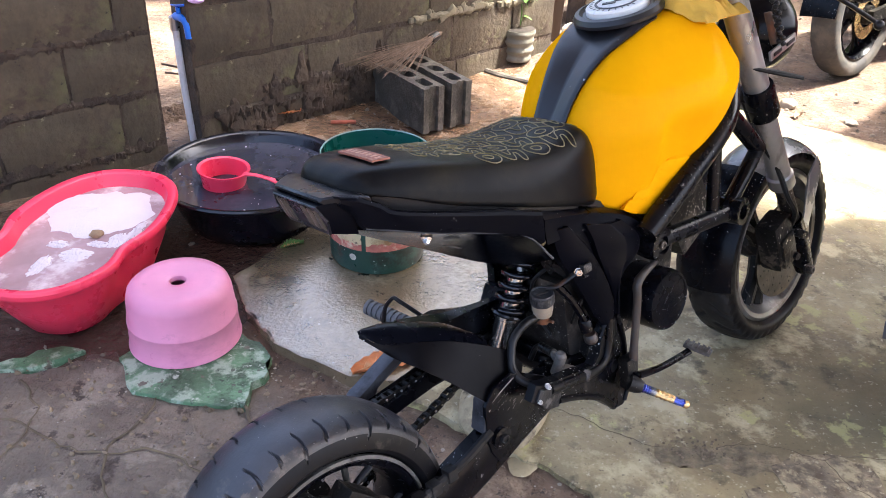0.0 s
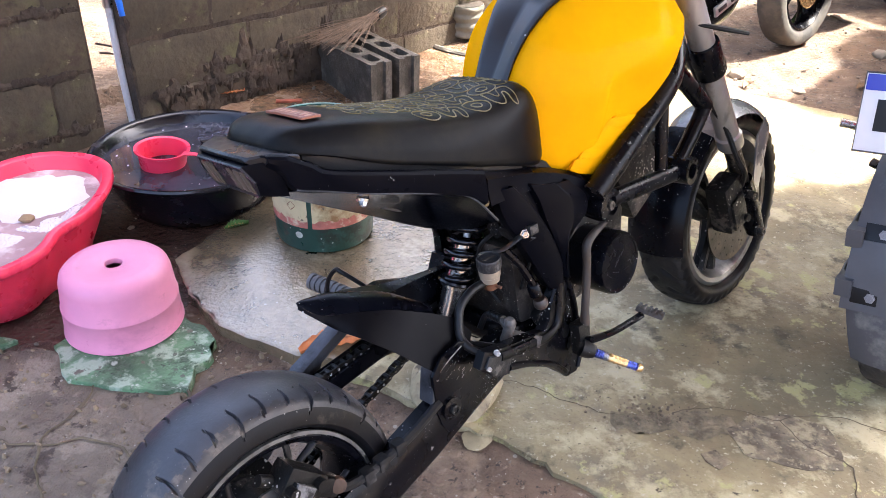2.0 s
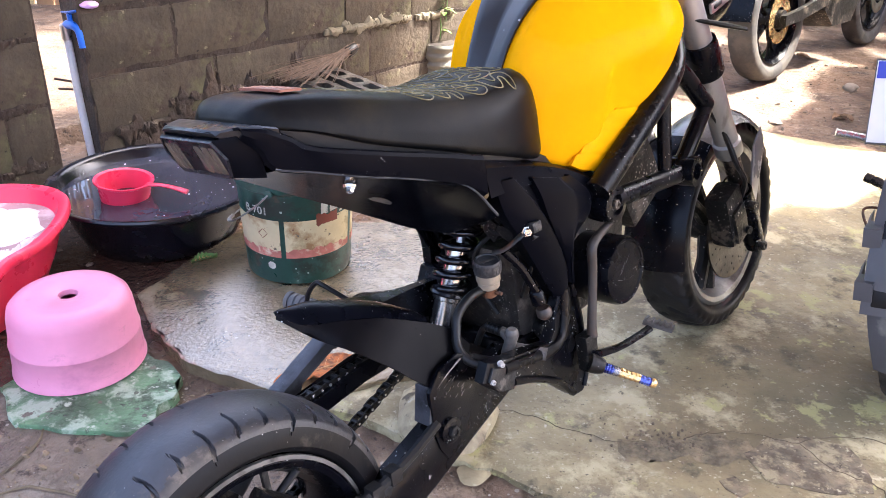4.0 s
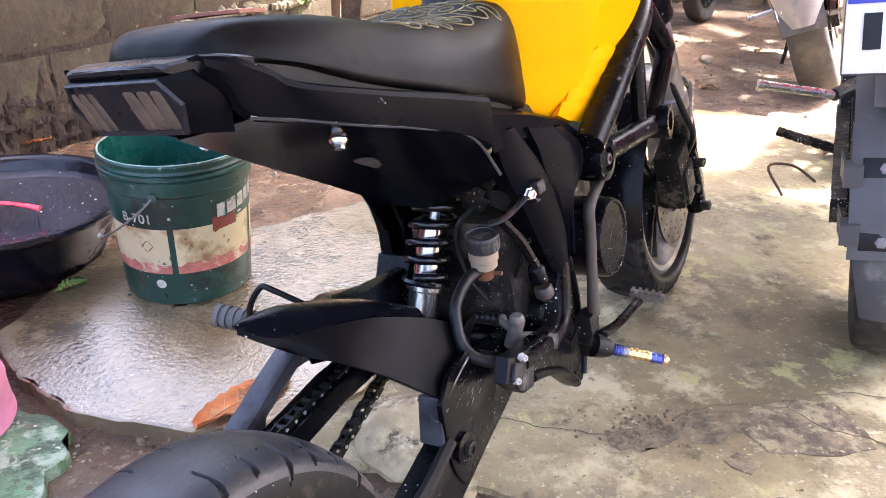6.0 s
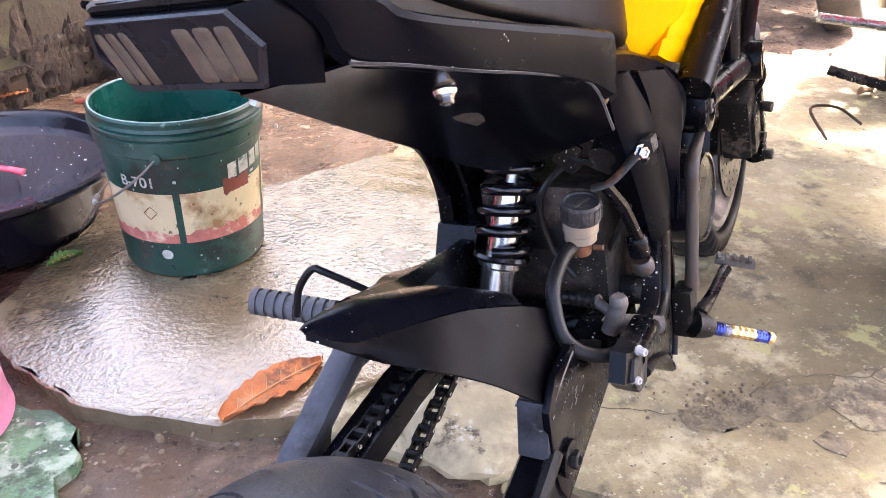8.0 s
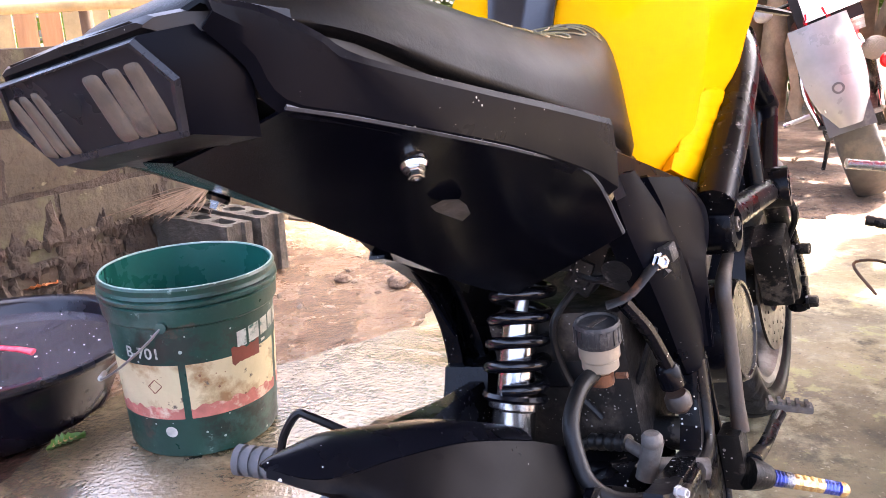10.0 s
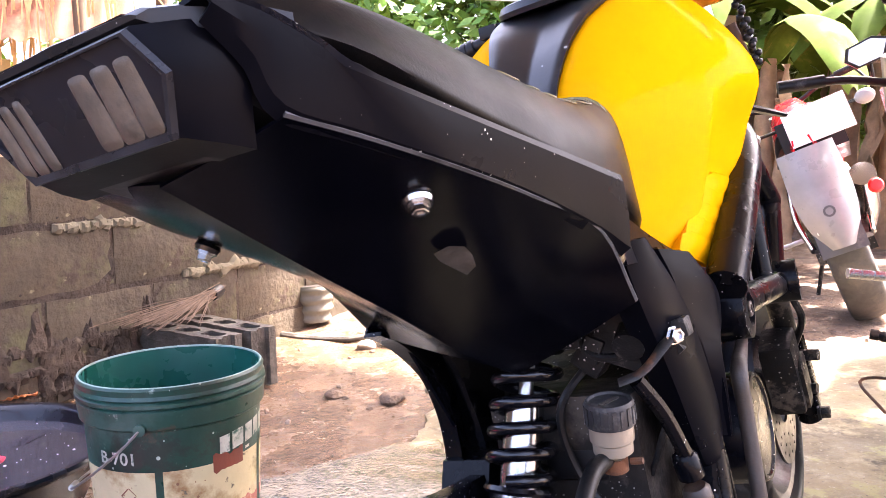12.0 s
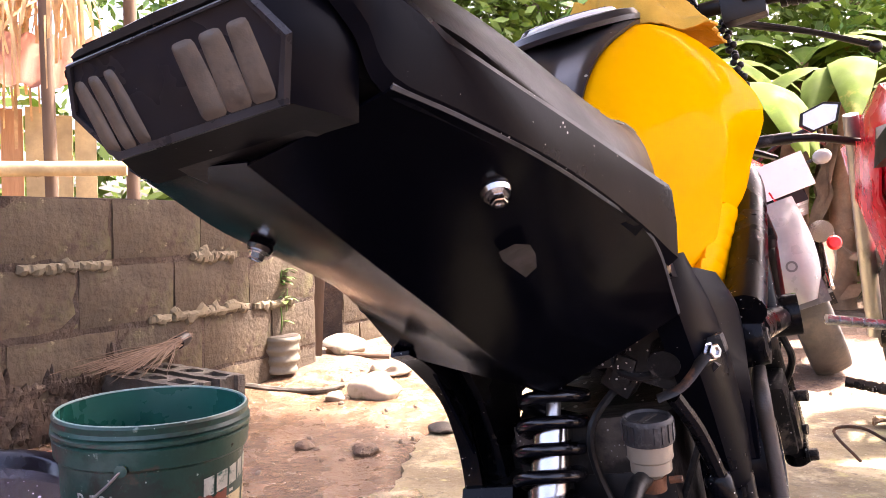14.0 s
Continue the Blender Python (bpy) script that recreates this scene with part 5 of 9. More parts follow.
def tank_grid(ku=4, kv=4):
    per = [catmull([(u, v, w) for u, w in pts], ku) for v, pts in TANK]
    cols = [catmull([p[k] for p in per], kv) for k in range(len(per[0]))]
    return [[cols[k][i] for k in range(len(cols))] for i in range(len(cols[0]))]


TG = tank_grid()
bm = bmesh.new()
loft(bm, [[Vector((-p.x, p.y, p.z)) for p in row[:0:-1]] + list(row) for row in TG])
tank = part("fuel_tank", bm, m_yellow, bike, "glossy yellow fuel tank", 50)


def tank_skin(u0, u1, v0, v1, lift):
    """Rows of points a little above the tank's top, between two half-widths."""
    rows = []
    for row in TG:
        v = row[0].y
        if v < v0 - 0.02 or v > v1 + 0.02:
            continue
        hu = u0 + (u1 - u0) * step(v, v0, v1)
        pts = []
        for k in range(-8, 9):
            u = hu * abs(k) / 8
            a = next((i for i in range(len(row) - 1) if row[i + 1].x >= u), 0)
            f = 0 if row[a + 1].x == row[a].x else (u - row[a].x) / (row[a + 1].x - row[a].x)
            p = row[a].lerp(row[a + 1], f)
            pts.append(Vector((u if k >= 0 else -u, p.y - lift * 0.5, p.z + lift - (0.004 if abs(k) == 8 else 0))))
        rows.append(pts)
    return rows


bm = bmesh.new()
sheet(bm, tank_skin(0.034, 0.080, 0.60, 0.80, 0.004), 0.005)
part("tank_strip", bm, m_strip, tank, "scratched black plastic strip down the tank")
cm = axis_to((0.0, 0.812, 0.893), Vector((0, -0.22, 1)))
bm = bmesh.new()
lathe(bm, [(0, 0), (0.082, 0), (0.083, 0.006), (0.078, 0.014), (0.070, 0.016), (0.064, 0.010), (0.0, 0.010)], cm, 56)
cap = part("cap_ring", bm, m_strip, tank, "round black surround of the filler cap")
bm = bmesh.new()
lathe(bm, [(0, 0.010), (0.057, 0.010), (0.057, 0.020), (0.054, 0.023), (0, 0.024)], cm, 48)
fc = part("filler_cap", bm, m_white, tank, "worn white and silver filler cap")
bm = bmesh.new()
for k in range(26):
    a = 2 * math.pi * k / 26
    if k % 13 == 0:
        continue
    box(bm, cm @ Vector((0.047 * math.cos(a), 0.047 * math.sin(a), 0.0243)), (0.006, 0.0022, 0.0006), cm.to_3x3().to_4x4() @ Matrix.Rotation(a, 4, "Z"))
box(bm, cm @ Vector((0.006, 0.01, 0.0247)), (0.03, 0.011, 0.0016), cm.to_3x3().to_4x4() @ Matrix.Rotation(0.5, 4, "Z"))
box(bm, cm @ Vector((-0.008, -0.012, 0.0247)), (0.024, 0.009, 0.0016), cm.to_3x3().to_4x4() @ Matrix.Rotation(0.5, 4, "Z"))
part("cap_marks", bm, m_grey, fc)
bm = bmesh.new()
lathe(bm, [(0.036, 0.0238), (0.040, 0.0238), (0.040, 0.0252), (0.036, 0.0252)], cm, 48, closed=True)
part("cap_groove", bm, m_grey, fc)

# ribbed knee panel low on the tank
A0, A1 = Vector((0.110, 0.672, 0.579)), Vector((0.117, 0.748, 0.554))
B0_, B1_ = Vector((0.131, 0.764, 0.645)), Vector((0.134, 0.838, 0.638))
rows = []
for i in range(41):
    f = i / 40
    bulge = 0.0048 * (f * 5 % 1.0)
    a, b = A0.lerp(B0_, f), A1.lerp(B1_, f)
    row = []
    for k in range(9):
        g = k / 8
        p = a.lerp(b, g)
        p.x += -0.003 + 0.004 * min(1, 6 * g, 6 * (1 - g)) + bulge * min(1, 6 * g, 6 * (1 - g))
        row.append(p)
    rows.append(row)
for side in (1, -1):
    bm = bmesh.new()
    sheet(bm, [[Vector((p.x * side, p.y, p.z)) for p in r] for r in rows], 0.012)
    part("knee_panel", bm, m_yellow, tank, "ribbed yellow knee panel")
# seat
SEAT = [
    # v, centre height, half width, lower edge
    (0.140, 0.760, 0.046, 0.752), (0.149, 0.772, 0.068, 0.750), (0.170, 0.781, 0.086, 0.746), (0.21, 0.780, 0.100, 0.734), (0.28, 0.770, 0.112, 0.706), (0.37, 0.751, 0.121, 0.678),
    (0.45, 0.738, 0.125, 0.653), (0.51, 0.735, 0.123, 0.636), (0.56, 0.742, 0.116, 0.620), (0.595, 0.745, 0.107, 0.610), (0.615, 0.738, 0.099, 0.606), (0.632, 0.724, 0.088, 0.610), (0.645, 0.704, 0.074, 0.620),
]


def seat_row(v, c, h, lo):
    k = min(1.0, (c - lo) / 0.07)
    half = [(0, c), (h * 0.35, c - 0.0005), (h * 0.64, c - 0.003 * k), (h * 0.83, c - 0.012 * k), (h * 0.955, c - 0.038 * k), (h, lo + 0.4 * (c - lo - 0.038 * k)), (h * 0.975, lo), (h * 0.6, lo - 0.002)]
    return catmull([(u, v, w) for u, w in half], 3)


per = [seat_row(*r) for r in SEAT]
cols = [catmull([p[k] for p in per], 4) for k in range(len(per[0]))]
SG = [[cols[k][i] for k in range(len(cols))] for i in range(len(cols[0]))]
bm = bmesh.new()
loft(bm, [[Vector((-p.x, p.y, p.z)) for p in row[:0:-1]] + list(row) for row in SG])
seat = part("seat", bm, m_vinyl, bike, "padded black vinyl seat with faded gold outline pattern", 60)


def seat_top(u, v):
    i = min(range(len(SG)), key=lambda k: abs(SG[k][0].y - v))
    j = min(len(SG) - 1, i + 1) if SG[i][0].y < v else max(0, i - 1)
    def h(row):
        x = abs(u)
        for a, b in zip(row, row[1:]):
            if b.x >= x:
                return a.z + (b.z - a.z) * ((x - a.x) / (b.x - a.x) if b.x > a.x else 0)
        return row[-1].z
    y0, y1 = SG[i][0].y, SG[j][0].y
    f = 0 if y0 == y1 else (v - y0) / (y1 - y0)
    return h(SG[i]) * (1 - f) + h(SG[j]) * f


S_OUT = [(0.9, 0.95), (0.1, 0.95), (0.0, 0.6), (0.55, 0.42), (0.5, 0.30), (0.05, 0.22), (0.0, 0.0), (0.85, 0.05), (1.0, 0.42), (0.42, 0.60), (0.48, 0.72), (0.92, 0.74)]
O_OUT = [(0.5 + 0.5 * math.cos(a), 0.5 + 0.5 * math.sin(a)) for a in np.linspace(0, 2 * math.pi, 14)[:-1]]
O_IN = [(0.5 + 0.2 * math.cos(a), 0.5 + 0.2 * math.sin(a)) for a in np.linspace(0, 2 * math.pi, 10)[:-1]]
bm = bmesh.new()


def seat_glyph(loop, u, v, size, turn):
    c, s = math.cos(turn), math.sin(turn)
    pts = []
    for x, y in loop:
        x, y = (x - 0.5) * size, (y - 0.5) * size * 1.15
        pu, pv = u + x * c - y * s, v + x * s + y * c
        pts.append((pu, pv, seat_top(pu, pv) + 0.0004))
    fine = [Vector((p.x, p.y, seat_top(p.x, p.y) + 0.0004)) for p in catmull(pts, 4, True)]
    tube(bm, fine, 0.0011, 5, closed=True)


for iv, v in enumerate((0.30, 0.345, 0.39, 0.44, 0.495, 0.55, 0.60)):
    for iu, u in enumerate((-0.085, -0.045, -0.003, 0.039, 0.080)):
        if abs(u) > 0.07 and (v < 0.37 or v > 0.58):
            continue
        size = 0.034 + 0.009 * (iv / 6)
        if (iu + iv) % 2:
            seat_glyph(S_OUT, u, v, size, -0.35 + 0.1 * (iv % 2))
        else:
            seat_glyph(O_OUT, u, v, size, -0.2)
            seat_glyph(O_IN, u, v, size, -0.2)
part("seat_print", bm, m_print, seat, "faded gold letter-like outlines printed on the vinyl", 60)
bm = bmesh.new()
P = lambda u, v: (u, v, seat_top(u, v) + 0.0025)
sheet(bm, [[P(-0.030 + 0.085 * i / 6, v) for i in range(7)] for v in (0.195, 0.205, 0.215, 0.226)], 0.003)
patch = part("seat_patch", bm, m_leather, seat, "brown leather maker's patch")
bm = bmesh.new()
for i in range(7):
    u = -0.022 + 0.0115 * i
    box(bm, (u, 0.2105, seat_top(u, 0.2105) + 0.0052), (0.006, 0.010 + 0.003 * (i % 2), 0.0014))
tube(bm, [P(-0.026, 0.199)[:2] + (seat_top(-0.026, 0.199) + 0.0052,), P(0.05, 0.199)[:2] + (seat_top(0.05, 0.199) + 0.0052,)], 0.0009, 5)
tube(bm, [P(-0.026, 0.222)[:2] + (seat_top(-0.026, 0.222) + 0.0052,), P(0.05, 0.222)[:2] + (seat_top(0.05, 0.222) + 0.0052,)], 0.0009, 5)
part("patch_embossing", bm, m_leatherline, patch)

# seat pan closing the gap under the cushion
bm = bmesh.new()
loft(bm, [[(-h * 0.93, v, lo + 0.006), (h * 0.93, v, lo + 0.006), (h * 0.9, v, lo - 0.035), (-h * 0.9, v, lo - 0.035)] for v, c_, h, lo in SEAT[2:9]])
part("seat_pan", bm, m_black, seat, "black plastic seat pan")

# tail: side panels, keel-shaped undertail, lamp
EDGE = [(0.086, 0.150, 0.706), (0.098, 0.190, 0.694), (0.114, 0.250, 0.674), (0.124, 0.330, 0.650), (0.133, 0.410, 0.620), (0.129, 0.470, 0.560)]
TOPE = [(0.094, 0.150, 0.747), (0.101, 0.168, 0.736), (0.109, 0.190, 0.721), (0.124, 0.280, 0.695), (0.136, 0.365, 0.673), (0.146, 0.430, 0.655)]
KEEL = [(0.0, 0.146, 0.690), (0.0, 0.190, 0.666), (0.0, 0.250, 0.633), (0.0, 0.330, 0.590), (0.0, 0.420, 0.540), (0.0, 0.500, 0.505)]
EDGEP = catmull([(0.083, 0.118, 0.750), (0.0855, 0.138, 0.730), (0.0865, 0.150, 0.7075)] + EDGE[1:-1] + [(0.140, 0.440, 0.601)], 4)
TOPEP = catmull([(0.083, 0.116, 0.757), (0.090, 0.136, 0.753), (0.095, 0.150, 0.747)] + TOPE[1:], 4)
e6, t6, k6 = catmull(EDGE, 4), catmull(TOPE, 4), catmull(KEEL, 4)
for side in (1, -1):
    mir = lambda p: Vector((p.x * side, p.y, p.z))
    bm = bmesh.new()
    rows = []
    for a, b in zip(TOPEP, EDGEP):
        rows.append([mir(a + Vector((-0.02, 0, -0.002))), mir(a + Vector((-0.002, 0, 0.001))), mir(a), mir(a.lerp(b, 0.06) + Vector((0.0012, 0, 0))), mir(a.lerp(b, 0.5) + Vector((0.002, 0, 0))), mir(b + Vector((0.001, 0, 0.003))), mir(b + Vector((-0.006, 0, -0.001)))])
    sheet(bm, rows, 0.003)
    panel = part("tail_panel", bm, m_panel, bike, "satin black tail side panel with scuffed edge", 22)
    if side > 0:
        bm = bmesh.new()
        for k in range(14):
            q = e6[11].lerp(e6[13], k / 13)
            bmesh.ops.create_icosphere(bm, subdivisions=1, radius=0.004, matrix=Matrix.Translation(q + Vector((0.0005, 0, 0.006 + 0.005 * noise.noise(Vector((k * 0.7, 0, 0)))))) @ Matrix.Diagonal((0.3, 1.4, 1, 1)))
        part("paint_chip", bm, m_wound, panel, "chipped brown paint on the panel edge")
        bm = bmesh.new()
        for k in range(10):
            q = t6[-2].lerp(e6[-2], 0.25 + 0.055 * k)
            bmesh.ops.create_icosphere(bm, subdivisions=1, radius=0.005, matrix=Matrix.Translation(q + Vector((0.0, 0.006 * noise.noise(Vector((k * 0.9, 4, 0))), 0))) @ Matrix.Diagonal((0.35, 1.2, 1.1, 1)))
        part("paint_chip", bm, m_wound, panel)
    bm = bmesh.new()
    rows = []
    for a, b in zip(e6, k6):
        rows.append([mir(a.lerp(b, f) + Vector((0.0012 * math.sin(math.pi * f), 0, -0.0006 * math.sin(math.pi * f)))) for f in (0, 0.03, 0.25, 0.5, 0.75, 0.985, 1.0)])
    sheet(bm, rows, 0.002)
    under = part("undertail", bm, m_under, bike, "keel-shaped sprayed black undertail sheet", 20)
    q = Vector((0.087 * side, 0.250, 0.6585))
    nrm = Vector((0.28 * side, -0.45, -0.85))
    bm = bmesh.new()
    lathe(bm, [(0.0, -0.004), (0.0082, -0.004), (0.0092, -0.001), (0.008, 0.002), (0, 0.002)], axis_to(q, nrm), 20)
    part("washer", bm, m_chrome if side > 0 else m_spring, under)
    bolt("chrome_nut", q + nrm.normalized() * 0.002, nrm, 0.0052, 0.0062, m_chrome, under, "shiny chrome nut")
bm = bmesh.new()
tube(bm, [Vector((p.x, p.y, p.z + 0.0005)) for p in e6], 0.0022, 6)
part("edge_fold", bm, m_greyedge, bike, "scuffed bare edge of the undertail")
bm = bmesh.new()
m_greyhole = mat("bare_grey_sheet_metal", (0.17, 0.165, 0.16), 0.4, metal=0.4, var=0.4, scale=40, bump=0.4, bscale=90)
HX, HN = Vector((0.0675, 0.3115, 0.6212)), Vector((0.25, -0.45, -0.85)).normalized()
hm = axis_to(HX, HN)
poly = [(-0.022, 0.006), (-0.012, 0.013), (0.004, 0.012), (0.016, 0.008), (0.020, -0.002), (0.014, -0.012), (0.004, -0.010), (-0.006, -0.004)]
vs = [bm.verts.new(hm @ Vector((y, x, 0.0015))) for x, y in poly]
bm.faces.new(vs)
bmesh.ops.solidify(bm, geom=bm.faces[:], thickness=0.001)
part("opening", bm, m_greyhole, bike, "ragged cable opening in the undertail")
bm = bmesh.new()
rows = [[(-0.09, 0.158, 0.7045), (-0.075, 0.156, 0.7045), (-0.052, 0.153, 0.699)], [(-0.088, 0.163, 0.7015), (-0.07, 0.161, 0.7), (-0.05, 0.158, 0.696)]]
sheet(bm, rows, 0.002)
part("sheet_edge", bm, m_alloy, bike, "bare metal corner of the undertail")
bm = bmesh.new()
prism(bm, [(0.126, 0.700), (0.155, 0.712), (0.20, 0.70), (0.30, 0.69), (0.45, 0.63), (0.58, 0.60), (0.60, 0.56), (0.48, 0.545), (0.40, 0.585), (0.30, 0.635), (0.2, 0.68)], -0.045, 0.045, 0, 0.004)
part("subframe", bm, m_black, bike)
bm = bmesh.new()
prism(bm, [(0.44, 0.655), (0.62, 0.612), (0.70, 0.57), (0.66, 0.52), (0.50, 0.575)], -0.095, 0.095, 0, 0.01)
part("seat_base", bm, m_black, bike)

# tail lamp
LENS = [(-0.053, 0.1160, 0.702), (0.053, 0.1160, 0.702), (0.068, 0.1055, 0.7275), (0.056, 0.0960, 0.7480), (-0.056, 0.0960, 0.7480), (-0.068, 0.1055, 0.7275)]
lamp_n = Vector((0, -0.93, -0.36)).normalized()
c = Vector((0, 0.108, 0.7245))
scaled = lambda f, d=0.0: [c + (Vector(p) - c) * f + lamp_n * d for p in LENS]
back = [(-0.066, 0.150, 0.694), (0.066, 0.150, 0.694), (0.077, 0.142, 0.722), (0.078, 0.132, 0.752), (-0.078, 0.132, 0.752), (-0.077, 0.142, 0.722)]
bm = bmesh.new()
loft(bm, [scaled(0.9, -0.004), scaled(1.0, 0.001), scaled(1.03, -0.001), [Vector(p) * 0.5 + q * 0.5 + Vector((p[0] * 0.03, 0, 0)) for p, q in zip(back, scaled(1.03))], back])
lamp = part("tail_lamp", bm, m_panel, bike, "angular smoked tail lamp in a black housing", 42)
m_bezel = mat("scuffed_lamp_rim", (0.015, 0.016, 0.021), 0.35, spec=0.3, var=0.4, scale=20, bump=0.1)
bm = bmesh.new()
rim_out, rim_in, inn = scaled(1.015, 0.001), scaled(0.985, 0.0035), scaled(0.945, 0.0035)
for ring, dz in ((rim_in, 0.0), (inn, 0.0030)):
    for i in (0, 1):
        ring[i] += Vector((0, 0, dz))
loft(bm, [rim_out, rim_in, inn, [p - lamp_n * 0.004 for p in inn]], cap=False)
part("lamp_bezel", bm, m_bezel, lamp, "scuffed grey rim round the lens", 20)
bm = bmesh.new()
f = bm.faces.new([bm.verts.new(p) for p in scaled(0.955, 0.0014)])
bmesh.ops.solidify(bm, geom=[f], thickness=0.002)
part("lens", bm, m_lens, lamp, "dusty smoked lens")
lx, ly = Vector((1, 0, 0)), Vector((0, 0.36, -0.93)).normalized()


def lens_rib(x0, x1, w0, w1, y0, y1):
    """A dusty flute of the lens, from (x0, y0) at its top to (x1, y1); w0 and w1 are its widths."""
    bm = bmesh.new()
    rows = []
    for k in range(25):
        g = k / 24
        end = min(1.0, g * 9, (1 - g) * 9)
        wd = (w0 + (w1 - w0) * g) * (0.72 + 0.28 * math.sqrt(1 - (1 - end) ** 2)) / 2
        ctr = c + lx * (x0 + (x1 - x0) * g) + ly * (y0 + (y1 - y0) * g) + lamp_n * 0.0027
        rows.append([ctr + lx * wd * q + lamp_n * (0.0020 * max(0.12, end) * (1 - q ** 4)) for q in (-1, -0.85, -0.6, -0.25, 0.1, 0.45, 0.75, 0.92, 1)])
    sheet(bm, rows, 0.0008)
    part("lens_rib", bm, m_lensbar, lamp, "dusty beige lens rib")


for x0, x1, w in ((-0.0555, -0.0530, 0.0098), (-0.0452, -0.0420, 0.0094), (-0.0345, -0.0315, 0.0086)):
    lens_rib(x0, x1, w * 0.9, w, -0.0195, 0.0200)
for x0, x1, w in ((0.0130, 0.0140, 0.0152), (0.0294, 0.0288, 0.0152), (0.0452, 0.0432, 0.0140)):
    lens_rib(x0, x1, w, w, -0.0190, 0.0195)
# paler base and layer stand in for sky sheen on top; specks are dust
m_covertop = mat("dusty_sky_sheen_cover", (0.010, 0.0105, 0.013), 0.36, spec=0.30, var=0.3, bump=0.03, bscale=260, speck=(0.4, 0.39, 0.37), speck_scale=150, speck_at=0.12, layers=(((0.05, 0.047, 0.043), 40.0, 0.64, 0.05),))
# thin flat cover over the lamp, with a raised middle plate
def cover_row(v, h, z, t):
    return [(-h, v, z - t), (-h - 0.001, v, z - 0.002), (-h + 0.004, v, z), (0, v - 0.002, z + 0.001), (h - 0.004, v, z), (h + 0.001, v, z - 0.002), (h, v, z - t), (0, v, z - t)]


bm = bmesh.new()
loft(bm, [cover_row(*r) for r in ((0.100, 0.058, 0.7555, 0.003), (0.104, 0.062, 0.7580, 0.008), (0.120, 0.073, 0.7590, 0.012), (0.137, 0.086, 0.7585, 0.015), (0.156, 0.097, 0.753, 0.018))])
part("tail_cover", bm, m_covertop, bike, "dusty flat black tail cover with sky sheen in its colour", 24)
bm = bmesh.new()
loft(bm, [[(-0.05, 0.10, 0.757), (0.05, 0.10, 0.757), (0.05, 0.105, 0.745), (-0.05, 0.105, 0.745)], [(-0.088, 0.15, 0.742), (0.088, 0.15, 0.742), (0.078, 0.155, 0.706), (-0.078, 0.155, 0.706)], [(-0.085, 0.22, 0.715), (0.085, 0.22, 0.715), (0.075, 0.22, 0.69), (-0.075, 0.22, 0.69)]])
part("tail_core", bm, m_black, bike)

m_scuffed = mat("scuffed_black_casting", (0.012, 0.012, 0.013), 0.5, spec=0.3, var=0.5, scale=30, bump=0.3, stain=(0.07, 0.065, 0.06), stain_scale=45, stain_at=0.55, stain_soft=0.05)
m_palebolt = mat("chalky_bolt_head", (0.42, 0.40, 0.38), 0.6, var=0.3, bump=0.2)
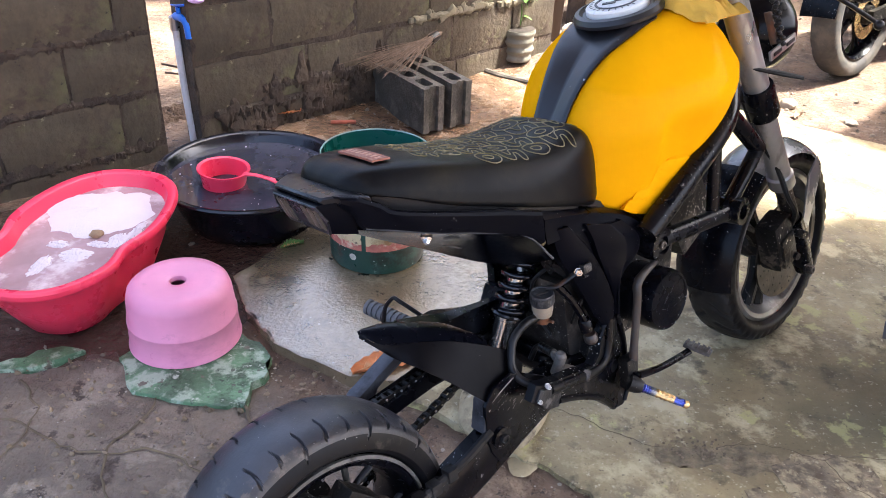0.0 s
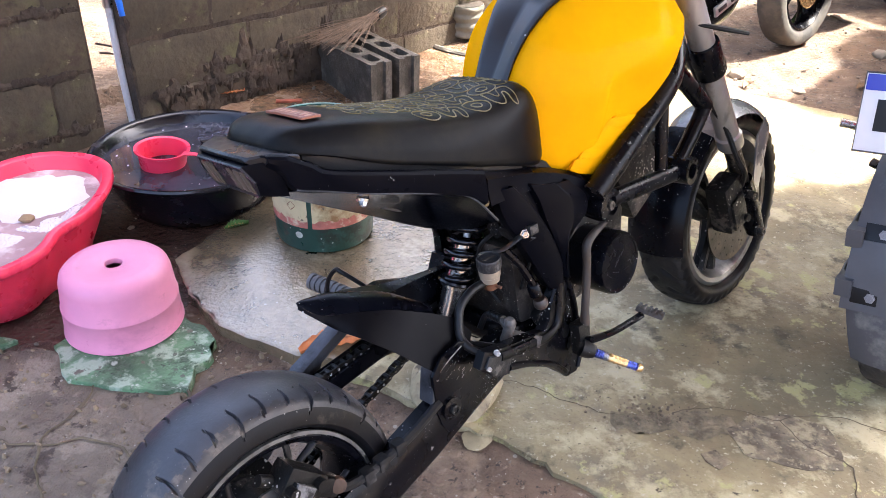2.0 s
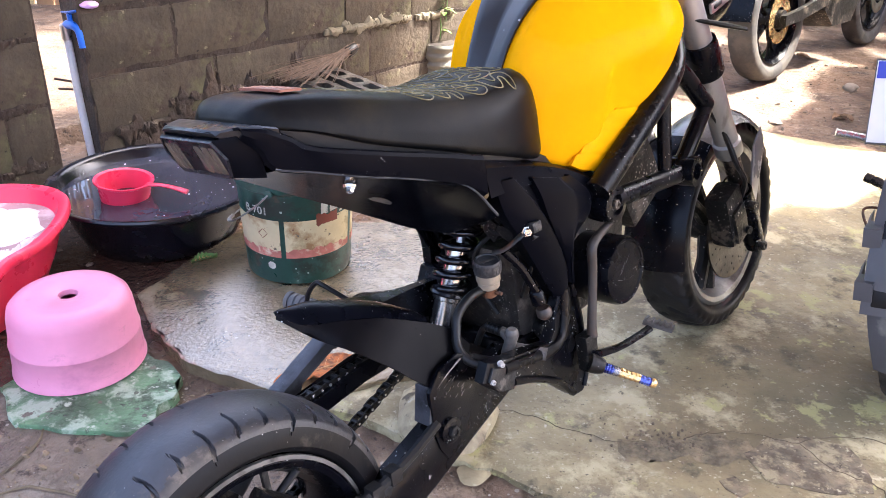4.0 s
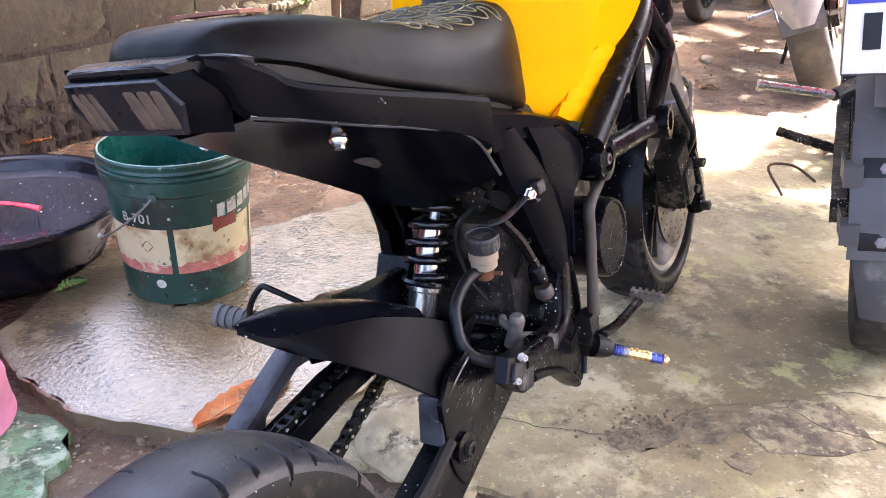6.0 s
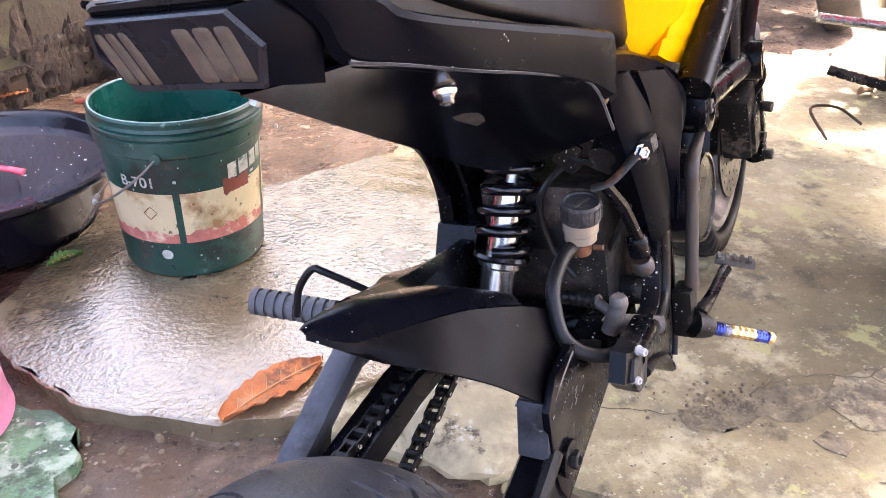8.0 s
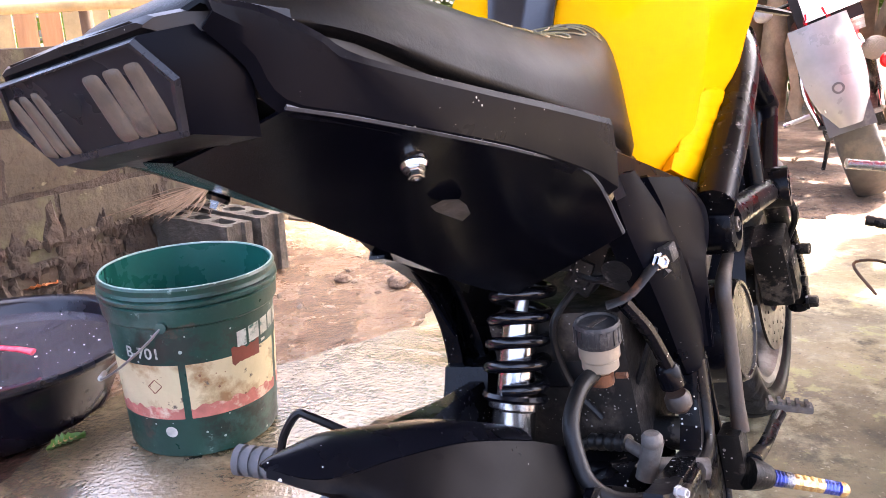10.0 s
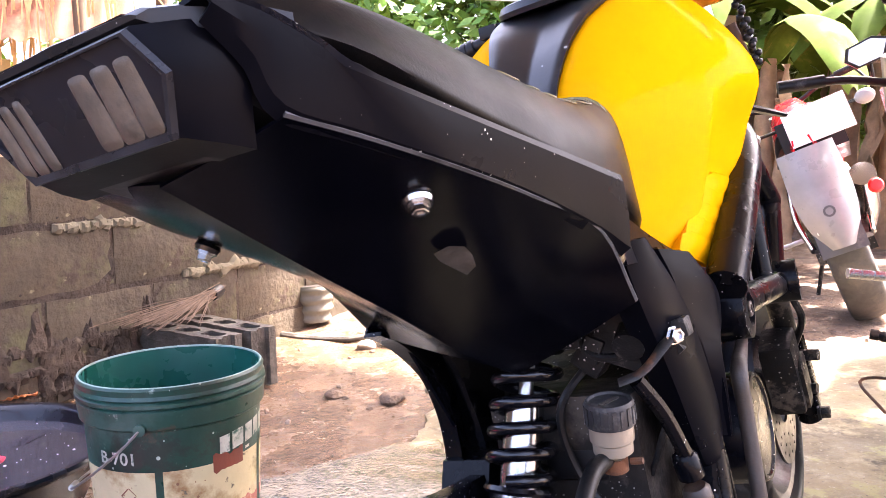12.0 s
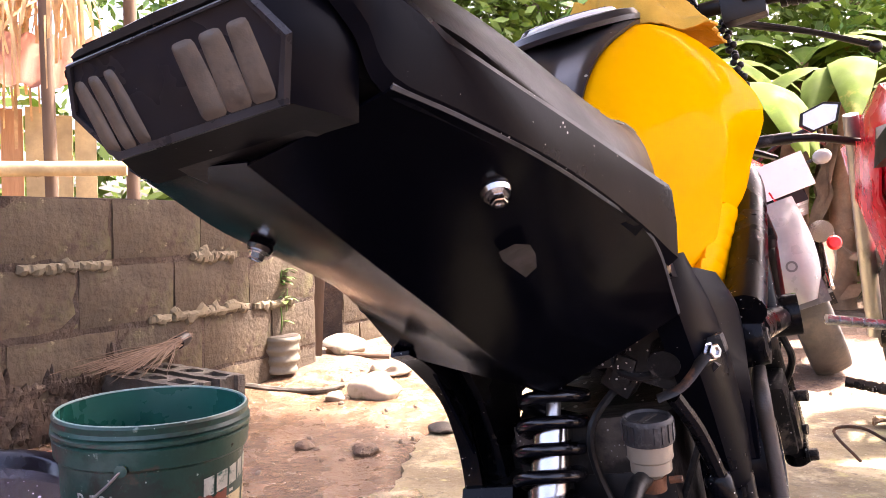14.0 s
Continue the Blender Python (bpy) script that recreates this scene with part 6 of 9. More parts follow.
# frame: trellis tubes, side covers, footrest hangers
for side in (1, -1):
    q = lambda a: (a[0] * side, a[1], a[2])
    bm = bmesh.new()
    tube(bm, [q((0.150, 0.690, 0.535)), q((0.155, 0.80, 0.605)), q((0.150, 0.93, 0.680)), q((0.11, 1.01, 0.735))], [0.0215, 0.0215, 0.0215, 0.0215], 14, 5)
    fr = part("frame_rail", bm, m_frame, bike, "speckled black tubular frame rail")
    bm = bmesh.new()
    rod(bm, q((0.150, 0.735, 0.510)), q((0.158, 0.945, 0.500)), 0.0165)
    part("frame_tube", bm, m_frame, fr)
    bm = bmesh.new()
    rod(bm, q((0.150, 0.905, 0.660)), q((0.152, 0.900, 0.512)), 0.0125)
    rod(bm, q((0.14, 0.965, 0.690)), q((0.150, 1.06, 0.60)), 0.017)
    rod(bm, q((0.150, 1.06, 0.60)), q((0.155, 0.945, 0.505)), 0.015)
    part("frame_strut", bm, m_frame, fr)
    bm = bmesh.new()
    lathe(bm, [(0.016, -0.022), (0.027, -0.022), (0.027, 0.022), (0.016, 0.022)], axis_to(q((0.160, 0.960, 0.500)), (side, 0.1, 0)), 24, closed=True)
    lathe(bm, [(0, -0.02), (0.014, -0.02), (0.014, 0.0), (0, 0.0)], axis_to(q((0.160, 0.960, 0.500)), (side, 0.1, 0)), 16)
    part("frame_end", bm, m_frame, fr)
    bm = bmesh.new()
    lathe(bm, [(0, -0.03), (0.030, -0.03), (0.032, -0.01), (0.030, 0.012), (0.018, 0.014), (0.016, 0.006), (0, 0.006)], axis_to(q((0.150, 0.725, 0.505)), (side, 0, 0)), 24)
    part("frame_knuckle", bm, m_frame, fr)
    bolt("bolt", q((0.156, 0.725, 0.505)), (side, 0, 0), 0.009, 0.009, m_grime, fr)
    # outer cover between seat and knuckle
    a6 = catmull([(0.122, 0.450, 0.640), (0.106, 0.59, 0.602), (0.113, 0.685, 0.566), (0.131, 0.712, 0.540)], 5)
    b6 = catmull([(0.128, 0.455, 0.592), (0.122, 0.55, 0.585), (0.126, 0.62, 0.560), (0.135, 0.675, 0.510)], 5)
    bm = bmesh.new()
    rows = []
    for g in range(len(a6)):
        a, b = Vector(q(a6[g])), Vector(q(b6[g]))
        rows.append([a + Vector((-0.02 * side, 0, 0.002)), a, a.lerp(b, 0.15) + Vector((0.006 * side, 0, 0)), a.lerp(b, 0.5) + Vector((0.002 * side, 0, 0)), b + Vector((0.002 * side, 0, 0)), b + Vector((-0.02 * side, 0, 0))])
    sheet(bm, rows, 0.004)
    part("side_cover", bm, m_panel, bike, "satin black side cover", 30)
    # lobe that sweeps down from the tail to the hanger
    lobe_in = catmull([(0.122, 0.476, 0.606), (0.126, 0.489, 0.556), (0.127, 0.515, 0.512), (0.127, 0.545, 0.462), (0.126, 0.572, 0.416), (0.125, 0.592, 0.386)], 5)
    lobe_out = catmull([(0.134, 0.505, 0.606), (0.142, 0.545, 0.556), (0.144, 0.575, 0.508), (0.143, 0.597, 0.464), (0.141, 0.610, 0.428), (0.136, 0.612, 0.388)], 5)
    rows = []
    for a, b in zip(lobe_in, lobe_out):
        a, b = Vector(q(a)), Vector(q(b))
        rows.append([a + Vector((-0.022 * side, 0.004, 0)), a, a.lerp(b, 0.1) + Vector((0.003 * side, 0, 0)), a.lerp(b, 0.5) + Vector((0.007 * side, 0, 0)), a.lerp(b, 0.93) + Vector((0.003 * side, 0, 0)), b, b + Vector((-0.030 * side, -0.004, 0))])
    bm = bmesh.new()
    sheet(bm, rows, 0.004)
    if side > 0:
        part("side_fairing", bm, m_panel, bike, "curved satin black frame cover", 34)
    # outer wing of the cover, beyond a dark slot
    inner = catmull([(0.130, 0.553, 0.592), (0.135, 0.566, 0.562), (0.136, 0.577, 0.530), (0.138, 0.592, 0.492), (0.139, 0.605, 0.455), (0.137, 0.610, 0.408)], 5)
    outer = catmull([(0.140, 0.640, 0.574), (0.152, 0.672, 0.540), (0.151, 0.674, 0.505), (0.150, 0.636, 0.480), (0.149, 0.618, 0.450), (0.144, 0.622, 0.405)], 5)
    rows = []
    for a, b in zip(inner, outer):
        a, b = Vector(q(a)), Vector(q(b))
        rows.append([a + Vector((-0.035 * side, -0.004, 0)), a, a.lerp(b, 0.12) + Vector((0.003 * side, 0, 0)), a.lerp(b, 0.52) + Vector((0.008 * side, 0, 0)), a.lerp(b, 0.58) + Vector((0.0075 * side, 0, 0)), b + Vector((-0.006 * side, -0.003, 0)), b + Vector((-0.008 * side, 0.003, 0)), b + Vector((-0.03 * side, 0.004, 0))])
    bm = bmesh.new()
    sheet(bm, rows, 0.004)
    wing_bm = bm
    bm = bmesh.new()
    sheet(bm, [[Vector(q(a)) + Vector((-0.014 * side, 0.004, 0)), (Vector(q(a)) + Vector(q(b))) / 2 + Vector((-0.012 * side, 0, 0)), Vector(q(b)) + Vector((-0.014 * side, -0.006, 0))] for a, b in zip(lobe_in, outer)][:20], 0.003)
    part("cover_back", bm, m_panel, bike, "recessed black back of the side cover", 30)
    bm = wing_bm
    part("cover_wing", bm, m_panel, bike, "satin black outer wing of the side cover", 16)
    # cast hanger: a flat plate that leans out towards its rear bracket
    def on_plate(y, z, h):
        return Vector(((0.160 - 0.13 * (y - 0.39) + h) * side, y, z))
    outline = [(0.604, 0.396), (0.640, 0.394), (0.664, 0.340), (0.672, 0.294), (0.680, 0.235), (0.676, 0.200), (0.655, 0.184), (0.625, 0.190), (0.596, 0.214), (0.560, 0.246), (0.470, 0.302), (0.436, 0.314), (0.403, 0.317), (0.372, 0.346), (0.388, 0.370), (0.412, 0.362), (0.496, 0.340), (0.552, 0.324), (0.572, 0.340), (0.578, 0.366)]
    bm = bmesh.new()
    ins = lambda f: [(0.60 + (y - 0.60) * f, 0.285 + (z - 0.285) * f) for y, z in outline]
    loft(bm, [[on_plate(y, z, -0.020) for y, z in outline], [on_plate(y, z, -0.004) for y, z in outline], [on_plate(y, z, 0.0) for y, z in ins(0.965)]])
    hang = part("hanger_plate", bm, m_splashed, bike, "speckled black cast footrest hanger", 30)
    bm = bmesh.new()
    tube(bm, [on_plate(y, z, 0.001) for y, z in ((0.610, 0.396), (0.604, 0.350), (0.590, 0.318), (0.552, 0.312), (0.490, 0.328), (0.420, 0.345))], [0.011, 0.011, 0.011, 0.010, 0.009, 0.009], 10, 5, squash=0.75)
    part("hanger_arm", bm, m_frame, hang, "", 50)
    bm = bmesh.new()
    tube(bm, [on_plate(y, z, 0.001) for y, z in ((0.612, 0.208), (0.570, 0.248), (0.500, 0.289), (0.440, 0.316))], [0.010, 0.008, 0.007, 0.008], 10, 5, squash=0.75)
    part("hanger_arm", bm, m_frame, hang, "", 50)
    bm = bmesh.new()
    tube(bm, [on_plate(y, z, 0.0) for y, z in ((0.632, 0.396), (0.654, 0.335), (0.661, 0.285), (0.668, 0.225), (0.655, 0.196))], 0.007, 10, 5, squash=0.75)
    part("hanger_arm", bm, m_frame, hang, "", 50)
    bm = bmesh.new()
    shape = [(0.380, 0.346), (0.392, 0.362), (0.418, 0.352), (0.452, 0.338), (0.440, 0.304), (0.404, 0.316)]
    mid_ = lambda f: [(0.414 + (y - 0.414) * f, 0.336 + (z - 0.336) * f) for y, z in shape]
    loft(bm, [[on_plate(y, z, -0.012) for y, z in shape], [on_plate(y, z, 0.003) for y, z in shape], [on_plate(y, z, 0.005) for y, z in mid_(0.88)]])
    part("hanger_block", bm, m_scuffed, hang, "scuffed black bracket block", 30)
    bm = bmesh.new()
    prism(bm, [(0.640, 0.566), (0.690, 0.556), (0.706, 0.538), (0.700, 0.505), (0.650, 0.455), (0.630, 0.405), (0.585, 0.405), (0.606, 0.47), (0.624, 0.53)], 0.100 if side > 0 else -0.118, 0.118 if side > 0 else -0.100, 0, 0.004)
    part("upper_bracket", bm, m_frame, hang)
    for y, z, r in ((0.619, 0.291, 0.0165), (0.620, 0.208, 0.0105)):
        bm = bmesh.new()
        lathe(bm, [(r * 0.72, -0.004), (r, -0.004), (r * 1.15, 0.0), (r * 1.1, 0.003), (r * 0.8, 0.003)], axis_to(on_plate(y, z, 0.0), (side, 0.13, 0)), 24, closed=True)
        part("boss", bm, m_frame, hang)
        # flat black disc for the shade inside the boss
        bm = bmesh.new()
        lathe(bm, [(0, 0), (r * 0.8, 0), (r * 0.8, 0.001), (0, 0.001)], axis_to(on_plate(y, z, 0.001), (side, 0.13, 0)), 20)
        part("boss_hole", bm, m_black, hang)
bolt("pale_bolt", (0.160, 0.410, 0.361), (0.9, -0.4, 0.1), 0.0042, 0.010, m_palebolt, bike, "worn pale bolt end")
bolt("pale_bolt", (0.160, 0.388, 0.343), (0.9, -0.4, 0.1), 0.0042, 0.010, m_palebolt, bike)
# left rear frame bracket seen below the undertail
bm = bmesh.new()
arc = catmull([(-0.122, 0.462, 0.562), (-0.122, 0.496, 0.545), (-0.122, 0.542, 0.504), (-0.122, 0.560, 0.462), (-0.122, 0.564, 0.430), (-0.122, 0.562, 0.400)], 5)
rows = [[p + Vector((0.010, 0, 0)), p + Vector((-0.008, 0, 0)), p + Vector((-0.010, 0.010, 0.004)), p + Vector((-0.006, 0.05, 0.018)), p + Vector((0.010, 0.055, 0.02))] for p in arc]
sheet(bm, rows, 0.004)
part("frame_bracket", bm, m_frame, bike)
bm = bmesh.new()
loft(bm, [[(-0.13, y, z), (-0.075, y, z), (-0.075, y + 0.05, z + 0.004), (-0.13, y + 0.05, z + 0.004)] for y, z in ((0.55, 0.41), (0.53, 0.37), (0.50, 0.33))])
part("hanger_arm", bm, m_frame, bike)

m_case2 = mat("scuffed_dusty_plastic", (0.008, 0.008, 0.0085), 0.5, spec=0.25, var=0.5, scale=30, bump=0.6, bscale=60, stain=(0.06, 0.055, 0.05), stain_scale=30, stain_at=0.6, stain_soft=0.04, speck=(0.4, 0.38, 0.35), speck_scale=260, speck_at=0.25)
m_stay = mat("rust_edged_black_strip", (0.012, 0.011, 0.010), 0.5, var=0.4, bump=0.3, stain=(0.11, 0.045, 0.02), stain_scale=30, stain_at=0.55)
bm = bmesh.new()
prism(bm, [(0.50, 0.565), (0.64, 0.565), (0.64, 0.36), (0.585, 0.36), (0.575, 0.44), (0.555, 0.50), (0.53, 0.535)], -0.100, -0.092, 0, 0.002)
part("inner_plate", bm, m_frame, bike, "speckled black inner frame plate")
# junk under the seat: battery tray, wiring, stay with reservoir
bm = bmesh.new()
box(bm, (0.060, 0.60, 0.540), (0.07, 0.09, 0.08), Matrix.Rotation(-0.3, 4, "X"), 0.012)
box(bm, (0.088, 0.548, 0.520), (0.05, 0.03, 0.05), Matrix.Rotation(0.4, 4, "Y"), 0.006)
box(bm, (0.055, 0.552, 0.505), (0.03, 0.03, 0.03), Matrix.Rotation(0.7, 4, "Y"), 0.005)
rod(bm, (0.10, 0.535, 0.525), (0.10, 0.515, 0.515), 0.014)
tube(bm, [(0.04, 0.54, 0.53), (0.06, 0.53, 0.51), (0.08, 0.53, 0.505), (0.10, 0.54, 0.51)], 0.004, 7, 6)
part("battery_tray", bm, m_case2, bike, "dirty black battery tray and connectors")
for k in range(7):
    bm = bmesh.new()
    box(bm, (0.045 + 0.016 * k, 0.532 + 0.006 * (k % 3), 0.525 - 0.012 * (k % 2)), (0.018, 0.02, 0.016 + 0.008 * (k % 3)), Matrix.Rotation(0.5 * k, 4, "Y"), 0.003)
    part("connector", bm, m_case2, bike)
bm = bmesh.new()
tube(bm, [(0.136, 0.520, 0.522), (0.128, 0.505, 0.510), (0.115, 0.492, 0.498), (0.096, 0.488, 0.492)], [0.0070, 0.0048, 0.0045, 0.0045], 8, 4, squash=0.3)
stay = part("reservoir_stay", bm, m_stay, bike, "bent flat stay with rusty end")
bolt("chrome_bolt", (0.138, 0.521, 0.521), (0.8, -0.6, 0), 0.0068, 0.008, m_chrome, bike, "chrome hexagon bolt")
m_dustcap = mat("dusty_black_cap_plastic", (0.02, 0.02, 0.022), 0.5, var=0.4, bump=0.15, stain=(0.10, 0.095, 0.09), stain_scale=40, stain_at=0.52)
res_m = axis_to((0.079, 0.492, 0.432), Vector((0.13, -0.12, 1))) @ Matrix.Scale(0.91, 4)
bm = bmesh.new()
lathe(bm, [(0, -0.004), (0.010, -0.004), (0.013, 0.0), (0.0185, 0.003), (0.0185, 0.013), (0.0205, 0.015), (0.0205, 0.034), (0, 0.034)], res_m, 28)
res = part("brake_reservoir", bm, m_resin, bike, "cloudy white brake fluid reservoir with black cap")
bm = bmesh.new()
cap_profile = [(0, 0.030), (0.0225, 0.030), (0.0228, 0.033), (0.0228, 0.050), (0.0212, 0.053), (0.019, 0.053), (0.0183, 0.0505), (0, 0.0505)]
lathe(bm, cap_profile, res_m, 36)
rcap = part("reservoir_cap", bm, m_dustcap, res, "dusty ribbed black screw cap")
for k in range(20):
    a = 2 * math.pi * k / 20
    bm = bmesh.new()
    box(bm, res_m @ Vector((0.0229 * math.cos(a), 0.0229 * math.sin(a), 0.041)), (0.0016, 0.0036, 0.016), res_m.to_3x3().to_4x4() @ Matrix.Rotation(a, 4, "Z"))
    part("cap_rib", bm, m_dustcap, rcap)
bm = bmesh.new()
box(bm, res_m @ Vector((0, 0, 0.0508)), (0.024, 0.006, 0.001), res_m.to_3x3().to_4x4() @ Matrix.Rotation(0.4, 4, "Z"))
part("cap_slot", bm, m_soil, res)
bm = bmesh.new()
lathe(bm, [(0.0, -0.016), (0.0125, -0.016), (0.0125, -0.003), (0.0, -0.003)], res_m, 20)
tube(bm, [res_m @ Vector((0.010, -0.012, -0.006)), res_m @ Vector((0.018, -0.02, -0.004))], 0.003, 8)
part("hose_clip", bm, m_rusty, res, "rusted spring hose clip")
bm = bmesh.new()
tube(bm, [(0.075, 0.488, 0.430), (0.073, 0.455, 0.428), (0.073, 0.425, 0.412), (0.078, 0.412, 0.392), (0.088, 0.402, 0.370), (0.104, 0.402, 0.355), (0.124, 0.412, 0.347), (0.140, 0.430, 0.345), (0.150, 0.448, 0.342)], 0.0075, 12, 8)
part("brake_hose", bm, m_hose, bike, "dusty black rubber brake hose")
bm = bmesh.new()
rod(bm, (0.104, 0.49, 0.325), (0.116, 0.496, 0.362), 0.0095)
rod(bm, (0.10, 0.50, 0.330), (0.150, 0.53, 0.318), 0.0105)
lathe(bm, [(0, 0), (0.008, 0), (0.010, 0.003), (0.010, 0.010), (0.007, 0.014), (0, 0.014)], axis_to((0.114, 0.494, 0.355), (0.1, 0, 1)), 12)
rod(bm, (0.108, 0.495, 0.345), (0.085, 0.505, 0.352), 0.006)
m_mcyl = mat("dirty_cast_alloy", (0.11, 0.10, 0.092), 0.6, metal=0.3, var=0.4, scale=30, bump=0.3, stain=(0.06, 0.045, 0.035), stain_scale=40, stain_at=0.52)
mc = part("master_cylinder", bm, m_mcyl, bike, "dull alloy rear brake master cylinder")
bm = bmesh.new()
tube(bm, [(0.088 - 0.0025 * k, 0.505 + 0.00075 * k, 0.352 - 0.0004 * k) for k in range(19)], [0.0085 if k % 4 < 2 else 0.0066 for k in range(19)], 12)
tube(bm, [(0.045, 0.518, 0.345), (0.03, 0.52, 0.335), (0.02, 0.515, 0.31)], 0.006, 8, 5)
part("spring_guard", bm, m_hose, mc)
bm = bmesh.new()
tube(bm, [(0.105, 0.505, 0.49), (0.114, 0.53, 0.455), (0.120, 0.553, 0.41)], 0.007, 8, 4)
lathe(bm, [(0, 0), (0.012, 0), (0.012, 0.02), (0.009, 0.024), (0, 0.03)], axis_to((0.120, 0.560, 0.388), (-0.1, -0.25, 1)), 14)
part("brake_switch", bm, m_satin, bike)
bm = bmesh.new()
lathe(bm, [(0, 0), (0.008, 0), (0.013, 0.006), (0.013, 0.016), (0.01, 0.02), (0, 0.02)], axis_to((0.120, 0.574, 0.356), (-0.1, -0.25, 1)), 14)
part("switch_boot", bm, m_rusttube, bike, "dusty pale rubber switch boot")
bm = bmesh.new()
rod(bm, (0.02, 0.600, 0.318), (0.122, 0.592, 0.322), 0.017)
rod(bm, (0.055, 0.598, 0.319), (0.085, 0.596, 0.320), 0.024)
part("pivot_shaft", bm, m_grime, bike)

m_case = mat("dusty_engine_case", (0.018, 0.016, 0.0145), 0.6, spec=0.2, var=0.4, scale=15, bump=0.4, bscale=80, stain=(0.07, 0.058, 0.048), stain_scale=18, stain_at=0.52, speck=(0.25, 0.24, 0.22), speck_scale=240, speck_at=0.2)
for pts, r in (([(0.05, 0.55, 0.50), (0.02, 0.53, 0.46), (0.025, 0.535, 0.40), (0.05, 0.54, 0.36)], 0.004), ([(0.10, 0.57, 0.50), (0.115, 0.56, 0.46), (0.10, 0.555, 0.42), (0.085, 0.56, 0.39)], 0.0035)):
    bm = bmesh.new()
    tube(bm, pts, r, 7, 6)
    part("cable", bm, m_hose, bike)
# engine and gearbox between the plates
CVY, CVZ = 0.775, 0.366
bm = bmesh.new()
prism(bm, [(0.60, 0.44), (0.70, 0.48), (0.84, 0.48), (0.91, 0.42), (0.90, 0.33), (0.83, 0.285), (0.70, 0.275), (0.62, 0.285), (0.60, 0.32)], -0.10, 0.060, 0, 0.015)
eng = part("engine", bm, m_grime, bike, "grimy dark engine case")
bm = bmesh.new()
prism(bm, [(0.54, 0.47), (0.66, 0.46), (0.66, 0.30), (0.60, 0.26), (0.55, 0.33)], -0.06, 0.085, 0, 0.008)
part("rear_case", bm, m_case, eng, "dusty grey-brown engine case")
# black plate in place of the shaded slot
bm = bmesh.new()
box(bm, (0.02, 0.545, 0.405), (0.06, 0.004, 0.028), None, 0.004)
part("case_slot", bm, m_black, eng)
bm = bmesh.new()
lathe(bm, [(0, 0), (0.060, 0), (0.062, 0.01), (0.061, 0.085), (0.058, 0.092), (0.054, 0.092), (0.052, 0.090), (0.0, 0.090)], axis_to((0.052, CVY, CVZ), (1, 0, 0.02)), 40)
cv = part("engine_cover", bm, m_satin, eng, "round scratched black engine cover")
bm = bmesh.new()
for k in range(13):
    a, r1_ = rng.uniform(0, 6.28), rng.uniform(0.01, 0.05)
    p = Vector((0.1422, CVY + r1_ * math.cos(a) * 0.7, CVZ + 0.0018 + r1_ * math.sin(a) * 0.7))
    b = rng.uniform(0, 6.28)
    tube(bm, [p, p + Vector((0, 0.016 * math.cos(b), 0.016 * math.sin(b)))], 0.0002, 4)
part("scratches", bm, m_grey, cv)["kind"] = "stuff"
bm = bmesh.new()
box(bm, (0.0, 0.95, 0.50), (0.13, 0.13, 0.20), Matrix.Rotation(0.5, 4, "X"), 0.01)
box(bm, (0.0, 0.86, 0.56), (0.16, 0.16, 0.12), Matrix.Rotation(0.4, 4, "X"), 0.02)
part("cylinder", bm, m_grime, eng)
bm = bmesh.new()
tube(bm, [(0.150, 0.722, 0.474), (0.154, 0.664, 0.456), (0.154, 0.660, 0.420), (0.154, 0.656, 0.376), (0.154, 0.650, 0.331), (0.154, 0.648, 0.300)], [0.0060, 0.0085, 0.0078, 0.0075, 0.0078, 0.0095], 12, 4, squash=0.85)
part("link_pipe", bm, m_rusttube, bike, "scuffed grey-brown pipe beside the hanger")
bm = bmesh.new()
prism(bm, [(0.625, 0.305), (0.658, 0.305), (0.660, 0.245), (0.632, 0.240)], 0.134, 0.158, 0, 0.006)
part("peg_mount", bm, m_grime, bike)
# right footrest and brake pedal
pd = Vector((0.238, 0.694, 0.215)) - Vector((0.160, 0.628, 0.262))
pp = lambda f: Vector((0.160, 0.628, 0.262)) + pd * f
bm = bmesh.new()
tube(bm, [pp(0.0), pp(0.12), pp(0.22)], [0.017, 0.016, 0.012], 10)
peg = part("footrest", bm, m_grime, bike, "heat-blued and gold metal footrest")
for a, b, mt in ((0.20, 0.36, m_bluepeg), (0.36, 0.46, m_pegsteel), (0.46, 0.78, m_goldpeg), (0.78, 0.93, m_bluepeg), (0.93, 0.985, m_bluepeg)):
    bm = bmesh.new()
    n = 4
    for k in range(n):
        f0, f1 = a + (b - a) * k / n, a + (b - a) * (k + 1) / n
        tube(bm, [pp(f0), pp(f0 + (f1 - f0) * 0.35), pp(f0 + (f1 - f0) * 0.4), pp(f1)], [0.0078 - 0.001 * f0, 0.0098 - 0.002 * f0, 0.0098 - 0.002 * f0, 0.0078 - 0.001 * f0], 8)
    part("peg_sleeve", bm, mt, peg)
bm = bmesh.new()
bmesh.ops.create_icosphere(bm, subdivisions=2, radius=0.0085, matrix=Matrix.Translation(pp(0.99)))
part("peg_tip", bm, m_goldpeg, peg)
bm = bmesh.new()
tube(bm, [(0.164, 0.640, 0.272), (0.160, 0.72, 0.250), (0.158, 0.790, 0.242), (0.160, 0.82, 0.243)], [0.010, 0.0075, 0.0075, 0.008], 10, 5, squash=0.6)
ped = part("brake_pedal", bm, m_satin, bike, "black rear brake pedal with toothed pad")
bm = bmesh.new()
pm = Matrix.Rotation(0.25, 4, "Z") @ Matrix.Rotation(0.2, 4, "Y")
box(bm, (0.168, 0.838, 0.244), (0.055, 0.020, 0.009), pm, 0.003)
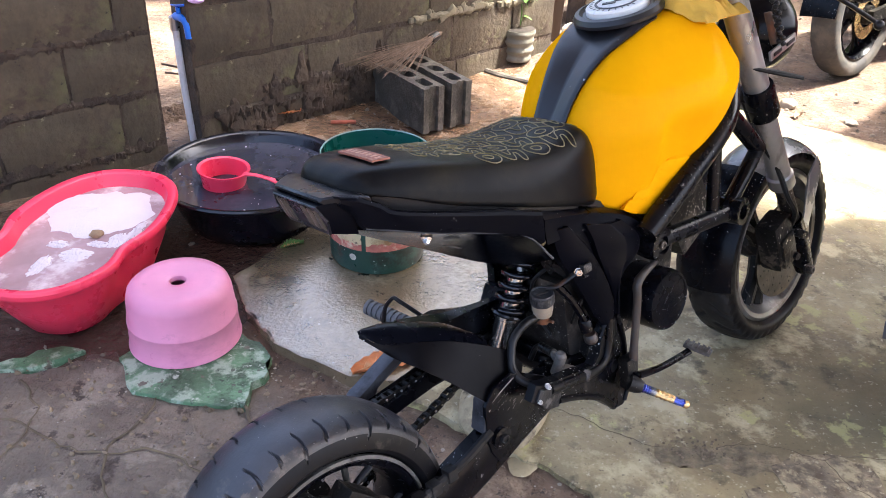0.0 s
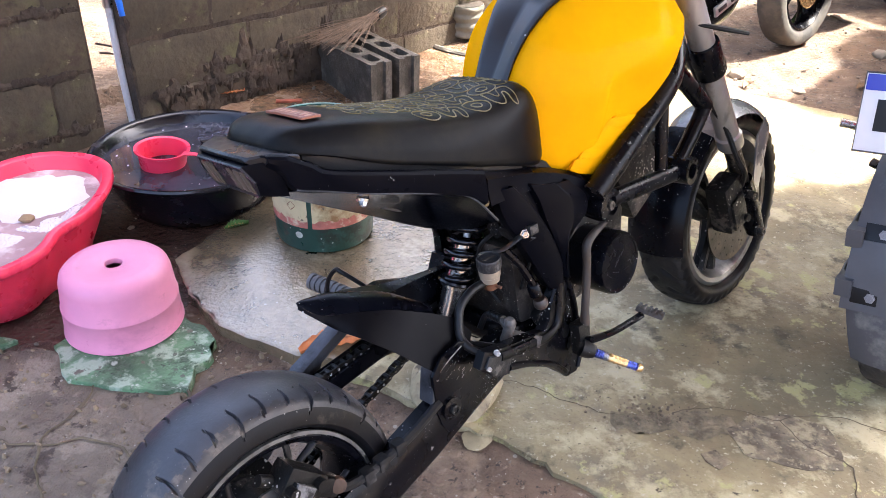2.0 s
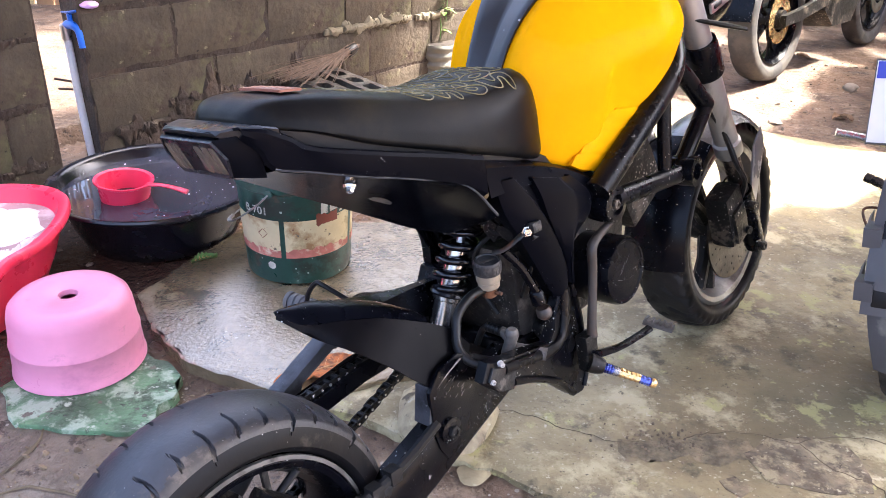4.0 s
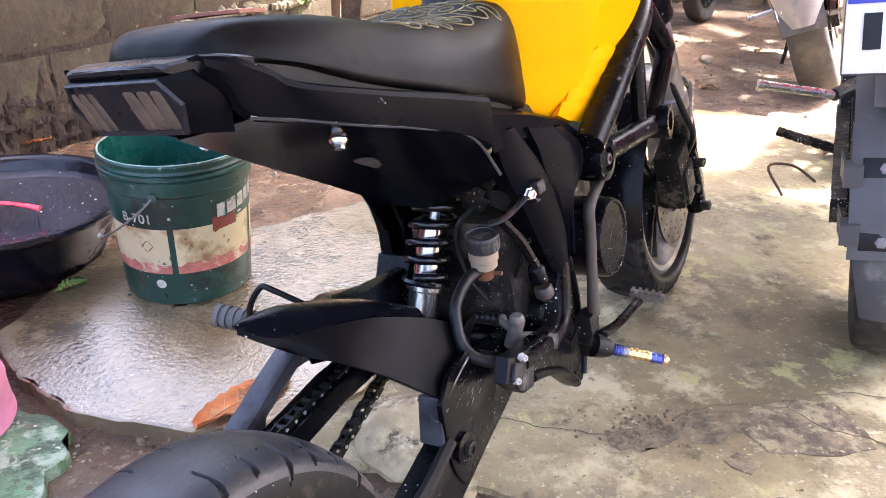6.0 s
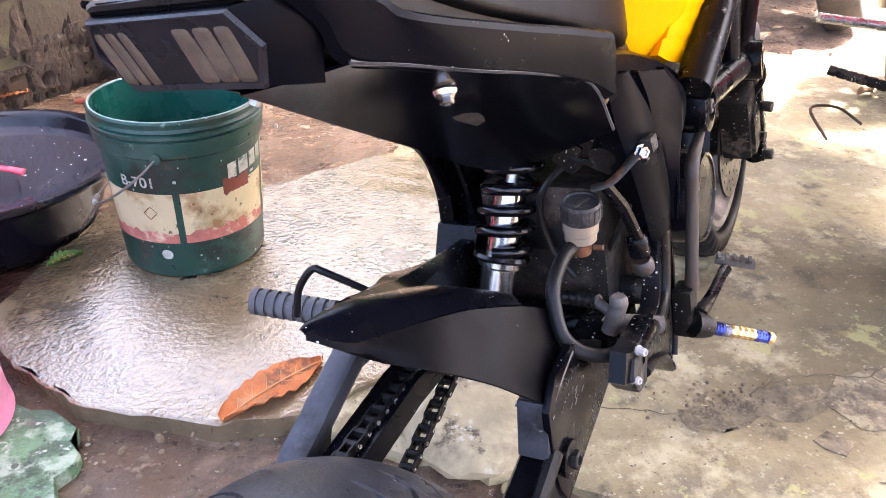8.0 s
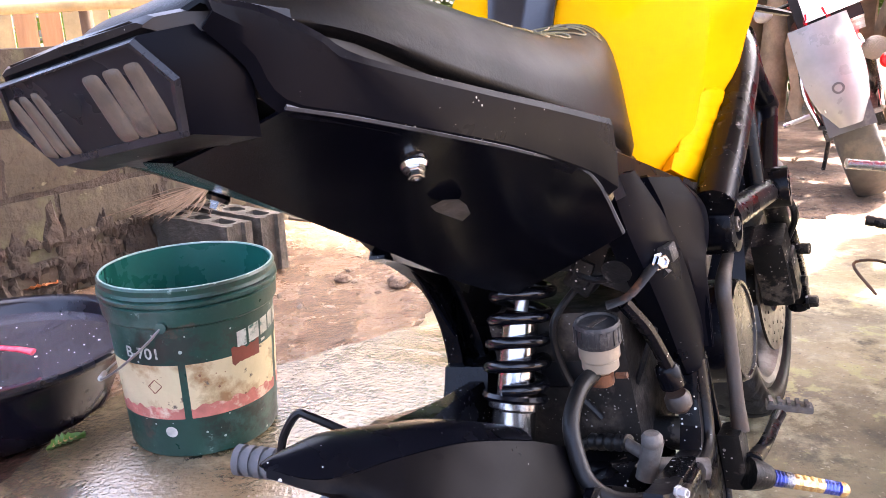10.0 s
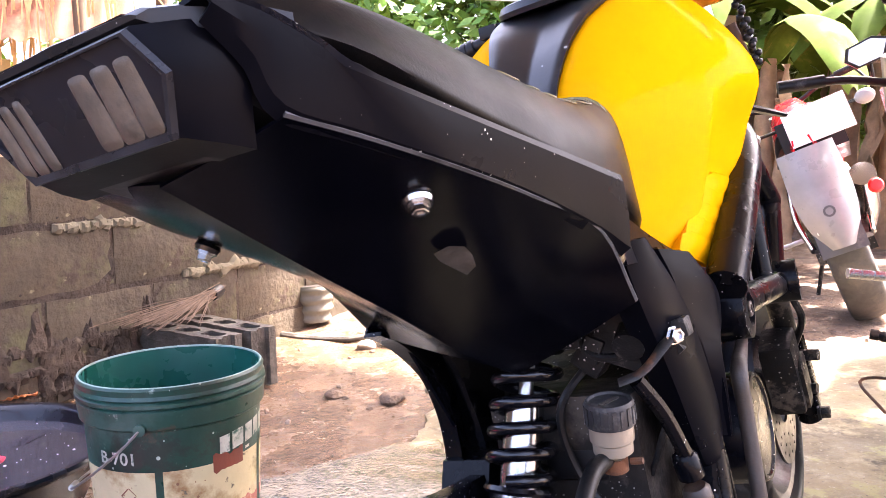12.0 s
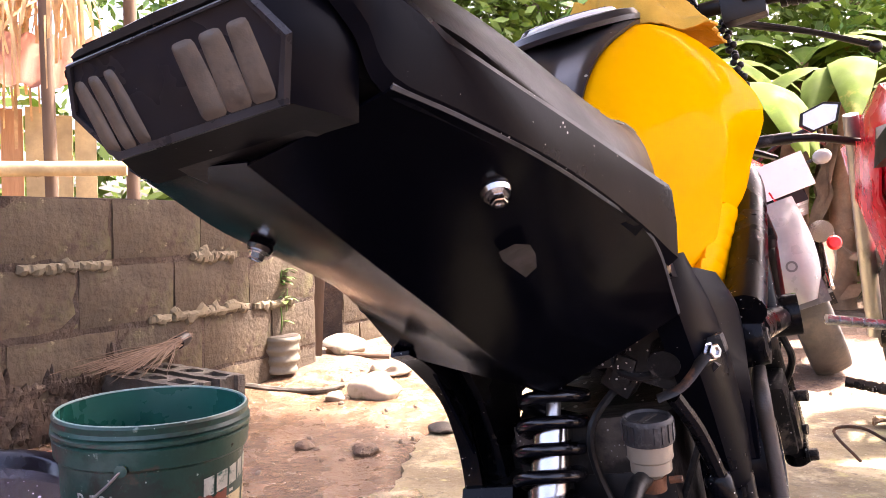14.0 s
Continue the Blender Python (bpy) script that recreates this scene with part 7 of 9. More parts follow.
for k in range(5):
    box(bm, Vector((0.168, 0.838, 0.250)) + pm.to_3x3() @ Vector((-0.021 + 0.0105 * k, 0, 0)), (0.005, 0.018, 0.005), pm, 0.001)
part("pedal_pad", bm, m_mcyl, ped)
# left footrest with its rubber and wire loop
L0, L1 = Vector((-0.14, 0.415, 0.345)), Vector((-0.295, 0.372, 0.378))
bm = bmesh.new()
n = 9
tube(bm, [L0.lerp(L1, 0.3), L0.lerp(L1, 0.98)], 0.0138, 14)
m_pegrubber = mat("grey_footrest_rubber", (0.10, 0.10, 0.105), 0.7, var=0.25, bump=0.3)
lp = part("footrest", bm, m_pegrubber, bike, "ribbed grey rubber footrest")
for k in range(n):
    bm = bmesh.new()
    rod(bm, L0.lerp(L1, 0.35 + 0.65 * k / n), L0.lerp(L1, 0.35 + 0.65 * (k + 0.62) / n), 0.0165, 14)
    part("rubber_ring", bm, m_pegrubber, lp)
bm = bmesh.new()
rod(bm, L0 + Vector((0.03, 0.005, -0.01)), L0.lerp(L1, 0.35), 0.009)
part("peg_arm", bm, m_alloy, lp)
bm = bmesh.new()
tube(bm, [(-0.200, 0.345, 0.385), (-0.190, 0.348, 0.418), (-0.172, 0.355, 0.440), (-0.160, 0.36, 0.436), (-0.13, 0.385, 0.405), (-0.105, 0.40, 0.385)], 0.0042, 8, 5)
part("wire_loop", bm, m_black, lp, "bent black wire loop")

# headlamp, handlebar, levers
bm = bmesh.new()
lathe(bm, [(0, -0.07), (0.05, -0.065), (0.075, -0.035), (0.085, 0.0), (0.086, 0.02), (0.080, 0.03), (0, 0.034)], axis_to((0.03, 1.24, 0.80), (0.05, 1, -0.1)), 36)
hl = part("headlamp", bm, m_satin, bike, "round black headlamp shell")
bm = bmesh.new()
box(bm, (0.115, 1.20, 0.775), (0.006, 0.10, 0.020), Matrix.Rotation(0.25, 4, "X"), 0.002)
part("headlamp_bracket", bm, m_alloy, hl, "slotted alloy headlamp bracket")
# black bars paint the depth of the two slots
bm = bmesh.new()
for k in (-1, 1):
    box(bm, (0.119, 1.20 + 0.025 * k, 0.775 + 0.006 * k), (0.003, 0.03, 0.007), Matrix.Rotation(0.25, 4, "X"), 0.001)
part("bracket_slot", bm, m_black, hl)
bm = bmesh.new()
tube(bm, [(0.112, 1.09, 0.752), (0.150, 1.135, 0.735), (0.177, 1.17, 0.722)], [0.009, 0.011, 0.008], 8, 4, squash=0.5)
part("indicator_stalk", bm, m_black, bike)
BAR = [(-0.36, 1.015, 0.902), (-0.22, 1.028, 0.930), (-0.10, 1.04, 0.942), (0.0, 1.045, 0.944), (0.10, 1.04, 0.942), (0.22, 1.028, 0.930), (0.36, 1.015, 0.902)]
bm = bmesh.new()
tube(bm, BAR, 0.011, 12, 6)
bar = part("handlebar", bm, m_black, bike, "low black handlebar")
for side in (1, -1):
    q = lambda a: (a[0] * side, a[1], a[2])
    bm = bmesh.new()
    pts = [Vector(q((0.235 + 0.013 * k, 1.027 - 0.0012 * k, 0.926 - 0.0025 * k))) for k in range(10)]
    tube(bm, [p for a, b in zip(pts, pts[1:]) for p in (a, a.lerp(b, 0.6), a.lerp(b, 0.64), a.lerp(b, 0.96))], [0.0165, 0.0165, 0.0145, 0.0145] * 9, 12)
    part("grip", bm, m_hose, bar, "ribbed black rubber grip")
    bm = bmesh.new()
    box(bm, q((0.185, 1.036, 0.930)), (0.06, 0.04, 0.045), None, 0.008)
    box(bm, q((0.20, 1.014, 0.940)), (0.03, 0.02, 0.02), None, 0.004)
    part("switch_block", bm, m_black, bar)
    bm = bmesh.new()
    tube(bm, [q((0.16, 1.06, 0.920)), q((0.20, 1.095, 0.908)), q((0.26, 1.11, 0.884)), q((0.333, 1.11, 0.842))], [0.009, 0.008, 0.006, 0.006], 10, 5, squash=0.7)
    bmesh.ops.create_icosphere(bm, subdivisions=2, radius=0.0095, matrix=Matrix.Translation(q((0.336, 1.11, 0.839))))
    part("lever", bm, m_black, bar, "black hand lever with ball end")
bm = bmesh.new()
box(bm, (0.0, 1.06, 0.915), (0.12, 0.07, 0.05), Matrix.Rotation(0.4, 4, "X"), 0.012)
box(bm, (0.07, 1.05, 0.92), (0.05, 0.05, 0.05), None, 0.01)
box(bm, (0.115, 1.06, 0.910), (0.05, 0.045, 0.035), None, 0.008)
part("bar_clamp", bm, m_black, bar)
bm = bmesh.new()
for k in range(22):
    f = k / 21
    p = Vector((0.15, 1.07, 0.925)).lerp(Vector((0.165, 1.10, 0.80)), f) + Vector((0.004 * math.sin(k * 2.4), 0.004 * math.cos(k * 2.4), 0))
    bmesh.ops.create_icosphere(bm, subdivisions=1, radius=0.0062, matrix=Matrix.Translation(p))
part("braided_cable", bm, m_black, bike, "twisted black cable", 60)["kind"] = "stuff"
bm = bmesh.new()
rod(bm, (0.138, 1.09, 0.86), (0.152, 1.097, 0.80), 0.008, 10)
part("cable_sleeve", bm, m_rusty, bike, "brown cable sleeve")

# crumpled cloth on the tank
bm = bmesh.new()
rows = []
for i in range(41):
    row = []
    for k in range(29):
        a, b = i / 40, k / 28
        u, v = -0.06 + 0.215 * a, 0.858 + 0.130 * b
        u += 0.012 * fbm((a * 3, b * 3, 1), 1.3)
        v += 0.018 * fbm((a * 3, b * 3, 7), 1.3)
        i0 = min(TG, key=lambda r: abs(r[0].y - v))
        base = next((p.z + (q.z - p.z) * ((abs(u) - p.x) / max(1e-6, q.x - p.x)) for p, q in zip(i0, i0[1:]) if q.x >= abs(u)), 0.85)
        base = max(base, 0.872)
        e = min(1, 5 * a, 5 * (1 - a), 5 * b, 5 * (1 - b))
        fold = 0.020 * abs(fbm((a * 2.2 + b * 4.5, b * 2.0, 3), 1.5)) + 0.016 * (0.5 + 0.5 * math.sin(20 * b + 7 * a + 3 * fbm((a, b, 2), 3)))
        row.append((u, v, base + 0.004 + e * (0.018 + 1.7 * fold)))
    rows.append(row)
sheet(bm, rows, 0.0025)
bmesh.ops.transform(bm, matrix=bike_m, verts=bm.verts)
solid("cloth", bm, m_cloth, "crumpled mustard-yellow cloth lying on the fuel tank", "cloth", angle=70)

# ---- washing corner: pail, basin, tub, stool, dipper, tap ----
PC = Vector((-0.168, 2.07, 0.012))
pail = thing("pail", "scuffed dark green plastic paint pail with dirty cream label", "pail", Matrix.Translation(PC) @ Matrix.Diagonal((1, 1, 0.965, 1)))


def pail_r(z):
    return 0.1365 + 0.016 * z / 0.33


bm = bmesh.new()
lathe(bm, [(0, 0), (0.125, 0), (0.134, 0.004), (pail_r(0.01), 0.012), (pail_r(0.26), 0.262), (pail_r(0.262) + 0.007, 0.268), (pail_r(0.30) + 0.008, 0.298), (pail_r(0.3) + 0.004, 0.301), (pail_r(0.3) + 0.010, 0.305),
           (pail_r(0.3) + 0.010, 0.311), (pail_r(0.3) + 0.005, 0.314), (pail_r(0.3) + 0.009, 0.318), (pail_r(0.3) + 0.006, 0.324), (pail_r(0.33) + 0.006, 0.334), (pail_r(0.33) + 0.003, 0.338), (pail_r(0.33) - 0.001, 0.336)], None, 72)
bmesh.ops.delete(bm, geom=[f for f in bm.faces if len(f.verts) > 8 and f.calc_center_median().z > 0.2], context="FACES")
part("pail_body", bm, m_pail, pail, "", 25)
bm = bmesh.new()
lathe(bm, [(pail_r(0.33) - 0.0005, 0.336), (pail_r(0.2) - 0.004, 0.2), (0.131, 0.012), (0, 0.010)], None, 72)
bmesh.ops.delete(bm, geom=[f for f in bm.faces if len(f.verts) > 8], context="FACES")
part("pail_inside", bm, m_pailin, pail)
bm = bmesh.new()
lathe(bm, [(pail_r(0.33) - 0.001, 0.3365), (pail_r(0.33) + 0.0035, 0.3365), (pail_r(0.33) + 0.0025, 0.3392), (pail_r(0.33), 0.3392)], None, 72, closed=True)
part("pail_rim", bm, m_pailrim, pail, "pale worn rim")
bm = bmesh.new()
bm.faces.new([bm.verts.new(((pail_r(0.2) - 0.0045) * math.cos(a), (pail_r(0.2) - 0.0045) * math.sin(a), 0.205)) for a in np.linspace(0, 2 * math.pi, 49)[:-1]])
part("pail_water", bm, m_water, pail)


def pail_patch(a0, a1, z0, z1, lift=0.0008, wav=0.0, n=24, seed=0.0):
    bm = bmesh.new()
    rows = []
    for k in range(5):
        row = []
        for i in range(n + 1):
            a = radians(a0 + (a1 - a0) * i / n)
            z = z0 + (z1 - z0) * k / 4
            if k == 4 and wav:
                z += wav * noise.noise(Vector((a * 11, seed, 0)))
            if k == 0 and wav < 0:
                z -= wav * noise.noise(Vector((a * 13, seed, 2)))
            r = pail_r(z) + lift
            row.append((r * math.cos(a), r * math.sin(a), z))
        rows.append(row)
    grid_faces(bm, rows)
    return bm


for a0, a1 in ((-160, -98.5), (-93.5, -18), (-12, 60), (66, 150)):
    part("label", pail_patch(a0, a1, 0.098, 0.192), m_label, pail, "peeling cream paper label")
    part("label_edge", pail_patch(a0, a1, 0.084, 0.107, 0.0013, 0.012, 30, a0), m_labelred, pail, "torn red lower label band")
part("label_swatch", pail_patch(-62, -38, 0.176, 0.205, 0.0016, -0.01, 12, 3.0), m_labelbrown, pail)


def on_pail(shape, ang, z, lift):
    """Bends a flat outline, x along the wall and y up, round the pail."""
    out = []
    for x, y in shape:
        a = radians(ang) + x / pail_r(z)
        r = pail_r(z + y) + lift
        out.append(Vector((r * math.cos(a), r * math.sin(a), z + y)))
    return out


def flat_marks(shapes, ang, z, lift=0.0012):
    bm = bmesh.new()
    for s in shapes:
        bm.faces.new([bm.verts.new(p) for p in on_pail(s, ang, z, lift)])
    return bm


sq = lambda x, y, w, h, sl=0.0: [(x, y), (x + w, y + sl * w), (x + w, y + h + sl * w), (x, y + h)]
part("brand_mark", flat_marks([sq(0, 0, 0.020, 0.032, 0.10), sq(0.025, 0.003, 0.026, 0.032, 0.10), sq(0.056, 0.006, 0.022, 0.032, 0.10), sq(0.083, 0.009, 0.02, 0.032, 0.1), sq(0.108, 0.011, 0.02, 0.032, 0.1)], -57, 0.203), m_lettering, pail, "worn white blocky brand mark")
part("small_print", flat_marks([sq(0.018, -0.012, 0.05, 0.005, 0.12)], -57, 0.203), m_lettering, pail)
curve = bpy.data.curves.new("code", "FONT")
curve.body, curve.size, curve.offset = "B-701", 0.030, 0.0005
tob = bpy.data.objects.new("code", curve)
scene.collection.objects.link(tob)
tme = bpy.data.meshes.new_from_object(tob.evaluated_get(bpy.context.evaluated_depsgraph_get()))
bpy.data.objects.remove(tob)
bm = bmesh.new()
bm.from_mesh(tme)
for v in bm.verts:
    v.co = on_pail([(v.co.x, v.co.y)], -137, 0.205, 0.0012)[0]
part("printed_code", bm, m_lettering, pail, "worn white printed code")
dm = 0.014
part("warning_mark", flat_marks([[(0, dm), (dm * 0.18, dm), (dm, 0.002), (dm, 0)], [(dm, 0), (dm * 0.8, 0), (0, -dm * 0.8), (0, -dm)], [(0, -dm), (-dm * 0.18, -dm), (-dm, 0), (-dm * 0.85, 0)], [(-dm, 0), (-dm * 0.8, 0), (0, dm * 0.8), (0, dm)]], -117, 0.15, 0.0015), m_labelbrown, pail)
part("round_mark", flat_marks([[(0.011 * math.cos(a), 0.011 * math.sin(a)) for a in np.linspace(0, 2 * math.pi, 14)[:-1]]], -110, 0.058, 0.0012), m_lettering, pail)
for ang in (-104, 76):
    bm = bmesh.new()
    a = radians(ang)
    lathe(bm, [(0, -0.002), (0.010, -0.002), (0.010, 0.006), (0, 0.008)], axis_to(((pail_r(0.28) + 0.007) * math.cos(a), (pail_r(0.28) + 0.007) * math.sin(a), 0.270), (math.cos(a), math.sin(a), 0)), 14)
    part("handle_ear", bm, m_pail, pail)
pts = []
pa, pb = [Vector(((pail_r(0.28) + 0.012) * math.cos(radians(a)), (pail_r(0.28) + 0.012) * math.sin(radians(a)), 0.270)) for a in (-104, 76)]
for k in range(25):
    f = k / 24
    a = radians(-104 - 180 * f)
    r = 0.163 + 0.014 * math.sin(math.pi * f)
    pts.append((r * math.cos(a), r * math.sin(a), 0.270 - 0.145 * math.sin(math.pi * f) ** 0.9))
bm = bmesh.new()
tube(bm, pts, 0.0024, 7)
part("handle", bm, m_wire, pail, "thin dull wire handle hanging down")
bm = bmesh.new()
tube(bm, pts[9:12], 0.0055, 8)
part("handle_grip", bm, m_alloy, pail)

BC = Vector((-0.602, 2.285, -0.012))
basin = thing("basin", "large round black plastic basin full of dark water", "basin", Matrix.Translation(BC) @ Matrix.Diagonal((1.055, 1.055, 1.06, 1)))
bm = bmesh.new()
lathe(bm, [(0, 0), (0.190, 0), (0.202, 0.006), (0.222, 0.048), (0.250, 0.122), (0.257, 0.132), (0.275, 0.142), (0.286, 0.147), (0.289, 0.153), (0.285, 0.158), (0.277, 0.158), (0.268, 0.154), (0.261, 0.146), (0.250, 0.124), (0.200, 0.012), (0, 0.010)], None, 80)
part("basin_body", bm, m_basin, basin)
bm = bmesh.new()
bm.faces.new([bm.verts.new((0.2525 * math.cos(a), 0.2525 * math.sin(a), 0.128)) for a in np.linspace(0, 2 * math.pi, 73)[:-1]])
part("rinse_water", bm, m_water, basin, "dark rinse water with floating suds")
bm = bmesh.new()
for _ in range(60):
    a, d = rng.uniform(0, 6.28), 0.24 * math.sqrt(rng.random())
    r = rng.choice((0.0010, 0.0012, 0.0016, 0.002, 0.0035))
    bmesh.ops.create_icosphere(bm, subdivisions=1, radius=r, matrix=Matrix.Translation((d * math.cos(a), d * math.sin(a), 0.1285)) @ Matrix.Diagonal((1, 1.3, 0.25, 1)))
ob = part("suds", bm, m_suds, basin, "small floating soap suds")
ob["kind"] = "stuff"

DC = Vector((-0.676, 2.222, 0.088))
dip = thing("dipper", "hot pink plastic water dipper floating in the basin", "dipper", Matrix.Translation(DC) @ Matrix.Rotation(radians(-10), 4, "Z") @ Matrix.Rotation(radians(4), 4, "Y") @ Matrix.Diagonal((1.34, 1.34, 1.15, 1)))
bm = bmesh.new()
lathe(bm, [(0, 0), (0.040, 0), (0.046, 0.004), (0.054, 0.070), (0.060, 0.074), (0.060, 0.078), (0.053, 0.076), (0.044, 0.008), (0, 0.006)], None, 44)
part("bowl", bm, m_pink, dip)
bm = bmesh.new()
tube(bm, [(0.052, 0, 0.072), (0.080, 0.0, 0.077), (0.115, 0, 0.075), (0.138, 0, 0.070)], [0.011, 0.008, 0.009, 0.011], 10, 5, squash=0.5)
part("handle", bm, m_pink, dip)

# bath tub, waisted oval
TC = Vector((-0.915, 1.800, -0.012))
tub = thing("bath_tub", "hot pink plastic baby bath tub full of soapy water", "bath tub", Matrix.Translation(TC) @ Matrix.Rotation(radians(88), 4, "Z"))


def oval(scale_l, scale_w, z, n=72, dip_=0.0):
    out = []
    for i in range(n):
        a = 2 * math.pi * i / n
        x = 0.340 * scale_l * math.copysign(abs(math.cos(a)) ** 0.82, math.cos(a))
        w = 0.206 * scale_w * (1 - 0.13 * math.exp(-((x + 0.085) / 0.06) ** 2) + 0.02 * x / 0.4)
        y = w * math.copysign(abs(math.sin(a)) ** 0.82, math.sin(a))
        out.append((x, y, z + dip_ * math.exp(-(x / 0.12) ** 2) * -1))
    return out


bm = bmesh.new()
loft(bm, [oval(0.62, 0.58, 0.0), oval(0.66, 0.62, 0.008), oval(0.83, 0.80, 0.10), oval(0.925, 0.89, 0.165), oval(0.945, 0.925, 0.172), oval(0.985, 0.98, 0.180), oval(1.0, 1.0, 0.188), oval(1.0, 1.0, 0.198), oval(0.985, 0.98, 0.204), oval(0.955, 0.93, 0.206), oval(0.92, 0.87, 0.200), oval(0.895, 0.835, 0.180), oval(0.81, 0.75, 0.10), oval(0.63, 0.57, 0.014)])
part("tub_body", bm, m_pink, tub)
bm = bmesh.new()
f = bm.faces.new([bm.verts.new((x, y, 0.164)) for x, y, z in oval(0.884, 0.822, 0)])
part("soapy_water", bm, m_soapwater, tub, "cloudy pinkish soapy water")


def foam(cx, cy, rx, ry, h, seed):
    bm = bmesh.new()
    rows = []
    for i in range(9):
        f = i / 8
        row = []
        for k in range(48):
            a = 2 * math.pi * k / 48
            e = 1 + 0.28 * noise.noise(Vector((math.cos(a) * 1.6 + seed, math.sin(a) * 1.6, seed))) + 0.12 * noise.noise(Vector((math.cos(a) * 5 + seed, math.sin(a) * 5, 0)))
            r = (1 - f) * e
            row.append((cx + rx * r * math.cos(a), cy + ry * r * math.sin(a), 0.1635 + h * (1 - (1 - f) ** 3) + 0.004 * noise.noise(Vector((r * 9 * math.cos(a), r * 9 * math.sin(a), seed)))))
        rows.append(row)
    grid_faces(bm, rows, closed=True)
    return bm


part("soap_foam", foam(0.135, 0.02, 0.135, 0.140, 0.016, 1.0), m_suds, tub, "mound of white soap foam", 60)
for cx, cy, rx, ry, sd in ((0.00, -0.10, 0.045, 0.026, 4.0), (-0.09, -0.03, 0.035, 0.04, 6.0), (-0.05, 0.04, 0.02, 0.03, 8.0), (0.06, -0.125, 0.05, 0.016, 9.0), (-0.15, 0.03, 0.05, 0.022, 11.0), (-0.03, -0.06, 0.018, 0.030, 13.0)):
    part("soap_foam", foam(cx, cy, rx, ry, 0.003, sd), m_suds, tub, "", 60)
bm = pebble_mesh(0.019, 3.3, 2, 0.45)
bmesh.ops.translate(bm, verts=bm.verts, vec=(0.012, -0.035, 0.170))
part("soap_residue", bm, m_leafdry, tub, "brown clot floating on the suds")

stool = thing("stool", "round pale pink plastic stool with a finger hole", "stool", Matrix.Translation((-0.579, 1.609, 0.003)) @ Matrix.Diagonal((1.02, 1.02, 0.81, 1)))
bm = bmesh.new()
lathe(bm, [(0.130, 0.0), (0.1345, 0.003), (0.1340, 0.010), (0.1318, 0.014), (0.1285, 0.086), (0.1300, 0.089), (0.1300, 0.092), (0.1280, 0.095), (0.1225, 0.168), (0.1180, 0.188), (0.108, 0.201), (0.095, 0.2065), (0.086, 0.2075), (0.086, 0.200), (0.10, 0.196), (0.113, 0.18), (0.124, 0.01), (0.124, 0.0)], None, 72, closed=True)
part("side_wall", bm, m_pinkpale, stool)
bm = bmesh.new()
lathe(bm, [(0.0862, 0.2076), (0.060, 0.2070), (0.024, 0.2062), (0.020, 0.203), (0.018, 0.19), (0.022, 0.19), (0.0862, 0.199)], None, 60, closed=True)
part("stool_top", bm, m_pinkpale, stool)

tap = thing("standpipe", "white plastic standpipe with a blue tap", "water tap", Matrix.Translation((-1.0, 2.79, -0.03)))
bm = bmesh.new()
tube(bm, [(0.012, -0.012, 0.0), (-0.004, 0, 0.25), (-0.01, 0.005, 0.47)], 0.0135, 14, 4)
part("pipe", bm, m_pvc, tap)
bm = bmesh.new()
lathe(bm, [(0, 0.455), (0.019, 0.455), (0.019, 0.50), (0.015, 0.505), (0, 0.505)], Matrix.Translation((-0.01, 0.005, 0)), 18)
part("coupling", bm, m_alloy, tap)
bm = bmesh.new()
tube(bm, [(-0.01, 0.005, 0.495), (0.005, -0.005, 0.505), (0.035, -0.03, 0.505), (0.05, -0.04, 0.49), (0.055, -0.044, 0.44)], [0.013, 0.015, 0.014, 0.012, 0.0105], 12, 5)
rod(bm, (0.018, -0.015, 0.505), (0.018, -0.015, 0.54), 0.009)
tube(bm, [(-0.012, 0.004, 0.542), (0.018, -0.015, 0.545), (0.055, -0.04, 0.555)], [0.006, 0.01, 0.009], 10, 4, squash=0.5)
part("tap", bm, m_blue, tap, "blue plastic tap")
for k, (a, b, r) in enumerate((((0.075, 0.02, 0.0), (0.055, 0.03, 0.62), 0.009), ((0.10, 0.06, 0.0), (0.075, 0.06, 0.7), 0.007), ((0.052, 0.0, 0.0), (0.05, -0.01, 0.43), 0.0035))):
    bm = bmesh.new()
    tube(bm, [a, ((a[0] + b[0]) / 2 + 0.006, (a[1] + b[1]) / 2, 0.3), b], r, 8, 5)
    part("cable", bm, m_black if k < 2 else m_lightgrey, tap)
bm = bmesh.new()
rod(bm, (-0.10, 0.05, 0.31), (0.09, 0.03, 0.29), 0.004, 8)
rod(bm, (-0.10, 0.07, 0.27), (0.09, 0.05, 0.27), 0.004, 8)
part("wire_tie", bm, m_rusty, tap)
bm = pebble_mesh(0.03, 2.0, 2, 0.4)
solid("plastic_scrap", bm, m_lilac, "lilac plastic scrap hanging over the wall", "plastic scrap", m=Matrix.Translation(wall_at(-0.53, -0.01, 0.545)) @ Matrix.Diagonal((1, 1, 1, 1)))

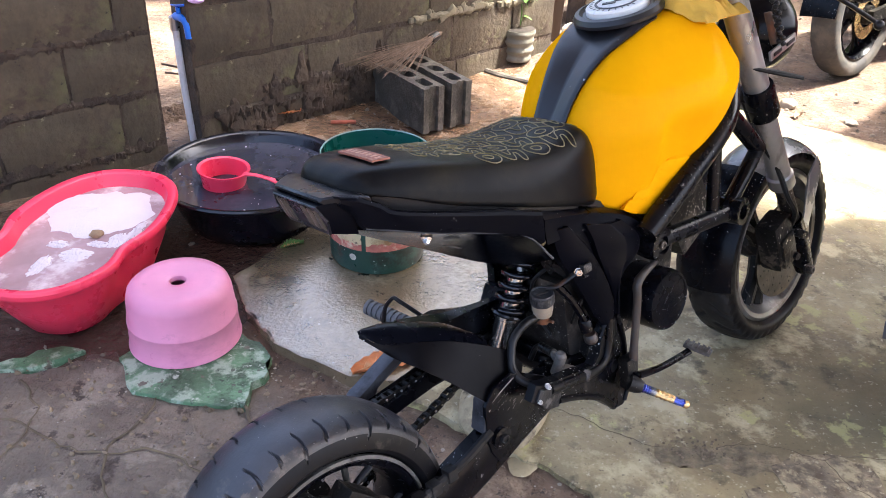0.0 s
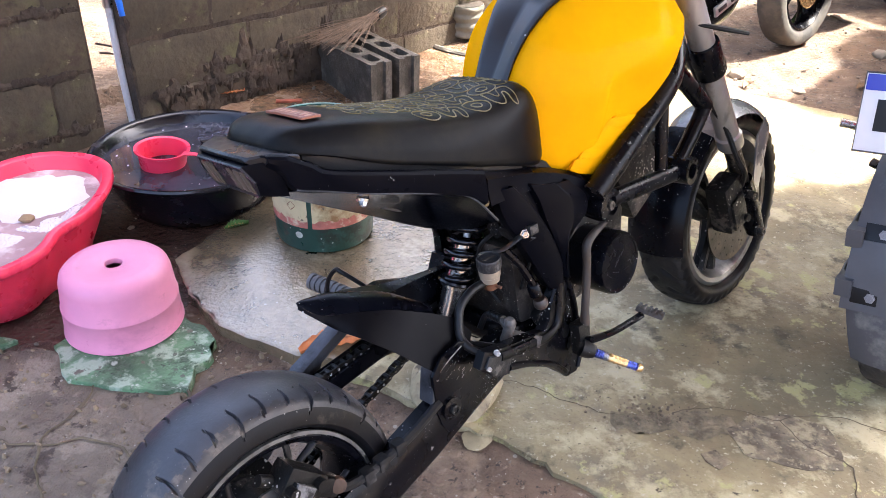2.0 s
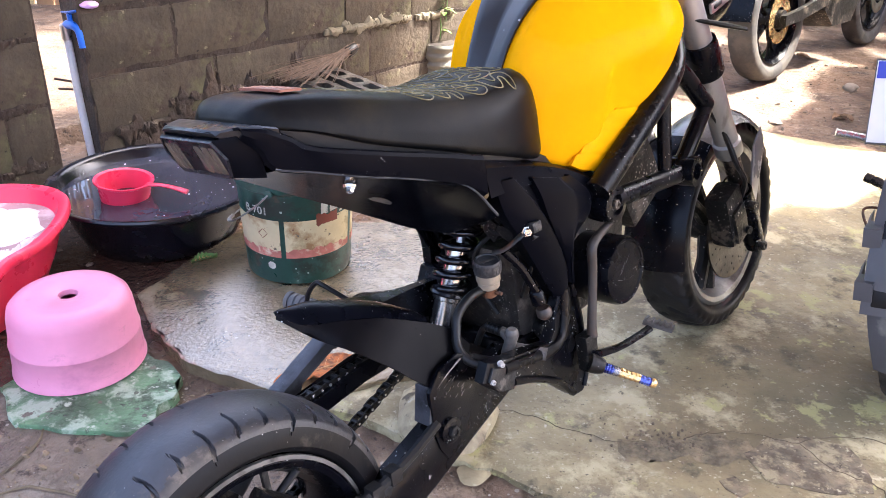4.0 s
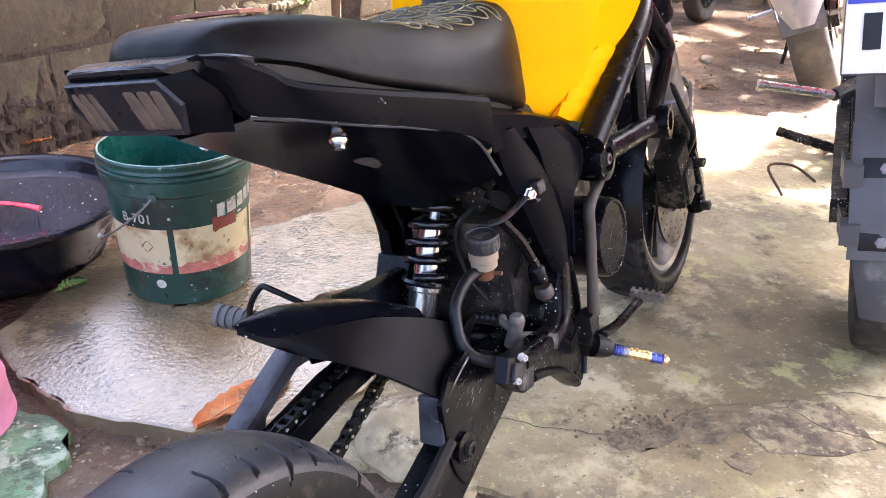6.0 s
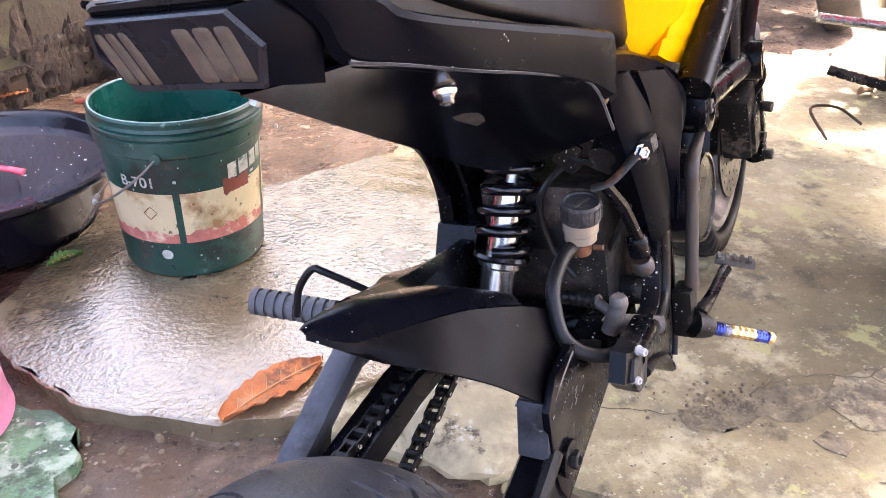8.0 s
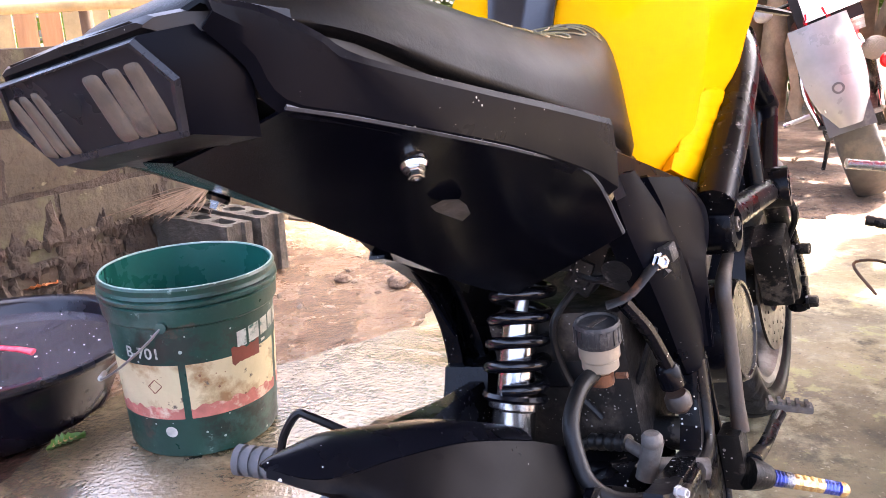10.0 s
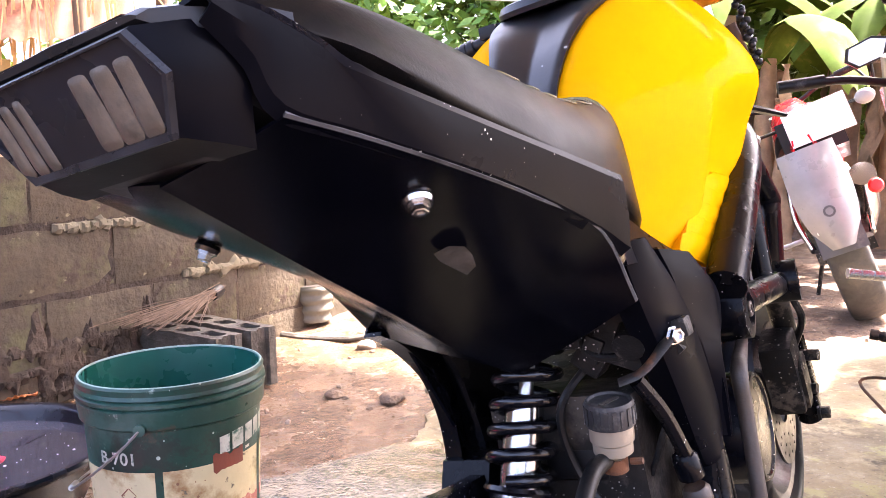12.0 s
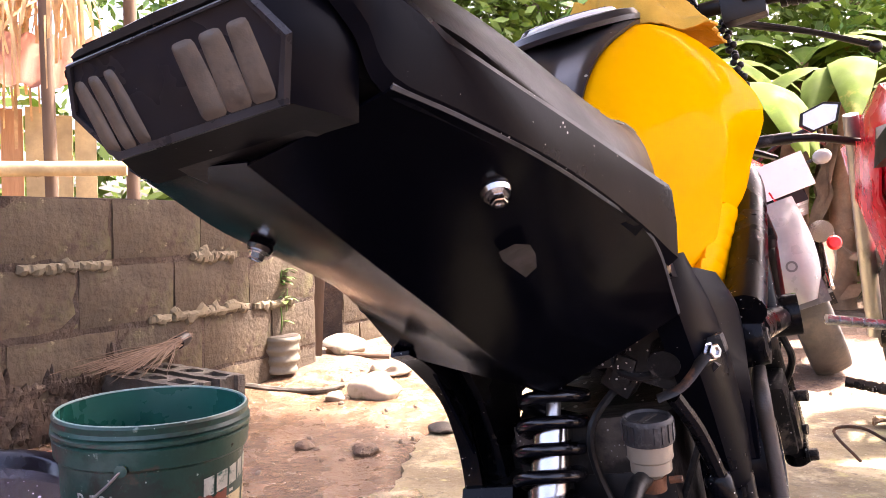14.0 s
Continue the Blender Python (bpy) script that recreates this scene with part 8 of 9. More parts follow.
# ---- by the wall: hollow blocks, broom, potted plant, stones, leaves ----
def hollow_block():
    bm = bmesh.new()
    L, W, H = 0.39, 0.098, 0.19
    nx = 3
    xs = [-L / 2, -L / 2 + 0.03, -L / 2 + 0.125, -L / 2 + 0.15, -0.05 + 0.01, 0.05 - 0.01, L / 2 - 0.15, L / 2 - 0.125, L / 2 - 0.03, L / 2]
    outer = [(-L / 2, -W / 2), (L / 2, -W / 2), (L / 2, -0.022), (L / 2 - 0.012, -0.016), (L / 2 - 0.012, 0.016), (L / 2, 0.022), (L / 2, W / 2), (-L / 2, W / 2), (-L / 2, 0.022), (-L / 2 + 0.012, 0.016), (-L / 2 + 0.012, -0.016), (-L / 2, -0.022)]
    pts = ragged(outer, 0.02, 0.0025, 3.0)
    lo = [bm.verts.new((x, y, 0)) for x, y in pts]
    hi = [bm.verts.new((x, y, H - 0.003 + 0.004 * fbm((x, y, 0), 20))) for x, y in pts]
    k = len(pts)
    for i in range(k):
        bm.faces.new((lo[i], lo[(i + 1) % k], hi[(i + 1) % k], hi[i]))
    edges = [bm.edges.get((hi[i], hi[(i + 1) % k])) for i in range(k)]
    for c in (-0.122, 0.0, 0.122):
        ring = [(c + 0.043 * math.copysign(abs(math.cos(a)) ** 0.6, math.cos(a)), 0.026 * math.copysign(abs(math.sin(a)) ** 0.6, math.sin(a))) for a in np.linspace(0, 2 * math.pi, 17)[:-1]]
        top = [bm.verts.new((x, y, H - 0.003 + 0.003 * fbm((x, y, 4), 30))) for x, y in ring]
        low = [bm.verts.new((x * 1.0, y * 0.85, 0.02)) for x, y in ring]
        n = len(ring)
        for i in range(n):
            bm.faces.new((top[i], top[(i + 1) % n], low[(i + 1) % n], low[i]))
            edges.append(bm.edges.get((top[i], top[(i + 1) % n])))
        bm.faces.new(low)
    bmesh.ops.triangle_fill(bm, edges=edges, use_beauty=True)
    return bm


hb_me = finish("hollow_block", hollow_block(), m_hollow, 30)
for x, y, a, lab in ((-0.232, 3.205, 131, "damp dark hollow concrete block under the broom"), (-0.125, 3.300, 129, "damp dark hollow concrete block leaning beside another")):
    ob = new("hollow_block", hb_me)
    ob.matrix_world = Matrix.Translation((x, y, ground_z(x, y) - 0.002)) @ Matrix.Rotation(radians(a), 4, "Z")
    tagged(ob, lab, "concrete block", "hollow blocks by the wall")

broom = thing("broom", "bundle broom of dry coconut-rib sticks on the blocks", "broom", Matrix.Translation((-0.17, 3.47, 0.235)))
bm = bmesh.new()
for k in range(90):
    e = Vector((rng.uniform(-0.28, -0.06), rng.uniform(-0.40, -0.20), rng.uniform(-0.045, 0.012)))
    e = Vector((-0.17, -0.30, -0.02)) + Vector((rng.gauss(0, 0.05), rng.gauss(0, 0.04), rng.gauss(0, 0.012))) + Vector((0.06, -0.05, 0)) * rng.gauss(0, 0.7)
    s = Vector((rng.gauss(0, 0.010), rng.gauss(0, 0.008), rng.gauss(0.01, 0.008)))
    tube(bm, [s + Vector((0.03, 0.045, 0.01)), s, s.lerp(e, 0.5) + Vector((rng.gauss(0, 0.004), 0, rng.gauss(0.004, 0.004))), e], [0.002, 0.002, 0.0018, 0.001], 4)
ob = part("brush_head", bm, m_twig, broom)
ob["kind"] = "stuff"
bm = bmesh.new()
lathe(bm, [(0, -0.02), (0.022, -0.02), (0.025, 0.0), (0.022, 0.03), (0.012, 0.036), (0, 0.036)], axis_to((0.012, 0.02, 0.012), (0.5, 0.8, 0.2)), 14)
part("binding", bm, m_black, broom, "dark wound binding")

POT = Vector((0.215, 3.955, ground_z(0.215, 3.955) + 0.012))
pot = thing("potted_plant", "leafy green seedling in a muddy plastic sack pot", "potted plant", Matrix.Translation(POT))
bm = bmesh.new()
rows = []
for i in range(37):
    z = 0.15 * i / 36
    rows.append([((0.070 + 0.0035 * math.sin(z * 150) + 0.006 * fbm((math.cos(a), math.sin(a), z * 20), 1.2) + 0.012 * z / 0.15) * math.cos(a), (0.070 + 0.0035 * math.sin(z * 150) + 0.006 * fbm((math.cos(a), math.sin(a), z * 20), 1.2) + 0.012 * z / 0.15) * math.sin(a), z) for a in np.linspace(0, 2 * math.pi, 33)[:-1]])
loft(bm, rows)
part("sack", bm, m_potbag, pot)
bm = bmesh.new()
bm.faces.new([bm.verts.new((0.078 * math.cos(a), 0.078 * math.sin(a), 0.1525)) for a in np.linspace(0, 2 * math.pi, 25)[:-1]])
part("soil", bm, m_soil, pot)


def leaf_bm(bm, p, d, length, width, droop=0.3, n=6, curl=0.15):
    """One pointed leaf blade from p along d."""
    d = Vector(d).normalized()
    side = d.cross(Vector((0, 0, 1)))
    side = side.normalized() if side.length > 1e-3 else Vector((1, 0, 0))
    up = side.cross(d)
    rows = []
    for i in range(n + 1):
        f = i / n
        w = width * (math.sin(math.pi * min(1, f * 0.93 + 0.04)) ** 0.8) / 2
        c = Vector(p) + d * length * f - Vector((0, 0, 1)) * droop * length * f * f
        rows.append([c - side * w + up * curl * w, c, c + side * w + up * curl * w])
    grid_faces(bm, rows)


bm = bmesh.new()
tube(bm, [(0, 0, 0.14), (0.008, 0.0, 0.22), (0.0, 0.005, 0.32), (0.01, 0, 0.42)], [0.004, 0.0035, 0.003, 0.002], 6, 4)
tube(bm, [(0.01, 0.02, 0.14), (0.03, 0.03, 0.24), (0.035, 0.03, 0.34)], [0.003, 0.003, 0.002], 6, 4)
part("stem", bm, m_leafgreen, pot)
for k in range(24):
    z = 0.20 + 0.22 * rng.random()
    a = rng.uniform(0, 6.28)
    bm = bmesh.new()
    leaf_bm(bm, (0.01 + 0.015 * rng.random(), 0.01, z), (math.cos(a), math.sin(a), 0.4), rng.uniform(0.035, 0.07), rng.uniform(0.018, 0.03), 0.5)
    part("leaf", bm, m_leafgreen, pot)


m_tanstone = mat("dusty_tan_stone", (0.40, 0.33, 0.20), 0.8, var=0.3, scale=12, bump=0.8, bscale=40, distance=0.006, stain=(0.24, 0.19, 0.12), stain_scale=9, stain_at=0.5, layers=(((0.10, 0.08, 0.05), 16.0, 0.58, 0.06), ((0.50, 0.45, 0.33), 22.0, 0.58, 0.06)))


def stone(x, y, r, seed, label, material=None, squash=0.6):
    ob = solid("stone", pebble_mesh(r, seed, 3, squash), material or m_rock, label, "stone", "loose stones", m=Matrix.Translation((x, y, max(ground_z(x, y), 0.0 if inside(x, y, SLAB_B) else -1) + r * squash * 0.55)) @ Matrix.Rotation(seed, 4, "Z"))
    return ob


stone(0.545, 3.62, 0.095, 1.0, "pale boulder with a mossy side in the mud")
stone(0.385, 3.60, 0.038, 2.2, "smooth pale stone in the mud")
stone(0.68, 3.95, 0.09, 5.0, "flat pale stone in the mud", None, 0.35)
stone(0.85, 3.75, 0.07, 6.0, "flat pale stone in the mud", None, 0.3)
stone(0.55, 4.35, 0.10, 8.0, "pale stone heap in the sun", None, 0.5)
stone(-0.052, 2.975, 0.028, 3.1, "small buff stone near the pail", None, 0.55)
stone(1.47, 3.68, 0.04, 4.4, "smooth buff stone on the dirt")
stone(2.079, 3.08, 0.06, 7.7, "flat white stone on the slab edge", m_rock, 0.25)
stone(1.688, 3.49, 0.03, 9.0, "pale pebble on the dirt", m_rock, 0.35)
stone(2.25, 4.0, 0.035, 9.7, "grey stone on the dirt")
stone(0.226, 1.405, 0.108, 2.7, "rounded tan stone set in the broken slab", m_tanstone, 0.36)
stone(0.272, 1.290, 0.032, 21.0, "flat tan stone flake under the swingarm", m_tanstone, 0.14)
stone(0.36, 2.92, 0.04, 12.0, "brown clod in the mud", m_dirt, 0.5)
stone(0.20, 3.02, 0.03, 13.0, "brown clod in the mud", m_dirt, 0.5)
stone(0.62, 2.98, 0.05, 14.0, "flat dark stone at the slab edge", m_hollow, 0.35)
stone(-0.36, 2.27, 0.03, 15.0, "dark stone beside the basin", m_hollow, 0.5)
stone(-0.45, 1.95, 0.025, 16.0, "dark stone beside the basin", m_hollow, 0.5)

bm = bmesh.new()
tube(bm, [(0.02, 3.86, 0.02), (0.10, 3.78, 0.012), (0.22, 3.74, 0.0), (0.34, 3.70, 0.0), (0.44, 3.74, 0.005)], [0.010, 0.016, 0.012, 0.013, 0.008], 8, 6)
solid("branch", bm, m_hollow, "dark wet branch lying in the mud", "branch")
bm = bmesh.new()
tube(bm, [(0.46, 4.32, 0.05), (0.60, 4.22, 0.04), (0.72, 4.15, 0.04)], 0.012, 8, 5)
solid("branch", bm, m_wood, "grey stick lying by the wall gap", "branch")
bm = bmesh.new()
for k in range(26):
    c = Vector((-0.34, 3.02, ground_z(-0.34, 3.02) + 0.02))
    pts = [c + Vector((rng.gauss(0, 0.03), rng.gauss(0, 0.03), rng.uniform(-0.015, 0.03))) for _ in range(4)]
    tube(bm, pts, 0.0014, 4, 5)
solid("dry_vine_tangle", bm, m_twig, "tangle of dry brown vines on the mud", "plant litter", kind="stuff")
bm = bmesh.new()
tube(bm, [(-0.52, 3.04, 0.012), (-0.42, 3.06, 0.012)], 0.008, 6)
solid("stick", bm, m_leafred, "short red-brown stick on the mud", "stick")


def big_leaf(name, a, b, width, material, label, z=0.018, lift=0.03, parent_vein=True):
    a, b = Vector((*a, z)), Vector((*b, z))
    d = b - a
    side = Vector((-d.y, d.x, 0)).normalized()
    bm = bmesh.new()
    rows = []
    for i in range(15):
        f = i / 14
        w = width * math.sin(math.pi * min(1, 0.04 + f * 0.95)) ** 0.75 / 2
        c = a + d * f + Vector((0, 0, lift * 0.4 * math.sin(math.pi * f)))
        row = []
        for k in range(9):
            s = -1 + k / 4
            row.append(c + side * w * s + Vector((0, 0, lift * abs(s) ** 1.5 * (0.5 + 0.5 * noise.noise(Vector((f * 3, s * 1.5, width * 40)))) - 0.004 + 0.004 * math.sin(f * 40) * abs(s))))
        rows.append(row)
    sheet(bm, rows, 0.0012)
    ob = solid(name, bm, material, label, "leaf", angle=60)
    if parent_vein:
        bm = bmesh.new()
        tube(bm, [r[4] + Vector((0, 0, 0.0018)) for r in rows], 0.0016, 5)
        for i in range(2, 12, 2):
            for s in (2, 6):
                tube(bm, [rows[i][4] + Vector((0, 0, 0.0014)), rows[min(14, i + 1)][s] + Vector((0, 0, 0.0014))], 0.0007, 4)
        v = part("vein", bm, m_leafvein, ob)
    return ob


big_leaf("fallen_leaf", (-0.135, 1.505), (0.030, 1.615), 0.075, m_leaforange, "large orange fallen leaf curled on the slab", 0.016, 0.02)
big_leaf("fallen_leaf", (-0.73, 2.98), (-0.64, 3.04), 0.085, m_leaforange, "large orange-brown fallen leaf against the wall foot", 0.055, 0.02)
big_leaf("fallen_leaf", (-0.455, 2.045), (-0.395, 2.085), 0.028, m_leafgreen, "small fresh green leaf beside the basin", 0.014, 0.014)
for i, (x, y, a) in enumerate(((0.05, 3.84, 0.3), (0.09, 3.86, 1.2), (1.95, 3.52, 0.5), (2.02, 3.48, 2.0), (1.45, 3.5, 1.0), (1.9, 2.6, 0.2), (-0.36, 2.13, 0.6), (-0.30, 2.20, 2.1), (2.6, 4.1, 0.9), (2.3, 4.6, 1.9))):
    L = 0.07 if i < 8 else 0.1
    big_leaf("dry_leaf", (x, y), (x + L * math.cos(a), y + L * math.sin(a)), 0.035, m_leafdry, "dry brown curled leaf on the ground", max(ground_z(x, y), 0.002 if inside(x, y, SLAB_B) else -1) + 0.008, 0.02, False)

# ---- the other parked bikes ----
def parked_bike(name, m, label, body, tyre, fender, slim=1.0, knobby=False, tail_z=0.80, mirrors=True, stand=True, bar_z=0.0, wide=0.066):
    """A plain small motorcycle; rear tyre foot at the origin, y ahead."""
    ob = thing(name, label, "motorcycle", m, "other parked bikes")
    R = 0.30
    g = dual_groove if knobby else road_groove
    for nm, y, half in (("rear_wheel", 0.0, wide), ("front_wheel", 1.32, 0.05)):
        c = (0, y, R)
        w = part(nm, ring_profile([(0.222, -half * 0.8), (0.205, -half * 0.7), (0.195, 0.0), (0.205, half * 0.7), (0.222, half * 0.8), (0.212, half * 0.85), (0.192, half * 0.4), (0.188, 0), (0.192, -half * 0.4), (0.212, -half * 0.85)], c, 40), m_satin, ob)
        tb = tyre_mesh(R, half, 0.220, 150, g, 0.007, 22)
        bmesh.ops.translate(tb, verts=tb.verts, vec=c)
        pt = part("tyre", tb, tyre, w, "", 60)
        pt.data.materials.append(tyre)
        pt.data.materials.append(tyre)
        y_spokes(c, 0.045, 0.20, 5, 0.0, 0.014, m_satin, w)
        bm = bmesh.new()
        lathe(bm, [(0, -0.08), (0.045, -0.08), (0.05, 0), (0.045, 0.08), (0, 0.08)], wheel_axis(c), 20)
        part("hub", bm, m_grime, w)
        bm = bmesh.new()
        lathe(bm, [(0.06, 0.058), (0.115, 0.058), (0.115, 0.062), (0.06, 0.062)], wheel_axis(c), 36, closed=True)
        part("brake_disc", bm, m_goldpeg if nm == "rear_wheel" else m_alloy, w)
    for s in (1, -1):
        bm = bmesh.new()
        loft(bm, [[(s * x, y, z) for x, z in ((0.085, zb), (0.115, zb), (0.115, zt), (0.085, zt))] for y, zb, zt in ((-0.05, 0.275, 0.325), (0.1, 0.28, 0.335), (0.48, 0.33, 0.39))])
        part("swingarm", bm, m_grime, ob)
        bm = bmesh.new()
        tube(bm, [(s * 0.09, 1.30, 0.30), (s * 0.09, 1.20, 0.55), (s * 0.09, 1.03, 0.98)], [0.024, 0.026, 0.022], 12)
        part("fork_leg", bm, m_stanch, ob)
    bm = bmesh.new()
    chain_run(bm, (0, 0.0, 0.385), (0, 0.46, 0.41), -0.075)
    part("chain", bm, m_grime, ob, "", 25)
    bm = bmesh.new()
    chain_run(bm, (0, -0.02, 0.215), (0, 0.46, 0.31), -0.075)
    part("chain", bm, m_grime, ob, "", 25)
    bm = bmesh.new()
    prism(bm, [(0.42, 0.30), (0.55, 0.20), (0.80, 0.20), (0.90, 0.32), (0.86, 0.52), (0.68, 0.58), (0.48, 0.48)], -0.11, 0.11, 0, 0.02)
    part("engine", bm, m_grime, ob)
    bm = bmesh.new()
    loft(bm, [[(x * h * slim, y, z0 + (z1 - z0) * zz) for x, zz in ((-0.6, 0), (0.6, 0), (1, 0.35), (0.85, 0.8), (0.4, 1), (-0.4, 1), (-0.85, 0.8), (-1, 0.35))] for y, h, z0, z1 in ((0.50, 0.09, 0.68, 0.84), (0.60, 0.14, 0.64, 0.94), (0.78, 0.165, 0.64, 1.02), (0.95, 0.15, 0.68, 1.02), (1.06, 0.08, 0.78, 0.95))])
    part("fuel_tank", bm, body, ob, "", 50)
    bm = bmesh.new()
    loft(bm, [[(-h, y, z), (h, y, z), (h * 0.9, y, z + t), (h * 0.4, y, z + t + 0.012), (-h * 0.4, y, z + t + 0.012), (-h * 0.9, y, z + t)] for y, h, z, t in ((-0.22, 0.05, tail_z + 0.02, 0.03), (-0.12, 0.09, tail_z, 0.06), (0.12, 0.12, tail_z - 0.04, 0.07), (0.36, 0.14, tail_z - 0.07, 0.06), (0.54, 0.11, tail_z - 0.03, 0.06))])
    part("seat", bm, m_vinyl, ob, "", 50)
    for s in (1, -1):
        bm = bmesh.new()
        sheet(bm, [[(s * u * slim, y, z) for u, z in ((h * 0.8, zt), (h, zt - 0.04), (h, zb + 0.04), (h * 0.75, zb))] for y, h, zt, zb in ((-0.26, 0.05, tail_z + 0.02, tail_z - 0.06), (-0.10, 0.11, tail_z + 0.005, tail_z - 0.14), (0.14, 0.145, tail_z - 0.03, tail_z - 0.30), (0.34, 0.15, tail_z - 0.06, tail_z - 0.36), (0.50, 0.12, tail_z - 0.08, tail_z - 0.28))], 0.006)
        part("side_panel", bm, body, ob)
        bm = bmesh.new()
        sheet(bm, [[(s * u * slim, y, z) for u, z in ((h * 0.8, zt), (h, (zt + zb) / 2), (h * 0.7, zb))] for y, h, zt, zb in ((0.62, 0.17, 0.86, 0.60), (0.80, 0.20, 0.88, 0.50), (1.0, 0.19, 0.90, 0.58), (1.12, 0.14, 0.90, 0.72))], 0.006)
        part("tank_shroud", bm, body, ob)
    bm = bmesh.new()
    rows = []
    for i in range(9):
        th = radians(175 - 70 * i / 8)
        rows.append([(0.085 * (-1 + k / 3), 0.345 * math.cos(th) - 0.01, 0.30 + (0.345 - 0.02 * abs(-1 + k / 3) ** 3) * math.sin(th)) for k in range(7)])
    sheet(bm, rows, 0.005)
    fd_ = part("rear_mudguard", bm, fender, ob)
    bm = bmesh.new()
    tube(bm, [(-0.36, 0.93, 1.06 + bar_z), (-0.2, 0.98, 1.05 + bar_z), (0, 1.02, 1.0 + bar_z), (0.2, 0.98, 1.05 + bar_z), (0.36, 0.93, 1.06 + bar_z)], 0.012, 10, 5)
    br = part("handlebar", bm, m_black, ob)
    for s in (1, -1):
        bm = bmesh.new()
        tube(bm, [(s * 0.26, 0.95, 1.058 + bar_z), (s * 0.38, 0.925, 1.062 + bar_z)], 0.018, 10)
        part("grip", bm, m_hose, br)
        if mirrors:
            bm = bmesh.new()
            tube(bm, [(s * 0.22, 0.97, 1.06), (s * 0.25, 0.98, 1.10), (s * 0.29, 0.97, 1.12)], 0.005, 8, 4)
            part("mirror_stalk", bm, m_black, br)
            bm = bmesh.new()
            prism(bm, [(s * 0.23, 1.12), (s * 0.26, 1.15), (s * 0.33, 1.155), (s * 0.375, 1.135), (s * 0.34, 1.10), (s * 0.27, 1.09)], 0.955, 0.975, 1, 0.004)
            part("mirror", bm, m_black, br)
            bm = bmesh.new()
            prism(bm, [(s * 0.243, 1.12), (s * 0.265, 1.142), (s * 0.327, 1.146), (s * 0.36, 1.133), (s * 0.333, 1.108), (s * 0.275, 1.10)], 0.952, 0.9545, 1)
            part("mirror_glass", bm, m_chrome, br)
    bm = bmesh.new()
    loft(bm, [[(x, y, z) for x, z in ((-0.09, 0.72), (0.09, 0.72), (0.11, 0.9), (0.06, 0.98), (-0.06, 0.98), (-0.11, 0.9))] for y in (1.10, 1.24)])
    part("headlamp", bm, body, ob)
    bm = bmesh.new()
    rows = []
    for i in range(11):
        th = radians(30 + 120 * i / 10)
        rows.append([(0.062 * (-1 + k / 3), 1.32 + 0.325 * math.cos(th), 0.30 + (0.325 - 0.02 * abs(-1 + k / 3) ** 3) * math.sin(th)) for k in range(7)])
    sheet(bm, rows, 0.004)
    part("front_mudguard", bm, body, ob)
    if stand:
        bm = bmesh.new()
        tube(bm, [(-0.10, 0.50, 0.26), (-0.17, 0.52, 0.12), (-0.23, 0.53, 0.01)], [0.012, 0.010, 0.010], 10)
        st = part("side_stand", bm, m_grime, ob)
        bm = bmesh.new()
        box(bm, (-0.235, 0.535, 0.005), (0.03, 0.07, 0.008), None, 0.002)
        part("stand_foot", bm, m_lightgrey, st)
    return ob


def stand_at(x, y, heading, lean, z=0.0):
    return Matrix.Translation((x, y, z)) @ Matrix.Rotation(radians(heading - 90), 4, "Z") @ Matrix.Rotation(radians(-lean), 4, "Y")


b2m = stand_at(1.280, 1.560, 52, 9, -0.004)
b2 = parked_bike("trail_bike", b2m, "red trail motorcycle with muddy tyre and white plate", m_red, m_mudtyre, m_grey, knobby=True, tail_z=0.86, slim=0.62, stand=False, mirrors=False, bar_z=-0.12)
# splash guard with two toothed brackets a side, behind the rear tyre
bm = bmesh.new()
rows = []
for i in range(13):
    f = i / 12
    th = radians(196 - 60 * f)
    r = 0.335
    hw = 0.055 + 0.032 * math.sin(math.pi * min(1, f * 1.25) * 0.5)
    rows.append([(hw * (-1 + k / 4), r * math.cos(th) - 0.012 * (1 - abs(-1 + k / 4) ** 2), 0.30 + r * math.sin(th)) for k in range(9)])
sheet(bm, rows, 0.006)
hug = part("splash_guard", bm, m_grey, b2, "dusty grey plastic splash guard")
for s in (1, -1):
    for th in (152, 168):
        t_ = radians(th)
        bm = bmesh.new()
        loft(bm, [[(s * x, 0.345 * math.cos(t_) + dy, 0.30 + 0.345 * math.sin(t_) + dz) for dy, dz in ((-0.02, -0.018), (0.02, -0.018), (0.02, 0.018), (-0.02, 0.018))] for x in (0.068, 0.098)] )
        loft(bm, [[(s * x, 0.345 * math.cos(t_) + dy + sh, 0.30 + 0.345 * math.sin(t_) + dz) for dy, dz in ((-0.02, -0.018), (0.02, -0.018), (0.02, 0.018), (-0.02, 0.018))] for x, sh in ((0.095, 0.0), (0.102, 0.07))])
        part("guard_bracket", bm, m_grey, hug)
    for th in (150, 170):
        t_ = radians(th)
        bm = bmesh.new()
        box(bm, (s * 0.045, 0.349 * math.cos(t_) - 0.006, 0.30 + 0.349 * math.sin(t_)), (0.05, 0.008, 0.034), Matrix.Rotation(t_ - math.pi / 2 - 1.57, 4, "X"), 0.003)
        part("guard_boss", bm, m_black, hug)
        bolt("screw", (s * 0.035, 0.349 * math.cos(t_) - 0.010, 0.30 + 0.349 * math.sin(t_)), (0, math.cos(t_), math.sin(t_)), 0.008, 0.006, m_lightgrey, hug)
PL = b2m.inverted() @ Vector((0.925, 1.445, 0.60))
pm_ = Matrix.Translation((PL.x, PL.y, PL.z)) @ Matrix.Rotation(radians(-14), 4, "X")
bm = bmesh.new()
